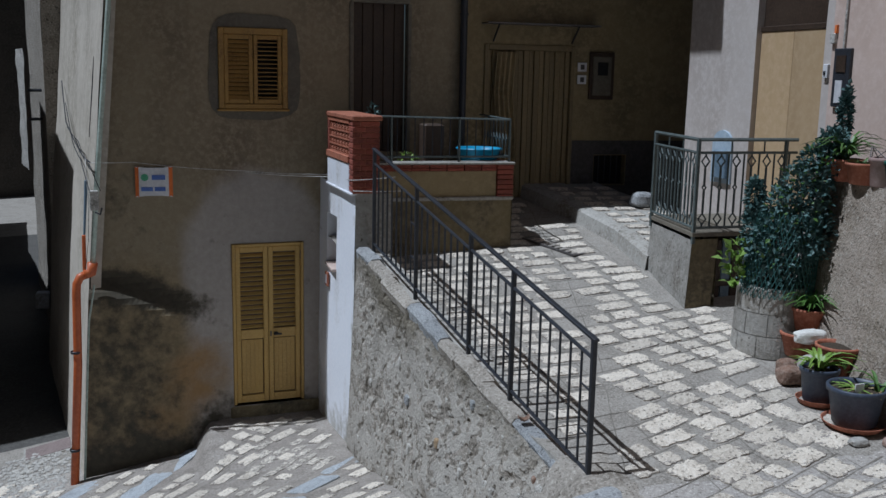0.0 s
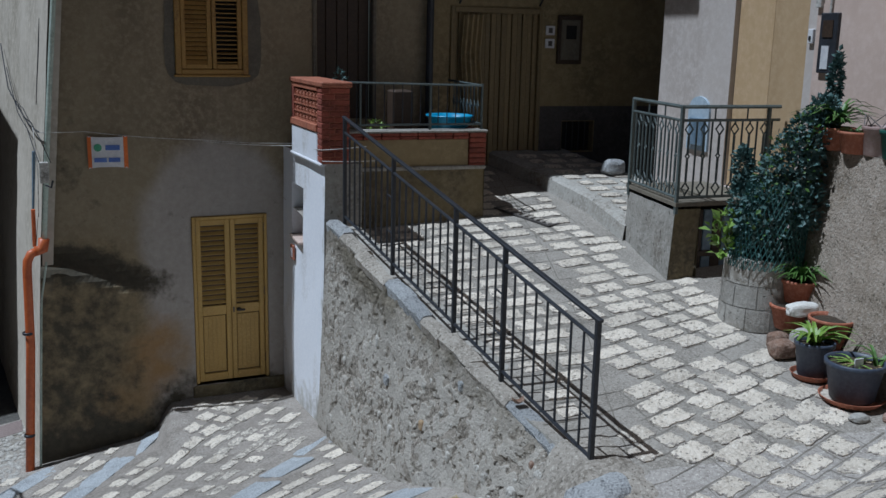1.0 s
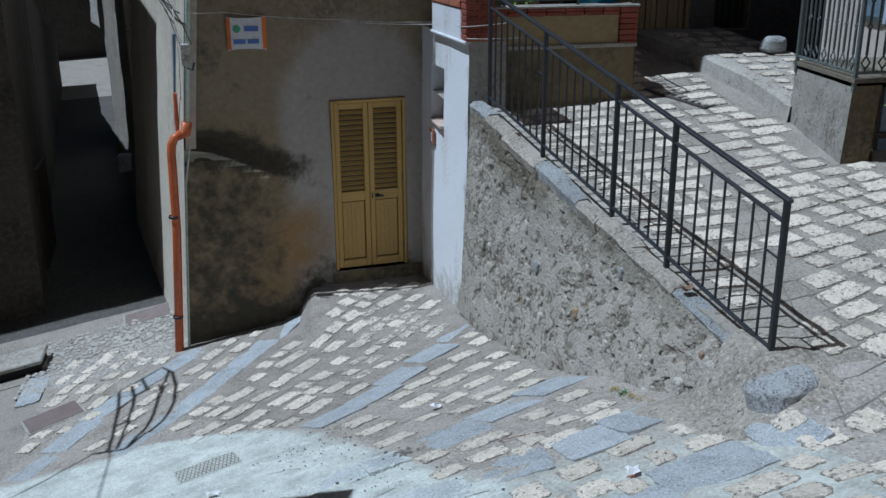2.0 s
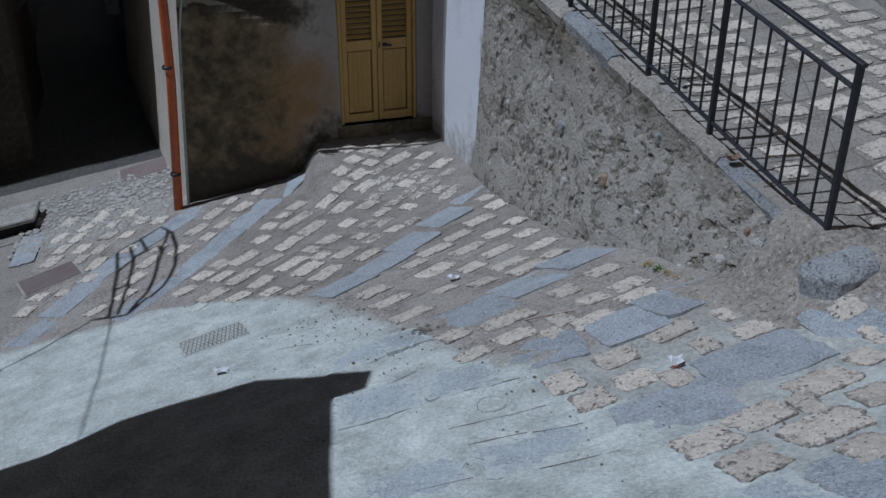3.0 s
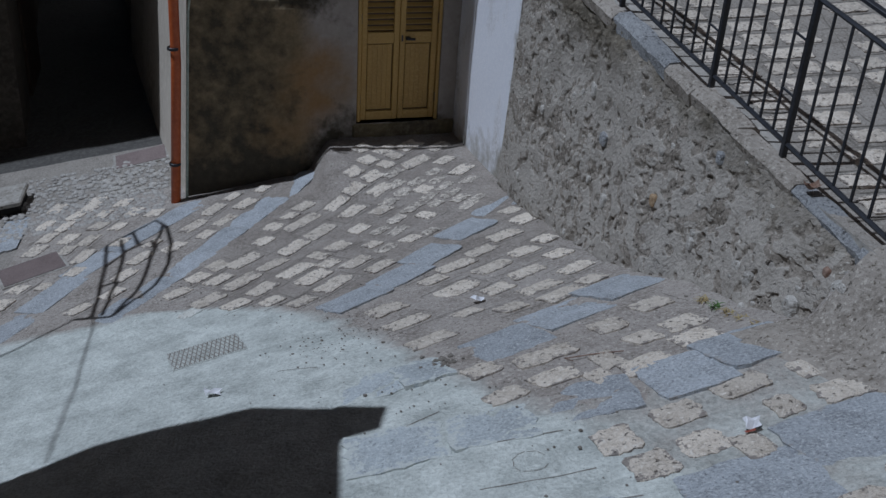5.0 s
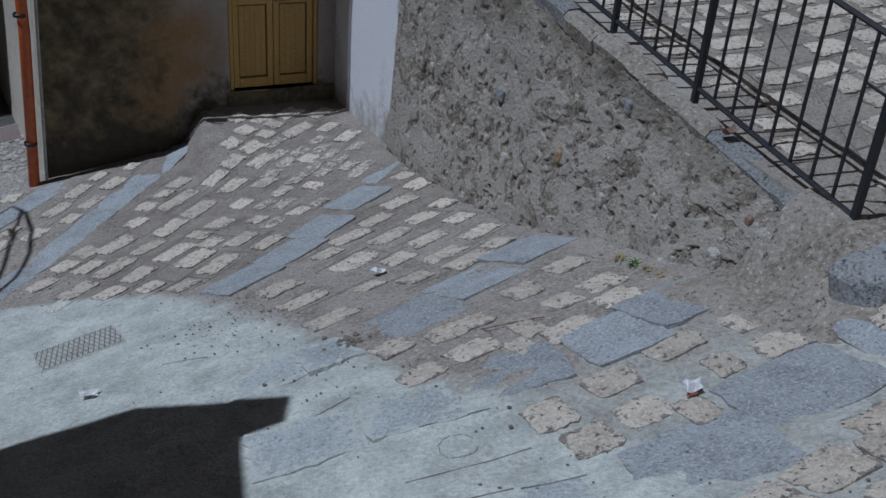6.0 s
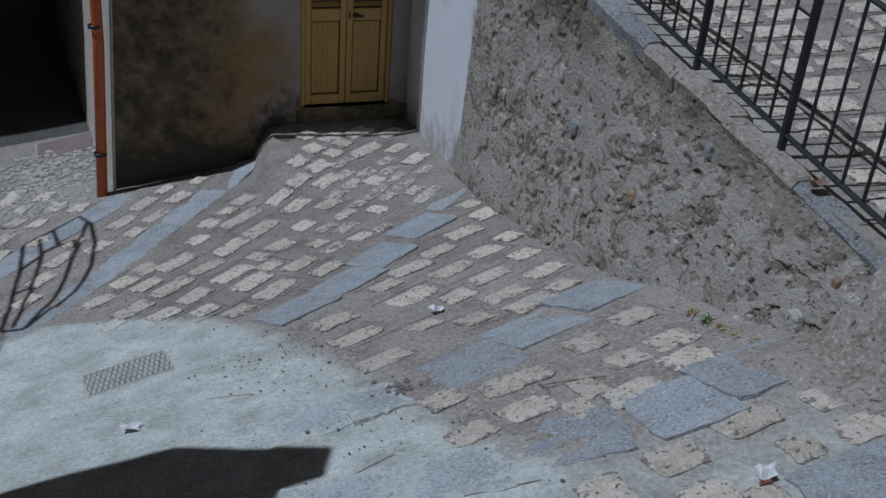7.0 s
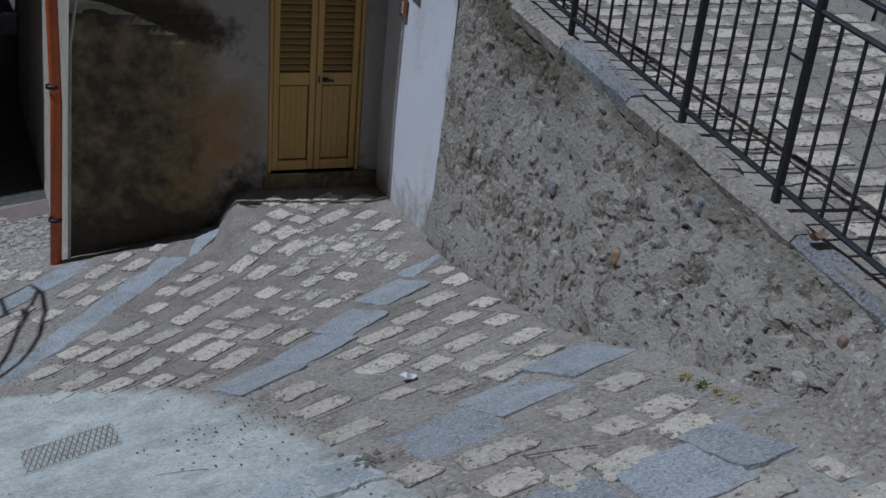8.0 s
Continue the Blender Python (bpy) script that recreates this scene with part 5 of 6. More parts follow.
for i in range(8):
    y = 11.38 + i * 0.12
    part("scroll_bar", Build().tube([(3.69, y, 2.83), (3.69, y, 2.98), (3.69, y - 0.03, 3.04), (3.69, y, 3.10), (3.69, y + 0.03, 3.04), (3.69, y, 2.98), (3.69, y, 3.28)], 0.009, 5), IRON_GREY, trail)


def pot(name, at, r, h, mat, label, category="plant pot", lip=0.012, soil=SOIL, taper=0.74, saucer=None):
    ob = empty(name, label, category)
    x, y, z = at
    b = Build().lathe((x, y, z), [(0.001, 0.0), (r * taper, 0.0), (r * (taper + 0.04), 0.01), (r * 0.98, h * 0.84), (r * 1.0, h * 0.85), (r * 1.07, h * 0.86), (r * 1.08, h * 0.98), (r * 1.05, h), (r * 0.97, h), (r * 0.95, h * 0.86)], 28, 0.008)
    part("shell", b, mat, ob, smooth=True)
    if soil:
        part("soil", Build().lathe((x, y, z + h * 0.87), [(r * 0.97, 0), (r * 0.5, 0.012), (0.001, 0.005)], 20, 0.05), soil, ob)
    if saucer:
        part("saucer", Build().lathe((x, y, z - 0.02), [(0.001, -0.005), (r * 0.95, -0.005), (r * 1.13, 0.045), (r * 1.17, 0.045), (r * 0.98, 0.003)], 28), saucer, ob)
    return ob


tub = empty("plastic_tub", "bright blue plastic tub on the terrace", "tub")
part("shell", Build().lathe((3.42, 11.62, 2.74), [(0.001, 0), (0.22, 0), (0.27, 0.15), (0.295, 0.155), (0.295, 0.175), (0.26, 0.17), (0.21, 0.02)], 28), BLUE_TUB, tub, smooth=True)
bin_ = empty("wheeled_box", "dark box standing on the terrace", "box")
part("body", Build().box((2.72, 11.7, 2.35), (2.98, 12.0, 3.2), 0.02), WOOD_DARK, bin_)

# ---- iron railing on the retaining wall ----
rail = empty("stair_railing", "dark iron railing on the retaining wall", "railing")
Y0, Y1 = 5.87, 10.6


def rail_at(y, h):
    return Vector((rail_x(y), y, 0.995 + 0.184 * (y - Y0) + h * (1.03 + 0.08 * (y - Y0) / (Y1 - Y0))))


part("top_rail", Build().box((-0.022, -0.012, -0.012), (0.022, (rail_at(Y1, 1) - rail_at(Y0, 1)).length + 0.04, 0.012), 0.004, Matrix.Translation(rail_at(Y0 - 0.02, 1)) @ (rail_at(Y1, 1) - rail_at(Y0, 1)).to_track_quat("Y", "Z").to_matrix().to_4x4()), IRON, rail)
part("second_rail", Build().tube([rail_at(Y0, 0.86), rail_at(Y1, 0.86)], 0.015, 6), IRON, rail)
part("bottom_rail", Build().tube([rail_at(Y0 - 0.02, 0.035), rail_at(Y1, 0.035)], 0.016, 6), IRON, rail)
POSTS = (5.87, 7.11, 7.95, 9.27, 10.58)
for y in POSTS:
    part("post", Build().box((-0.019, -0.019, -0.08), (0.019, 0.019, (rail_at(y, 1) - rail_at(y, 0)).z), 0.004, Matrix.Translation(rail_at(y, 0))), IRON, rail)
for a, c in zip(POSTS, POSTS[1:]):
    k = round((c - a) / 0.152)
    for i in range(1, k):
        y = a + (c - a) * i / k
        part("bar", Build().tube([rail_at(y, 0.035), rail_at(y, 0.86)], 0.0105, 6), IRON, rail)
    for h in (0.30, 0.62):
        part("stub", Build().tube([rail_at(a, h), rail_at(a + (c - a) / k, h)], 0.008, 5), IRON, rail)

# ---- far wall with the tall metal door ----
back = empty("wall_back", "shaded ochre house wall behind the ramp", "wall", "structure")
YB = 13.2
GATE, VENT = (4.02, 5.30, 1.9, 4.24), (5.73, 6.24, 2.24, 2.68)
skin = holed(lambda u, w, d: (u, YB + d + 0.01 * rough((u, 0, w), 1.2), w), list(np.arange(3.5, 8.6, 0.25)), list(np.arange(1.0, 11, 0.3)), [GATE, VENT], 0.14)
part("wall", skin, DARK_PLASTER, back)
# deep unseen overhang added to cut skylight in the nook below
part("eaves", Build().box((3.95, 10.6, 8.5), (8.6, 13.4, 8.62), 0.02), TILE, back)
part("dado", Build().sheet(lambda u, w: (u, YB - 0.012 + 0.006 * rough((u, 0, w), 3), w), [5.36, 5.72], [1.7, 2.3, 2.9]).sheet(lambda u, w: (u, YB - 0.012, w), [6.25, 6.8, 7.6], [1.7, 2.3, 2.9]).sheet(lambda u, w: (u, YB - 0.012, w), [5.72, 6.25], [2.69, 2.9]).sheet(lambda u, w: (u, YB - 0.012, w), [5.72, 6.25], [1.7, 2.23]), DADO, back, "dark painted dado")
vent = empty("vent_opening", "dark square vent opening in the wall", "vent")
part("back_plate", Build().box((5.7, YB + 0.13, 2.2), (6.28, YB + 0.16, 2.72)), BLACK, vent)
for i in range(4):
    part("bar", Build().tube([(5.83 + i * 0.1, YB + 0.05, 2.24), (5.83 + i * 0.1, YB + 0.05, 2.68)], 0.008, 5), IRON, vent)
gate = empty("door_3", "tall ochre ribbed metal door, closed", "door", "structure")
k = 16
for i in range(k):
    x0 = 4.02 + i * 1.28 / k
    part("rib", Build().box((x0 + 0.004, YB + 0.05 - (0.018 if i % 2 else 0.0), 1.9), (x0 + 1.28 / k - 0.004, YB + 0.1, 4.18), 0.006), SHEET, gate)
part("frame", Build().box((3.97, YB - 0.03, 1.9), (4.03, YB + 0.08, 4.26), 0.008).box((5.29, YB - 0.03, 1.9), (5.35, YB + 0.08, 4.26), 0.008).box((4.03, YB - 0.03, 4.18), (5.29, YB + 0.08, 4.26), 0.008), SHEET, gate)
curtain = empty("curtain", "dark folded curtain hanging beside the metal door", "curtain")
part("cloth", Build().sheet(lambda u, w: (4.15 + 0.3 * u + 0.04 * math.sin(w * 3), YB - 0.05 + 0.025 * math.sin(u * 26), w), list(np.linspace(0, 1, 40)), [2.3, 3.0, 3.6, 4.15]), DARK_PLASTER, curtain)
canopy = empty("door_canopy", "thin metal canopy on brackets over the door", "canopy")
part("sheet", Build().box((3.92, YB - 0.30, 4.53), (5.62, YB, 4.55), 0.004), STEEL, canopy)
for x in (4.1, 5.3):
    part("bracket", Build().tube([(x, YB, 4.3), (x, YB - 0.25, 4.52)], 0.014, 6), IRON, canopy)
box1 = empty("meter_cabinet", "weathered brown meter cabinet on the wall", "cabinet")
part("frame", Build().box((5.58, YB - 0.05, 3.50), (5.97, YB, 4.18), 0.01), WOOD_DARK, box1)
part("door", Build().box((5.63, YB - 0.065, 3.56), (5.92, YB - 0.04, 4.12), 0.008), GREY_PLASTER, box1)
part("pane", Build().box((5.70, YB - 0.072, 3.85), (5.86, YB - 0.064, 4.04)), BLACK, box1)
plate = empty("wall_plate", "two small white plates beside the door", "plate")
for z in (3.72, 3.90):
    part("plate", Build().box((5.40, YB - 0.03, z), (5.54, YB - 0.006, z + 0.13), 0.005), PAPER, plate)
    part("bar", Build().box((5.44, YB - 0.034, z + 0.03), (5.50, YB - 0.029, z + 0.10)), DADO, plate)
drain = empty("black_downpipe", "black iron downpipe at the end of the facade", "pipe")
part("pipe", Build().tube([(3.50, 12.67, 1.7), (3.50, 12.67, 8.4)], 0.05, 10), IRON, drain)
for z in (2.9, 4.6):
    part("bracket", Build().lathe((3.50, 12.67, z), [(0.055, 0), (0.06, 0.005), (0.06, 0.03), (0.055, 0.035)], 12), IRON, drain)
block = boulder("stone_block", (5.88, 11.9, ramp_z(5.06, 11.9) + 0.3), (0.17, 0.14, 0.12), GRANITE_BLOCK, None, 8.0)
tagged(block, "rough grey stone block on the kerb walk", "stone")

grate = empty("drain_grate", "long cast-iron drain grate set in the paving", "grate")
ga, gb = Vector((3.98, 11.42)), Vector((4.36, 10.62))
gd = (gb - ga).normalized()
gm = Matrix.Translation((ga.x, ga.y, ramp_z(ga.x, ga.y) + 0.008)) @ Vector((gd.x, gd.y, (ramp_z(gb.x, gb.y) - ramp_z(ga.x, ga.y)) / (gb - ga).length)).to_track_quat("X", "Z").to_matrix().to_4x4()
ln = (gb - ga).length
part("frame", Build().box((0, -0.02, 0), (ln, 0.0, 0.02), 0, gm).box((0, 0.2, 0), (ln, 0.22, 0.02), 0, gm).box((0, 0, 0), (0.02, 0.2, 0.02), 0, gm).box((ln - 0.02, 0, 0), (ln, 0.2, 0.02), 0, gm), STEEL, grate)
part("pit", Build().box((0, 0, -0.01), (ln, 0.2, 0.002), 0, gm), BLACK, grate)
for i in range(9):
    part("slat", Build().box((0.05 + i * ln / 9.4, 0, 0.003), (0.085 + i * ln / 9.4, 0.2, 0.017), 0, gm), LIME, grate)

# ---- the balcony and the house on the ramp's other side ----
XR = 6.05
balcony = empty("balcony", "stone balcony platform with rough cement sides", "balcony", "structure")
CA, CB = Vector((4.845, 8.75, 0)), Vector((5.03, 10.0, 0))
FLOOR = 2.25


def bal_side(u, w):
    p = CA.lerp(CB, u)
    z0 = 1.2
    return (p.x + 0.012 * rough((u, 0, w), 4) - 0.05 * (1 - w), p.y, z0 + (FLOOR - 0.08 - z0) * w)


part("side_wall", Build().sheet(bal_side, list(np.linspace(0, 1, 24)), list(np.linspace(0, 1, 20))), CONCRETE, balcony, "rough grey cement side wall")
# front coloured darker than the sunny side, to carry its shade
part("front_wall", Build().sheet(lambda u, w: (4.80 + 0.30 * u + 0.05 * w, 8.75, 1.2 + 0.98 * w), list(np.linspace(0, 1, 5)), list(np.linspace(0, 1, 8))).sheet(lambda u, w: (5.15, 8.75 + u, w), [0, 0.5], [1.2, 2.2]), STAINED, balcony)
part("floor", Build().add([(4.83, 8.72, FLOOR), (XR, 8.72, FLOOR), (XR, 10.05, FLOOR), (5.02, 10.05, FLOOR), (4.83, 8.72, FLOOR - 0.04), (XR, 8.72, FLOOR - 0.04), (XR, 10.05, FLOOR - 0.04), (5.02, 10.05, FLOOR - 0.04)], [(0, 1, 2, 3), (7, 6, 5, 4), (0, 4, 5, 1), (1, 5, 6, 2), (2, 6, 7, 3), (3, 7, 4, 0)]), GREY_PLASTER, balcony)
part("end_wall", Build().box((5.03, 9.97, 1.3), (XR, 10.02, FLOOR - 0.04)), CONCRETE, balcony)
cellar = empty("door_4", "small dark wooden cellar door under the balcony", "door", "structure")
for i in range(4):
    part("board", Build().box((5.24 + i * 0.12, 8.98, 1.3), (5.35 + i * 0.12, 9.02, 2.12), 0.005), BLUEPIPE if i % 2 else WOOD_DARK, cellar)
part("crossbar", Build().box((5.22, 8.95, 1.62), (5.72, 8.98, 1.68), 0.004), WOOD_DARK, cellar)
part("reveal", Build().box((5.14, 9.05, 1.2), (XR, 9.08, 2.17)), BLACK, cellar)

brail = empty("balcony_railing", "grey-green wrought-iron balcony railing with diamond balusters", "railing")


def baluster(base, across):
    """One wrought bar with a diamond at both ends and a ring in the middle."""
    b = Build()
    x, up = Vector(across), Vector((0, 0, 1))
    base = Vector(base)
    for s_ in (-1, 1):
        b.tube([base, base + up * 0.03, base + up * 0.09 + x * 0.045 * s_, base + up * 0.15, base + up * 0.17], 0.010, 5)
        b.tube([base + up * 0.39, base + up * 0.42 + x * 0.022 * s_, base + up * 0.45], 0.010, 5)
        b.tube([base + up * 0.61, base + up * 0.63, base + up * 0.69 + x * 0.045 * s_, base + up * 0.75, base + up * 0.77], 0.010, 5)
    b.tube([base + up * 0.16, base + up * 0.40], 0.014, 6)
    b.tube([base + up * 0.44, base + up * 0.62], 0.014, 6)
    return b


Z0 = FLOOR + 0.03
SIDE_END = Vector((5.02, 9.98, 0))
FRONT_END = Vector((XR - 0.02, 8.76, 0))
corner = Vector((4.86, 8.76, 0))
for a, c in ((corner, SIDE_END), (corner, FRONT_END)):
    d = (c - a).normalized()
    for z, r in ((Z0 + 0.935, 0.021), (Z0 + 0.80, 0.016), (Z0 + 0.02, 0.016)):
        part("rail", Build().tube([a + Vector((0, 0, z)), c + Vector((0, 0, z))], r, 6), IRON_GREY, brail)
    k = round((c - a).length / 0.092)
    for i in range(1, k):
        p = a.lerp(c, i / k) + Vector((0, 0, Z0 + 0.02))
        if i % 2:
            part("baluster", baluster(p, d), IRON_GREY, brail)
        else:
            part("bar", Build().tube([p, p + Vector((0, 0, 0.78))], 0.011, 5), IRON_GREY, brail)
    for q in (0.33, 0.66):
        p = a.lerp(c, q)
        part("spacer", Build().tube([p + Vector((0, 0, Z0 + 0.80)), p + Vector((0, 0, Z0 + 0.93))], 0.009, 5), IRON_GREY, brail)
for p in (corner, SIDE_END, corner.lerp(FRONT_END, 0.885)):
    part("post", Build().box((p.x - 0.018, p.y - 0.018, FLOOR - 0.12), (p.x + 0.018, p.y + 0.018, Z0 + 0.95), 0.004), IRON_GREY, brail)

right = empty("house_right", "sunlit cream plastered house beside the ramp", "house", "structure")
ENTRY = (8.48, 9.70, FLOOR, 5.6)
skin = holed(lambda u, w, d: (XR + d + 0.012 * rough((0, u, w), 0.9), u, w), list(np.arange(9.0, 11.2, 0.25)) + [8.35, 11.15], list(np.arange(1.0, 11.6, 0.3)), [ENTRY], 0.12)
part("wall", skin, WHITEWALL, right)
part("end_wall", Build().sheet(lambda u, w: (XR + u, 11.15 + 0.2 * u, w), [0, 3], [1, 11.4]), WHITEWALL, right)
part("cream_wall", Build().sheet(lambda u, w: (XR - 0.015 + 0.012 * rough((0, u, w), 0.8), u, w), list(np.arange(-8, 8.35, 0.3)) + [8.35], list(np.arange(1.0, 11.6, 0.4))), CREAM, right)
part("roof", Build().sheet(lambda u, w: (XR - 0.1 + u, w, 11.4 + 0.3 * u), [0, 4], [-8, 11.3]), TILE, right)
entry = empty("door_5", "tall beige boarded door panel with worn grain", "door", "structure")
for i in range(2):
    y0 = 8.49 + i * 0.602
    part("board", Build().box((XR + 0.06, y0, FLOOR + 0.01), (XR + 0.1, y0 + 0.598, 4.36), 0.004), BEIGE, entry)
part("transom", Build().box((XR + 0.05, 8.48, 4.36), (XR + 0.11, 9.70, 4.42), 0.005), WOOD_DARK, entry)
part("fanlight", Build().box((XR + 0.09, 8.48, 4.42), (XR + 0.11, 9.70, 5.58)), WOOD_DARK, entry, "dark brown panel above the door")
shrine = empty("wall_plaque", "pale blue arched plaque on the wall", "plaque")
b = Build()
ring = [(10.42, 2.60), (10.0, 2.60)] + [(10.21 - 0.21 * math.cos(math.pi * i / 10), 3.06 + 0.17 * math.sin(math.pi * i / 10)) for i in range(11)]
b.add([(XR - 0.03, y, z) for y, z in ring] + [(XR + 0.01, y, z) for y, z in ring], [tuple(range(len(ring)))] + [(i, (i + 1) % len(ring), len(ring) + (i + 1) % len(ring), len(ring) + i) for i in range(len(ring))])
part("plaque", b, PALEBLUE, shrine)
part("box", Build().box((XR - 0.07, 10.05, 2.66), (XR - 0.03, 10.34, 2.98), 0.008), BLUEPIPE, shrine)
meter = empty("meter_box", "dark recessed meter box with a white label", "meter box")
part("frame", Build().box((XR - 0.05, 8.02, 3.58), (XR, 8.26, 4.15), 0.008), IRON, meter)
part("label_plate", Build().box((XR - 0.058, 8.10, 3.62), (XR - 0.049, 8.20, 3.84)), PAPER, meter)
part("window", Build().box((XR - 0.058, 8.07, 3.92), (XR - 0.049, 8.21, 4.08)), WOOD_DARK, meter)
part("conduit", Build().tube([(XR - 0.03, 8.15, 4.15), (XR - 0.03, 8.14, 6.2)], 0.014, 6), CABLE, meter)
bell = empty("door_bell", "small white intercom by the door", "intercom")
part("case", Build().box((XR - 0.035, 8.37, 3.86), (XR, 8.44, 4.0), 0.006), PAPER, bell)
part("button", Build().box((XR - 0.042, 8.39, 3.89), (XR - 0.034, 8.42, 3.93)), BLACK, bell)
lampbox = empty("switch_box", "small white box with a red tab", "box")
part("case", Build().box((XR - 0.05, 8.28, 4.2), (XR, 8.35, 4.3), 0.006), CABLE, lampbox)
part("tab", Build().box((XR - 0.04, 8.27, 4.3), (XR, 8.30, 4.38)), ORANGEINK, lampbox)
board2 = empty("wall_sign", "white notice board with coloured lines on the wall", "sign")
part("board", Build().box((XR - 0.035, 6.05, 3.74), (XR - 0.01, 6.45, 3.98), 0.004), PAPER, board2)
for z, m in ((3.91, INK), (3.84, ORANGEINK), (3.77, INK)):
    part("text_bar", Build().box((XR - 0.04, 6.1, z), (XR - 0.034, 6.4, z + 0.02)), m, board2)
part("shelf", Build().box((XR - 0.06, 6.1, 3.66), (XR - 0.01, 6.56, 3.70), 0.004), IRON, board2)

# the battered roughcast wall below it
batter = empty("battered_wall", "leaning roughcast retaining wall under the cream house", "wall", "structure")
BTOP = 2.94


def batter_face(u, w):
    """u along the wall (y), w from its foot to its top."""
    foot = float(np.interp(u, [-8, 4.9, 5.1, 6.7, 7.3, 8.6], [4.74, 4.77, 4.80, 4.99, 5.12, 5.5]))
    head = float(np.interp(u, [-8, 4.9, 5.3, 7.2, 8.6], [5.2, 5.2, 5.42, 5.48, 5.7]))
    top = BTOP
    x = foot + (head - foot) * (w ** 0.85) + 0.03 * rough((0, u, w * 2), 2.0) + 0.01 * rough((0, u, w * 2), 7) + 0.003 * rough((0, u, w * 2), 24)
    z0 = ramp_z(4.8, max(4.5, u)) - 0.15
    z = z0 + (top - z0) * w
    return (x, u + 0.03 * rough((3, u, w), 1.5), z)


part("face", Build().sheet(batter_face, list(np.arange(4.95, 7.8, 0.05)), list(np.linspace(0, 1, 60))), ROUGHCAST, batter)
part("end_face", Build().sheet(lambda u, w: (batter_face(7.75, w)[0] + (XR - batter_face(7.75, w)[0]) * u, 7.75, 1.2 + (BTOP - 1.2) * w), [0, 0.5, 1], list(np.linspace(0, 1, 8))), ROUGHCAST, batter)
part("near_face", Build().sheet(lambda u, w: (batter_face(u, w)[0] - 0.02, u, ground_z(4.8, u) - 0.3 + (BTOP + 0.12 - ground_z(4.8, u) + 0.3) * w), list(np.arange(-8, 4.96, 0.3)) + [5.0], list(np.linspace(0, 1, 24))), CONCRETE, batter, "flaking pale plaster face")
part("ledge", Build().sheet(lambda u, w: (batter_face(w, 1)[0] + 0.01 + (XR - batter_face(w, 1)[0] - 0.01) * u, w, BTOP + 0.005 + 0.01 * rough((u, w, 0), 4)), list(np.linspace(0, 1, 6)), list(np.arange(4.95, 7.8, 0.15))), CONCRETE, batter)
spout = empty("drain_spout", "short black pipe stub in the wall", "pipe")
part("pipe", Build().tube([(4.98, 4.72, 1.93), (4.86, 4.70, 1.92), (4.83, 4.70, 1.86)], 0.035, 8), IRON, spout)
bar = empty("ledge_bar", "thin rusty bar along the ledge", "bar")
part("bar", Build().tube([(5.5, 6.35, 3.02), (5.5, 5.75, 3.0), (5.5, 5.74, 2.92)], 0.008, 6), STEEL, bar)

# ---- plants and pots ----


def strap_plant(parent, at, count, length, width, mat, seed, lift=0.8, name="foliage"):
    """Arching strap leaves from one point."""
    d = random.Random(seed)
    b = Build()
    for i in range(count):
        a = d.uniform(0, 2 * math.pi)
        ln = length * d.uniform(0.55, 1.1)
        out = Vector((math.cos(a), math.sin(a), 0))
        side = Vector((-out.y, out.x, 0))
        rise = d.uniform(0.5, 1.2) * lift
        pts = []
        for k in range(6):
            t = k / 5
            pts.append(Vector(at) + out * (ln * t * (0.4 + 0.5 * t) + 0.01) + Vector((0, 0, ln * rise * (t - 0.75 * t * t))) + side * 0.02 * math.sin(3 * t + i))
        v = []
        for k, p in enumerate(pts):
            w = width * (1 - 0.9 * (k / 5) ** 2) * 0.5
            v += [p - side * w, p + Vector((0, 0, -w * 0.5)), p + side * w]
        f = []
        for k in range(5):
            f += [(3 * k, 3 * k + 1, 3 * k + 4, 3 * k + 3), (3 * k + 1, 3 * k + 2, 3 * k + 5, 3 * k + 4)]
        b.add(v, f)
    return part(name, b, mat, parent)


def leaves(parent, blobs, count, size, mat, seed, name="foliage"):
    """Many small pointed leaves in and round soft blobs (centre, radii)."""
    d = random.Random(seed)
    b = Build()
    for i in range(count):
        c, r = blobs[d.randrange(len(blobs))]
        p = Vector((d.gauss(0, 1), d.gauss(0, 1), d.gauss(0, 1))).normalized() * d.uniform(0.35, 1.0) ** 0.4
        q = Vector(c) + Vector((p.x * r[0], p.y * r[1], p.z * r[2])) * (1 + 0.35 * rough(c, 3, i % 7))
        out = (p + Vector((d.uniform(-0.8, 0.8), d.uniform(-0.8, 0.8), d.uniform(-0.5, 0.9)))).normalized()
        side = out.cross(Vector((d.uniform(-1, 1), d.uniform(-1, 1), 1))).normalized()
        up = side.cross(out)
        s_ = size * d.uniform(0.6, 1.25)
        b.add([q, q + out * s_ * 0.5 + side * s_ * 0.34 + up * 0.1 * s_, q + out * s_ - up * 0.12 * s_, q + out * s_ * 0.5 - side * s_ * 0.34 + up * 0.1 * s_], [(0, 1, 2), (0, 2, 3)])
    return part(name, b, mat, parent)


def stems(parent, base, blobs, r, mat, seed):
    d = random.Random(seed)
    b = Build()
    for c, rad in blobs:
        p, q = Vector(base), Vector(c)
        mid = p.lerp(q, 0.5) + Vector((d.uniform(-0.06, 0.06), d.uniform(-0.06, 0.06), 0.05))
        b.tube([p, mid, q], [r, r * 0.7, r * 0.35], 6)
    return part("stem", b, mat, parent)


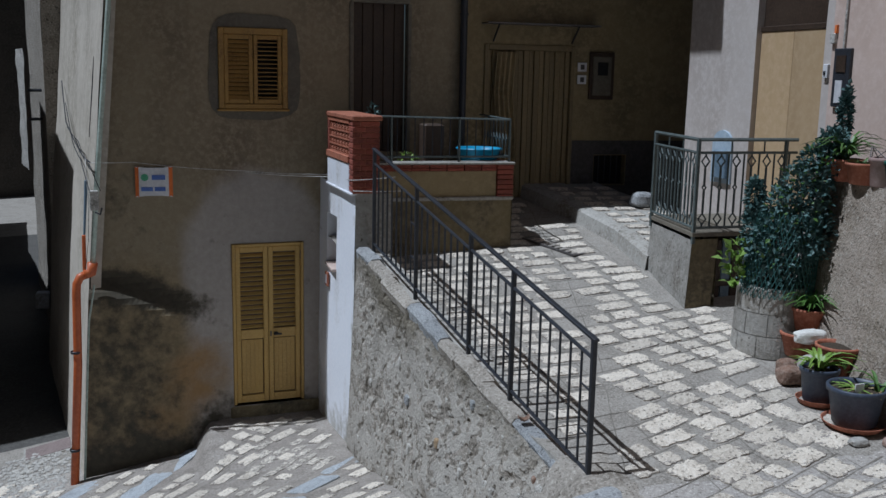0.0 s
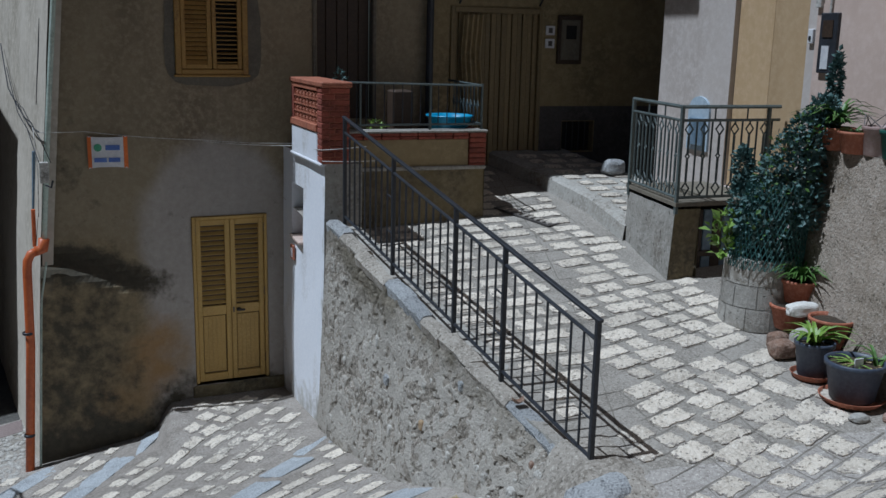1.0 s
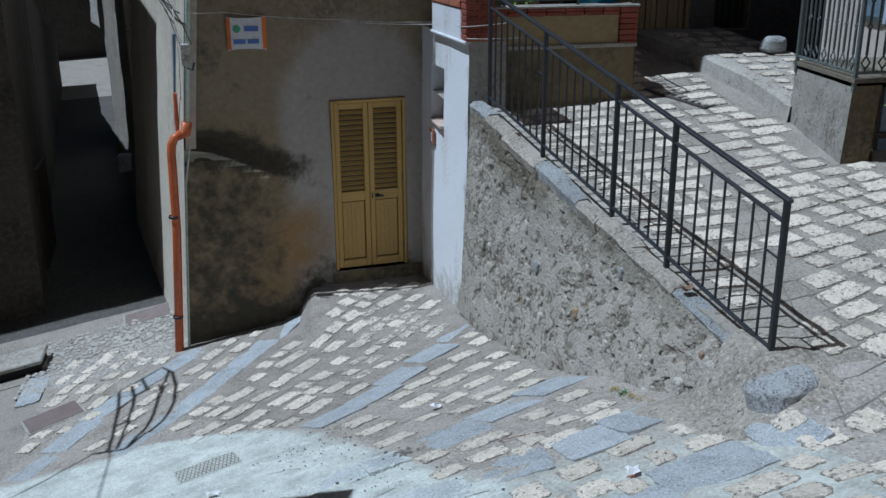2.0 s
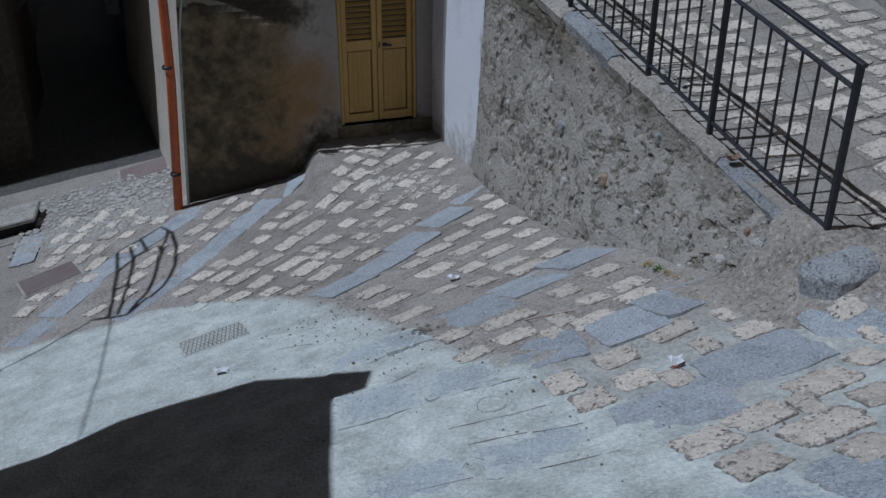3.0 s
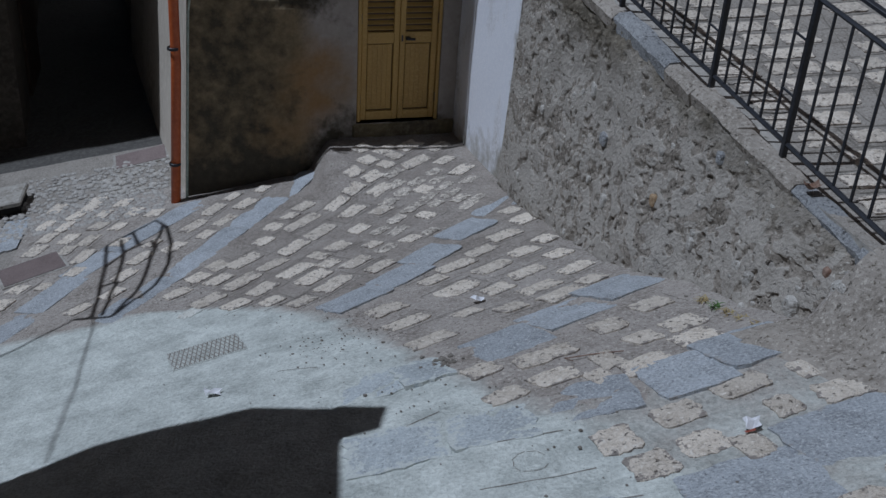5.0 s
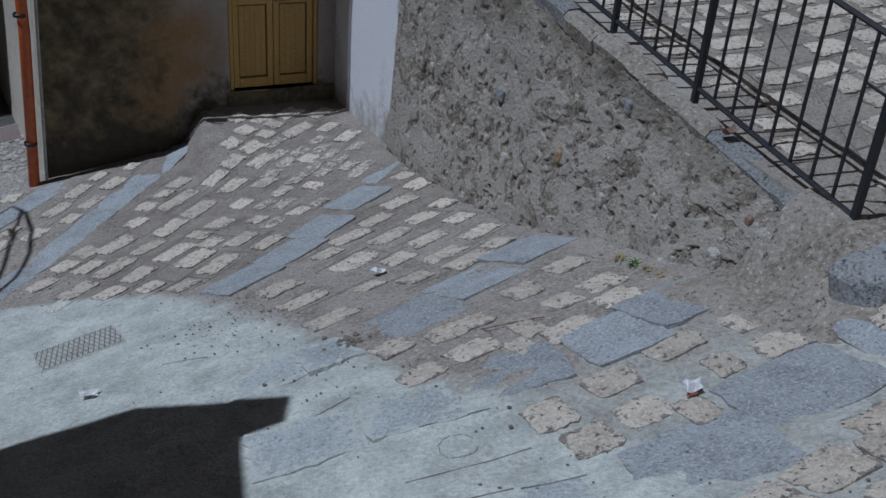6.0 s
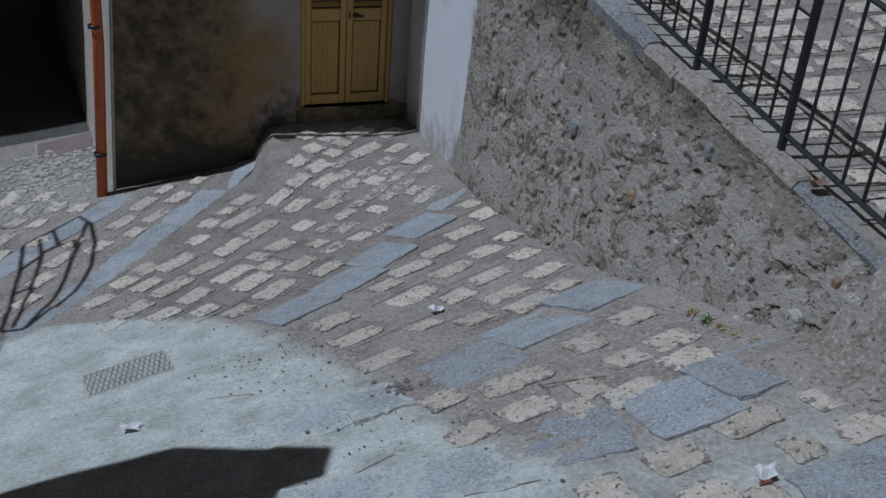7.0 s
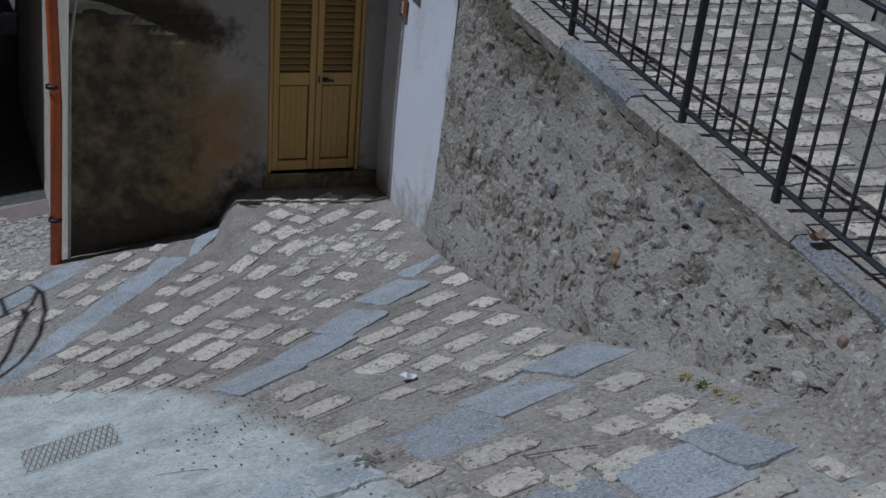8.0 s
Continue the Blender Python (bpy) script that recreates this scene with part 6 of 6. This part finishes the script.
planter = empty("concrete_planter", "tall round concrete planter scored like stone blocks", "planter")
PC = (5.09, 7.64)
pz = ramp_z(*PC) - 0.05
prof = [(0.001, 0), (0.345, 0.0), (0.352, 0.03), (0.325, 0.64), (0.315, 0.67), (0.275, 0.67), (0.265, 0.55)]
part("shell", Build().lathe((PC[0], PC[1], pz), prof, 40, 0.006), CONCRETE, planter, smooth=True)
part("soil", Build().lathe((PC[0], PC[1], pz + 0.58), [(0.27, 0), (0.15, 0.03), (0.001, 0.02)], 20, 0.06), SOIL, planter)
for i in range(10):
    for j in range(3):
        a0 = 2 * math.pi * (i + 0.4 * (j % 2)) / 10
        a1 = a0 + 2 * math.pi / 10
        h0, h1 = 0.02 + j * 0.21, 0.02 + (j + 1) * 0.21 - 0.008
        cells = [a0 + 0.012 + (a1 - a0 - 0.024) * t / 5 for t in range(6)]
        part("block", Build().sheet(lambda u, w: (PC[0] + (0.359 - 0.044 * w) * math.cos(u), PC[1] + (0.359 - 0.044 * w) * math.sin(u), pz + w), cells, [h0, (h0 + h1) / 2, h1]), CONCRETE, planter)

bush = empty("climbing_bush", "dense dark blue-green climbing bush in the planter", "bush")
blobs = [((5.06, 7.60, 2.02), (0.30, 0.30, 0.2)), ((5.08, 7.58, 2.24), (0.33, 0.32, 0.22)), ((5.12, 7.56, 2.46), (0.32, 0.31, 0.22)), ((5.17, 7.53, 2.68), (0.29, 0.28, 0.22)), ((5.24, 7.48, 2.88), (0.22, 0.22, 0.2)), ((5.33, 7.45, 3.06), (0.17, 0.17, 0.18)), ((5.44, 7.42, 3.24), (0.12, 0.12, 0.15)),
         ((4.97, 7.88, 2.70), (0.07, 0.09, 0.22)), ((5.64, 7.55, 3.5), (0.04, 0.05, 0.28)), ((5.24, 7.40, 2.45), (0.22, 0.22, 0.3)), ((4.98, 7.78, 2.40), (0.16, 0.16, 0.3))]
leaves(bush, blobs, 6500, 0.055, LEAF_DARK, 3)
leaves(bush, blobs[1:6], 420, 0.06, LEAF, 4, "young_leaves")
stems(bush, (PC[0], PC[1], pz + 0.5), blobs, 0.018, WOOD_DARK, 5)
net = Build()
for lean in (-1, 1):
    for k in range(46):
        a0 = 2 * math.pi * k / 46
        net.tube([(5.08 + 0.07 * q + (0.34 - 0.05 * q) * math.cos(a0 + lean * 0.9 * q), 7.59 - 0.04 * q + (0.33 - 0.05 * q) * math.sin(a0 + lean * 0.9 * q), 1.86 + 0.78 * q) for q in (0, 0.2, 0.4, 0.6, 0.8, 1.0)], 0.0042, 3, False)
part("netting", net, NET, bush, "dark green shade net wrapped round the leaves")
vine = empty("seedling_bush", "light green leafy shoot beside the planter", "plant")
vb = [((4.80, 7.78, 1.98), (0.12, 0.12, 0.08)), ((4.76, 7.82, 2.12), (0.12, 0.12, 0.09)), ((4.78, 7.80, 2.26), (0.1, 0.1, 0.07))]
leaves(vine, vb, 90, 0.10, LEAF_LIGHT, 6)
stems(vine, (4.86, 7.74, pz + 0.5), vb, 0.008, LEAF, 7)

# pots on the ledge
p1 = pot("terracotta_pot", (5.52, 7.36, BTOP), 0.17, 0.20, TERRA, "terracotta pot with bright green succulent leaves")
strap_plant(p1, (5.52, 7.36, BTOP + 0.18), 70, 0.42, 0.04, LEAF, 11, 1.5)
p1b = pot("terracotta_pot", (5.50, 7.06, BTOP), 0.15, 0.19, TERRA, "worn terracotta pot on the ledge")
strap_plant(p1b, (5.50, 7.08, BTOP + 0.17), 16, 0.2, 0.02, LEAF, 12, 0.8)
p2 = pot("grey_pot", (5.55, 6.86, BTOP), 0.13, 0.25, surface("dusty_pink_plastic", (0.36, 0.25, 0.23), (0.28, 0.2, 0.18), (0.42, 0.32, 0.3), 5, 30, rough=0.6, bump=0.1), "dusty pot holding bent wire", taper=0.8)
wire = Build()
for i in range(5):
    a = i * 1.3
    wire.tube([(5.55 + 0.12 * math.cos(a), 6.86 + 0.12 * math.sin(a), BTOP + 0.22), (5.55 + 0.14 * math.cos(a + 0.6), 6.86 + 0.14 * math.sin(a + 0.6), BTOP + 0.34), (5.55 + 0.13 * math.cos(a + 1.4), 6.86 + 0.13 * math.sin(a + 1.4), BTOP + 0.25)], 0.005, 5)
part("wire", wire, STEEL, p2)
p3 = pot("green_pot", (5.52, 6.60, BTOP), 0.15, 0.24, GREEN_POT, "dark green plastic pot on the ledge")
strap_plant(p3, (5.52, 6.64, BTOP + 0.2), 5, 0.16, 0.03, LEAF_DARK, 13, 1.2)

# pots and stones at the wall's foot
G = lambda x, y: ramp_z(x, y) + 0.01
before = set(bpy.data.objects)
q1 = pot("terracotta_pot", (4.86, 6.98, G(4.86, 6.98) + 0.30), 0.16, 0.21, TERRA, "terracotta pot with arching strap leaves", saucer=None)
strap_plant(q1, (4.86, 6.98, G(4.86, 6.98) + 0.48), 80, 0.42, 0.03, LEAF, 21, 1.3)
pot("terracotta_bowl", (4.76, 6.96, G(4.74, 6.98) + 0.08), 0.17, 0.22, TERRA, "low terracotta bowl under the strap-leaved pot", taper=0.7)
q3 = pot("decorated_pot", (4.73, 6.40, G(4.73, 6.40) + 0.16), 0.18, 0.24, TERRA, "terracotta pot with a painted green and yellow band", taper=0.8)
for i in range(10):
    a = 2 * math.pi * i / 10
    part("painted_spot", Build().add([(4.73 + 0.176 * math.cos(a + s_), 6.40 + 0.176 * math.sin(a + s_), G(4.73, 6.4) + 0.16 + z) for s_, z in ((-0.16, 0.11), (0, 0.06), (0.16, 0.11), (0, 0.16))], [(0, 1, 2, 3)]), LEAF if i % 2 else DRY, q3)
pot("terracotta_pot", (4.70, 6.42, G(4.70, 6.42) - 0.02), 0.16, 0.18, TERRA, "upturned pot supporting the painted pot", soil=None)
q4 = pot("navy_pot", (4.42, 6.22, G(4.42, 6.22) + 0.02), 0.15, 0.29, NAVY_POT, "navy plastic pot with aloe on a red saucer", saucer=TERRA)
strap_plant(q4, (4.42, 6.22, G(4.42, 6.22) + 0.28), 26, 0.36, 0.045, LEAF_LIGHT, 22, 1.2)
q5 = pot("navy_pot", (4.44, 5.78, G(4.44, 5.78) + 0.02), 0.215, 0.31, NAVY_POT, "large navy plastic pot with dry succulents on a red saucer", saucer=TERRA)
strap_plant(q5, (4.44, 5.78, G(4.44, 5.78) + 0.28), 16, 0.26, 0.03, LEAF_LIGHT, 23, 0.7)
strap_plant(q5, (4.50, 5.74, G(4.44, 5.78) + 0.28), 34, 0.2, 0.03, DRY, 24, 0.35, "dry_leaves")
strap_plant(q5, (4.58, 5.68, G(4.44, 5.78) + 0.28), 4, 0.28, 0.04, LEAF, 25, 1.6, "tall_leaves")
part("tag", Build().box((4.36, 5.70, G(4.44, 5.78) + 0.29), (4.44, 5.71, G(4.44, 5.78) + 0.37)), PAPER, q5)
for i, (x, y, z, sz, m, lab) in enumerate([
        (4.52, 6.78, 0.06, (0.10, 0.11, 0.10), STONE_RED, "dark reddish fieldstone against the planter"),
        (4.44, 6.62, 0.07, (0.14, 0.11, 0.09), STONE_RED, "brown fieldstone beside the pots"),
        (4.60, 6.56, 0.12, (0.12, 0.13, 0.15), STONE_GREY, "grey fieldstone holding up the pots"),
        (4.60, 6.40, 0.08, (0.11, 0.10, 0.10), STONE_GREY, "grey rounded fieldstone among the pots"),
        (4.64, 6.66, 0.38, (0.18, 0.09, 0.075), SCRAP_STONE, "white stone slab lying on the pots"),
        (4.27, 5.50, 0.02, (0.09, 0.06, 0.035), STONE_GREY, "flat grey stone wedging a saucer"),
        (4.50, 5.40, 0.03, (0.085, 0.07, 0.05), STONE_PINK, "rounded pink stone wedging a saucer"),
        (4.62, 5.38, 0.02, (0.04, 0.03, 0.03), STONE_RED, "small red stone by the pots")]):
    tagged(boulder("fieldstone", (x, y, G(x, y) + z), sz, m, None, i * 2.3 + 1), lab, "stone", "stones by the pots")

# the whole group stands a little further up against the wall
shift = Vector((0.36, 0.26, ramp_z(4.6, 6.5) - ramp_z(4.48, 6.2)))
for ob in bpy.data.objects:
    if ob not in before and ob.parent is None:
        ob.location = ob.location + shift

# terrace plants
t1 = empty("potted_plant", "small green plant on the brick parapet", "plant")
part("pot", Build().lathe((2.02, 11.5, 3.1), [(0.001, 0), (0.06, 0), (0.09, 0.13), (0.08, 0.13)], 16), TERRA, t1)
leaves(t1, [((2.02, 11.5, 3.33), (0.06, 0.06, 0.12))], 70, 0.05, LEAF_DARK, 31)
part("stand", Build().box((1.96, 11.44, 2.345), (2.08, 11.56, 3.1), 0.01), WOOD_DARK, t1)
t2 = empty("low_plant", "low yellow-green plant behind the terrace railing", "plant")
part("pot", Build().lathe((2.45, 11.5, 2.345), [(0.001, 0), (0.1, 0), (0.14, 0.38), (0.12, 0.38)], 16), TERRA, t2)
leaves(t2, [((2.45, 11.5, 2.80), (0.13, 0.08, 0.05))], 60, 0.05, LEAF_LIGHT, 32)

# ---- small things on the street ----
cover = empty("drain_cover", "cast-iron drain cover with a lattice in the screed", "drain cover")


def ground_frame(x, y, turn, lift):
    e = 0.2
    f = lambda u, w: street_z(u, w, False)
    up = Vector((-(f(x + e, y) - f(x - e, y)) / (2 * e), -(f(x, y + e) - f(x, y - e)) / (2 * e), 1)).normalized()
    ahead = Vector((math.cos(turn), math.sin(turn), 0))
    ahead = (ahead - up * ahead.dot(up)).normalized()
    return Matrix.Translation((x, y, max(ground_z(x, y), f(x, y)) + lift)) @ Matrix((ahead, up.cross(ahead), up)).transposed().to_4x4()


cm = ground_frame(-1.22, 8.17, 0.2, 0.003) @ Matrix.Diagonal((0.95, 1.0, 1, 1))
part("plate", Build().box((-0.28, -0.2, -0.02), (0.28, 0.2, 0.002), 0.004, cm), SCREED, cover)
ribs = Build()
for i in range(-13, 14):
    for s_ in (-1, 1):
        ends = [(q, i * 0.036 + 0.25 * s_ * q) for q in np.linspace(-0.19, 0.19, 20)]
        ends = [(q, x) for q, x in ends if abs(x) < 0.272]
        if len(ends) > 2:
            ribs.tube([cm @ Vector((ends[0][1], ends[0][0], 0.003)), cm @ Vector((ends[-1][1], ends[-1][0], 0.003))], 0.0045, 4)
part("lattice", ribs, CONCRETE, cover)
for x, y, w, h, turn, lift in ((-2.95, 11.05, 0.29, 0.23, 0.35, 0.008), (-2.10, 13.70, 0.30, 0.2, 0.12, -0.006)):
    lid = empty("manhole_cover", "flat rust-brown square manhole cover in the paving", "manhole cover")
    mm = ground_frame(x, y, turn, lift)
    part("frame", Build().box((-w - 0.03, -h - 0.03, -0.03), (w + 0.03, h + 0.03, 0.0), 0.004, mm), CONCRETE, lid)
    part("lid", Build().box((-w, -h, -0.02), (w, h, 0.008), 0.004, mm), RUST_LID, lid)


def scrap(at, size, mat, label, seed):
    d = random.Random(seed)
    ob = empty("paper_scrap", label, "litter")
    b = Build().sheet(lambda u, w: (at[0] + size * u + d.uniform(-0.01, 0.01), at[1] + size * 0.7 * w + d.uniform(-0.01, 0.01), ground_z(at[0], at[1]) + 0.02 + d.uniform(0, 0.04)), [-0.5, -0.2, 0.15, 0.5], [-0.5, 0, 0.5])
    part("crumple", b, mat, ob)
    return ob


scrap((0.69, 7.93), 0.095, SCRAP, "crumpled white paper scrap on the street", 1)
scrap((-1.15, 7.19), 0.10, SCRAP, "small torn white paper on the screed", 2)
sc = scrap((1.29, 5.33), 0.085, SCRAP, "torn paper scrap with a red edge", 3)
part("edge", Build().sheet(lambda u, w: (1.24 + 0.05 * u, 5.29 + 0.015 * w, ground_z(1.23, 5.27) + 0.02 + 0.01 * u), [0, 0.5, 1], [0, 1]), BRICK, sc)
twig = empty("twig", "thin dry bent twig on the paving", "twig")
part("stick", Build().tube([(0.84, 6.42, ground_z(0.84, 6.42) + 0.015), (0.81, 6.47, ground_z(0.81, 6.47) + 0.018), (0.95, 6.44, ground_z(0.95, 6.44) + 0.02), (1.12, 6.39, ground_z(1.12, 6.39) + 0.018)], 0.0035, 5), STONE_RED, twig)
weeds = empty("weed_tuft", "dry weeds at the foot of the retaining wall", "weeds")
for i in range(5):
    y = 6.35 + 0.13 * i
    strap_plant(weeds, (base_x(y) - 0.03, y, ground_z(1.8, y) + 0.005), 14, 0.07, 0.012, LEAF if i == 3 else DRY, 60 + i, 1.0, "foliage")
dead_leaf = empty("dry_leaf", "curled brown dead leaf on the wall's coping", "leaf")
part("blade", Build().sheet(lambda u, w: (rail_x(6.73) - 0.06 + 0.05 * u, 6.73 + 0.03 * w, top_z(6.73) + 0.012 + 0.03 * u * u + 0.025 * w * w), [-1, -0.5, 0, 0.5, 1], [-1, 0, 1]), STONE_RED, dead_leaf)
rubble_bits = Build()
for i in range(46):
    x, y, size_ = 0.17 + dice.gauss(0, 0.075), 6.86 + dice.gauss(0, 0.07), dice.uniform(0.006, 0.02)
    rubble_bits.lathe((x, y, ground_z(x, y) + 0.003), [(size_, 0), (size_ * 0.8, size_ * 0.6), (0.001, size_ * 0.8)], 6, 0.3)
tagged(part("dirt_heap", rubble_bits, DIRT, ground, "small dark heap of dirt and grit"), kind="stuff")
debris = Build()
for i in range(330):
    y = dice.uniform(4.3, 10.0)
    x = dice.uniform(-1.5, 1.8) if i % 3 == 0 else screed_x(min(y, 9.2)) + dice.gauss(-0.15, 0.28)
    if i % 4 == 1:
        x, y = dice.gauss(-0.3, 0.28), dice.gauss(7.7, 0.22)
    r = dice.uniform(0.003, 0.008) * (1.6 if i % 11 == 0 else 1)
    debris.lathe((x, y, ground_z(x, y) + 0.002), [(r, 0), (r * 0.8, r * 0.7), (0.001, r)], 5, 0.3)
tagged(part("grit", debris, DIRT, ground, "scattered grit and bits of stone"), kind="stuff")

step_stone = empty("stone_step", "low stone slab over a dark drain opening", "step")
sm = ground_frame(-3.85, 12.95, 0.0, 0.0)
part("slab", Build().box((-0.5, -0.24, 0.09), (0.55, 0.3, 0.15), 0.015, sm), CONCRETE, step_stone)
part("opening", Build().box((-0.48, -0.2, -0.05), (0.5, 0.28, 0.09), 0, sm), BLACK, step_stone, "dark opening under the slab")

# ---- houses that close the street and throw the shade ----
near = empty("house_near", "plastered house on the shaded side of the street", "house", "structure")
part("wall", Build().box((-9, -8, -2), (-3.02, 6.3, 4.7)), PLASTER, near)
EAVES = [(-9, -8.2), (-2.80, -8.2), (-2.80, 5.42), (-2.77, 6.36), (-2.55, 6.38), (-2.50, 6.64), (-2.95, 6.86), (-3.34, 7.08), (-3.8, 7.08), (-4.24, 7.03), (-4.57, 6.88), (-9, 6.4)]
rf = Build().add([(x, y, 4.70) for x, y in EAVES] + [(x, y, 4.84) for x, y in EAVES], [tuple(range(11, -1, -1)), tuple(range(12, 24))] + [(k, (k + 1) % 12, 12 + (k + 1) % 12, 12 + k) for k in range(12)])
part("roof", rf, TILE, near)
# added unseen block, set back, that only darkens the shade by hiding sky
part("upper_storey", Build().box((-9, -8, 4.8), (-5.3, 6.2, 9.6)), PLASTER, near)
far_house = empty("house_alley", "stone house lining the alley, coloured dark for shade", "house", "structure")
fh = Build()


def alley_left(u, w):
    top = float(np.interp(u, [0, 5.0, 5.2, 6.2, 13.6, 19], [6.4, 6.4, 3.0, 2.5, 1.1, 1.0]))
    return (-3.6 - 0.12 * u + 0.03 * rough((0, u, w), 1.5), 14.7 + u, -2.6 + (top + 2.6) * w)


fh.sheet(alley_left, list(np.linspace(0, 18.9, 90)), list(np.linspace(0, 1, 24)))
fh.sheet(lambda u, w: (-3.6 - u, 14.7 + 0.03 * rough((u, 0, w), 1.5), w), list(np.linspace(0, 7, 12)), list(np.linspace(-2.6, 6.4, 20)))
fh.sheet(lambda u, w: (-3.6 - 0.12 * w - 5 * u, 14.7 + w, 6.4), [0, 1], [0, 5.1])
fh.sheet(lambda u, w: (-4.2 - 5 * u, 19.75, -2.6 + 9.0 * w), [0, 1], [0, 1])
# the wall's shade is put into its stone colour
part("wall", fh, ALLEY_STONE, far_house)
part("doorway", Build().box((-3.86, 16.2, -2.4), (-3.74, 17.1, 0.1), 0.02), WOOD_DARK, far_house)
rear = empty("house_rear", "rough stone house further up the alley", "house", "structure")
rr_ = Build()
rr_.sheet(lambda u, w: (-2.33 - 0.16 * u + 0.04 * rough((0, u, w), 1.2), 17.5 + u, w), list(np.linspace(0, 6.5, 30)), list(np.linspace(-2, 9, 36)))
rr_.sheet(lambda u, w: (-2.33 + u, 17.5, w), [0, 1.1], list(np.linspace(-2, 9, 12)))
part("wall", rr_, RUBBLE, rear)
for z in (3.4, 2.9):
    part("bracket", Build().tube([(-2.46, 18.4, z), (-2.7, 18.35, z)], 0.03, 6), IRON, rear)
part("white_block", Build().box((-2.88, 19.3, -0.75), (-2.63, 19.6, -0.45), 0.02), WHITE, rear)
end_house = empty("house_end", "shaded houses closing the far end of the alley", "house", "structure")
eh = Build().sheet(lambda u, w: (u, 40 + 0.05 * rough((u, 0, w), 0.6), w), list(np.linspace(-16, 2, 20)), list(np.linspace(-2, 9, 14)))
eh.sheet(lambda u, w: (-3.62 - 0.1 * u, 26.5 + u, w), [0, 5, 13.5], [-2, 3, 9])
# same darkened stone paints the far houses as shaded
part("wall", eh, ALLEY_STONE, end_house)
part("quoin", Build().sheet(lambda u, w: (-3.40 - 0.36 * u + 0.06 * rough((0, 4 * u, 3 * w), 1.7), 23.5 + 1.7 * u, 1.5 + 2.7 * w), list(np.linspace(0, 1, 14)), list(np.linspace(0, 1, 24))), STONE_PALE, end_house, "ragged sunlit stone corner")
for x in (-7.4, -5.6, -9.2):
    part("window", Build().box((x, 39.9, 1.0), (x + 0.9, 39.98, 2.4), 0.02), WOOD_DARK, end_house)
# plain walls added behind and to the left to hold back skylight
sky_walls = empty("house_behind", "added plain walls around the street that block skylight", "house", "structure")
part("wall", Build().box((-9, -7.5, 2), (9, -7, 14)), PLASTER, sky_walls)
part("side", Build().box((-10.2, -8, -3), (-9.6, 30, 8.5)), PLASTER, sky_walls)

# an iron lamp frame out of sight above the street, whose shadow falls on the paving
lamp = empty("street_lamp", "wrought-iron street lamp frame on a tall post", "lamp")
HOOPS = [[(-4.36, 11.44), (-4.11, 11.66), (-3.88, 11.87), (-3.73, 11.6), (-3.64, 11.11), (-3.63, 10.67)], [(-4.36, 11.44), (-4.3, 10.92), (-4.27, 10.43), (-4.21, 9.76)], [(-4.21, 11.5), (-4.14, 11.13), (-4.12, 10.63), (-4.12, 9.74)],
         [(-4.15, 11.17), (-4.0, 11.28), (-3.86, 11.3), (-3.81, 11.1), (-3.84, 10.6), (-3.89, 10.12), (-4.01, 9.66)], [(-3.63, 10.67), (-3.72, 10.2), (-4.01, 9.66)]]
for bar_line in HOOPS:
    part("hoop", Build().tube([(x, y, 3.0) for x, y in bar_line], 0.022, 6), IRON, lamp)
for a, c in (((-4.11, 11.66), (-4.0, 11.28)), ((-3.78, 11.72), (-3.81, 11.1)), ((-4.30, 10.92), (-4.14, 11.13)), ((-4.37, 9.78), (-4.01, 9.66)), ((-4.27, 10.43), (-4.12, 10.5))):
    part("crossbar", Build().tube([(*a, 3.0), (*c, 3.0)], 0.02, 6), IRON, lamp)
part("arm", Build().tube([(-4.19, 9.76, 3.0), (-4.37, 9.78, 3.0), (-4.75, 9.4, 3.05), (-5.2, 9.1, 3.1)], 0.012, 6), IRON, lamp)
part("post", Build().tube([(-5.2, 9.1, -3.0), (-5.2, 9.1, 3.2)], 0.05, 8), IRON, lamp)
cable("cable", [(-4.19, 9.76, 3.0), (-4.55, 6.95, 4.78)], 0.009, "overhead cable from the lamp to the roof", IRON)
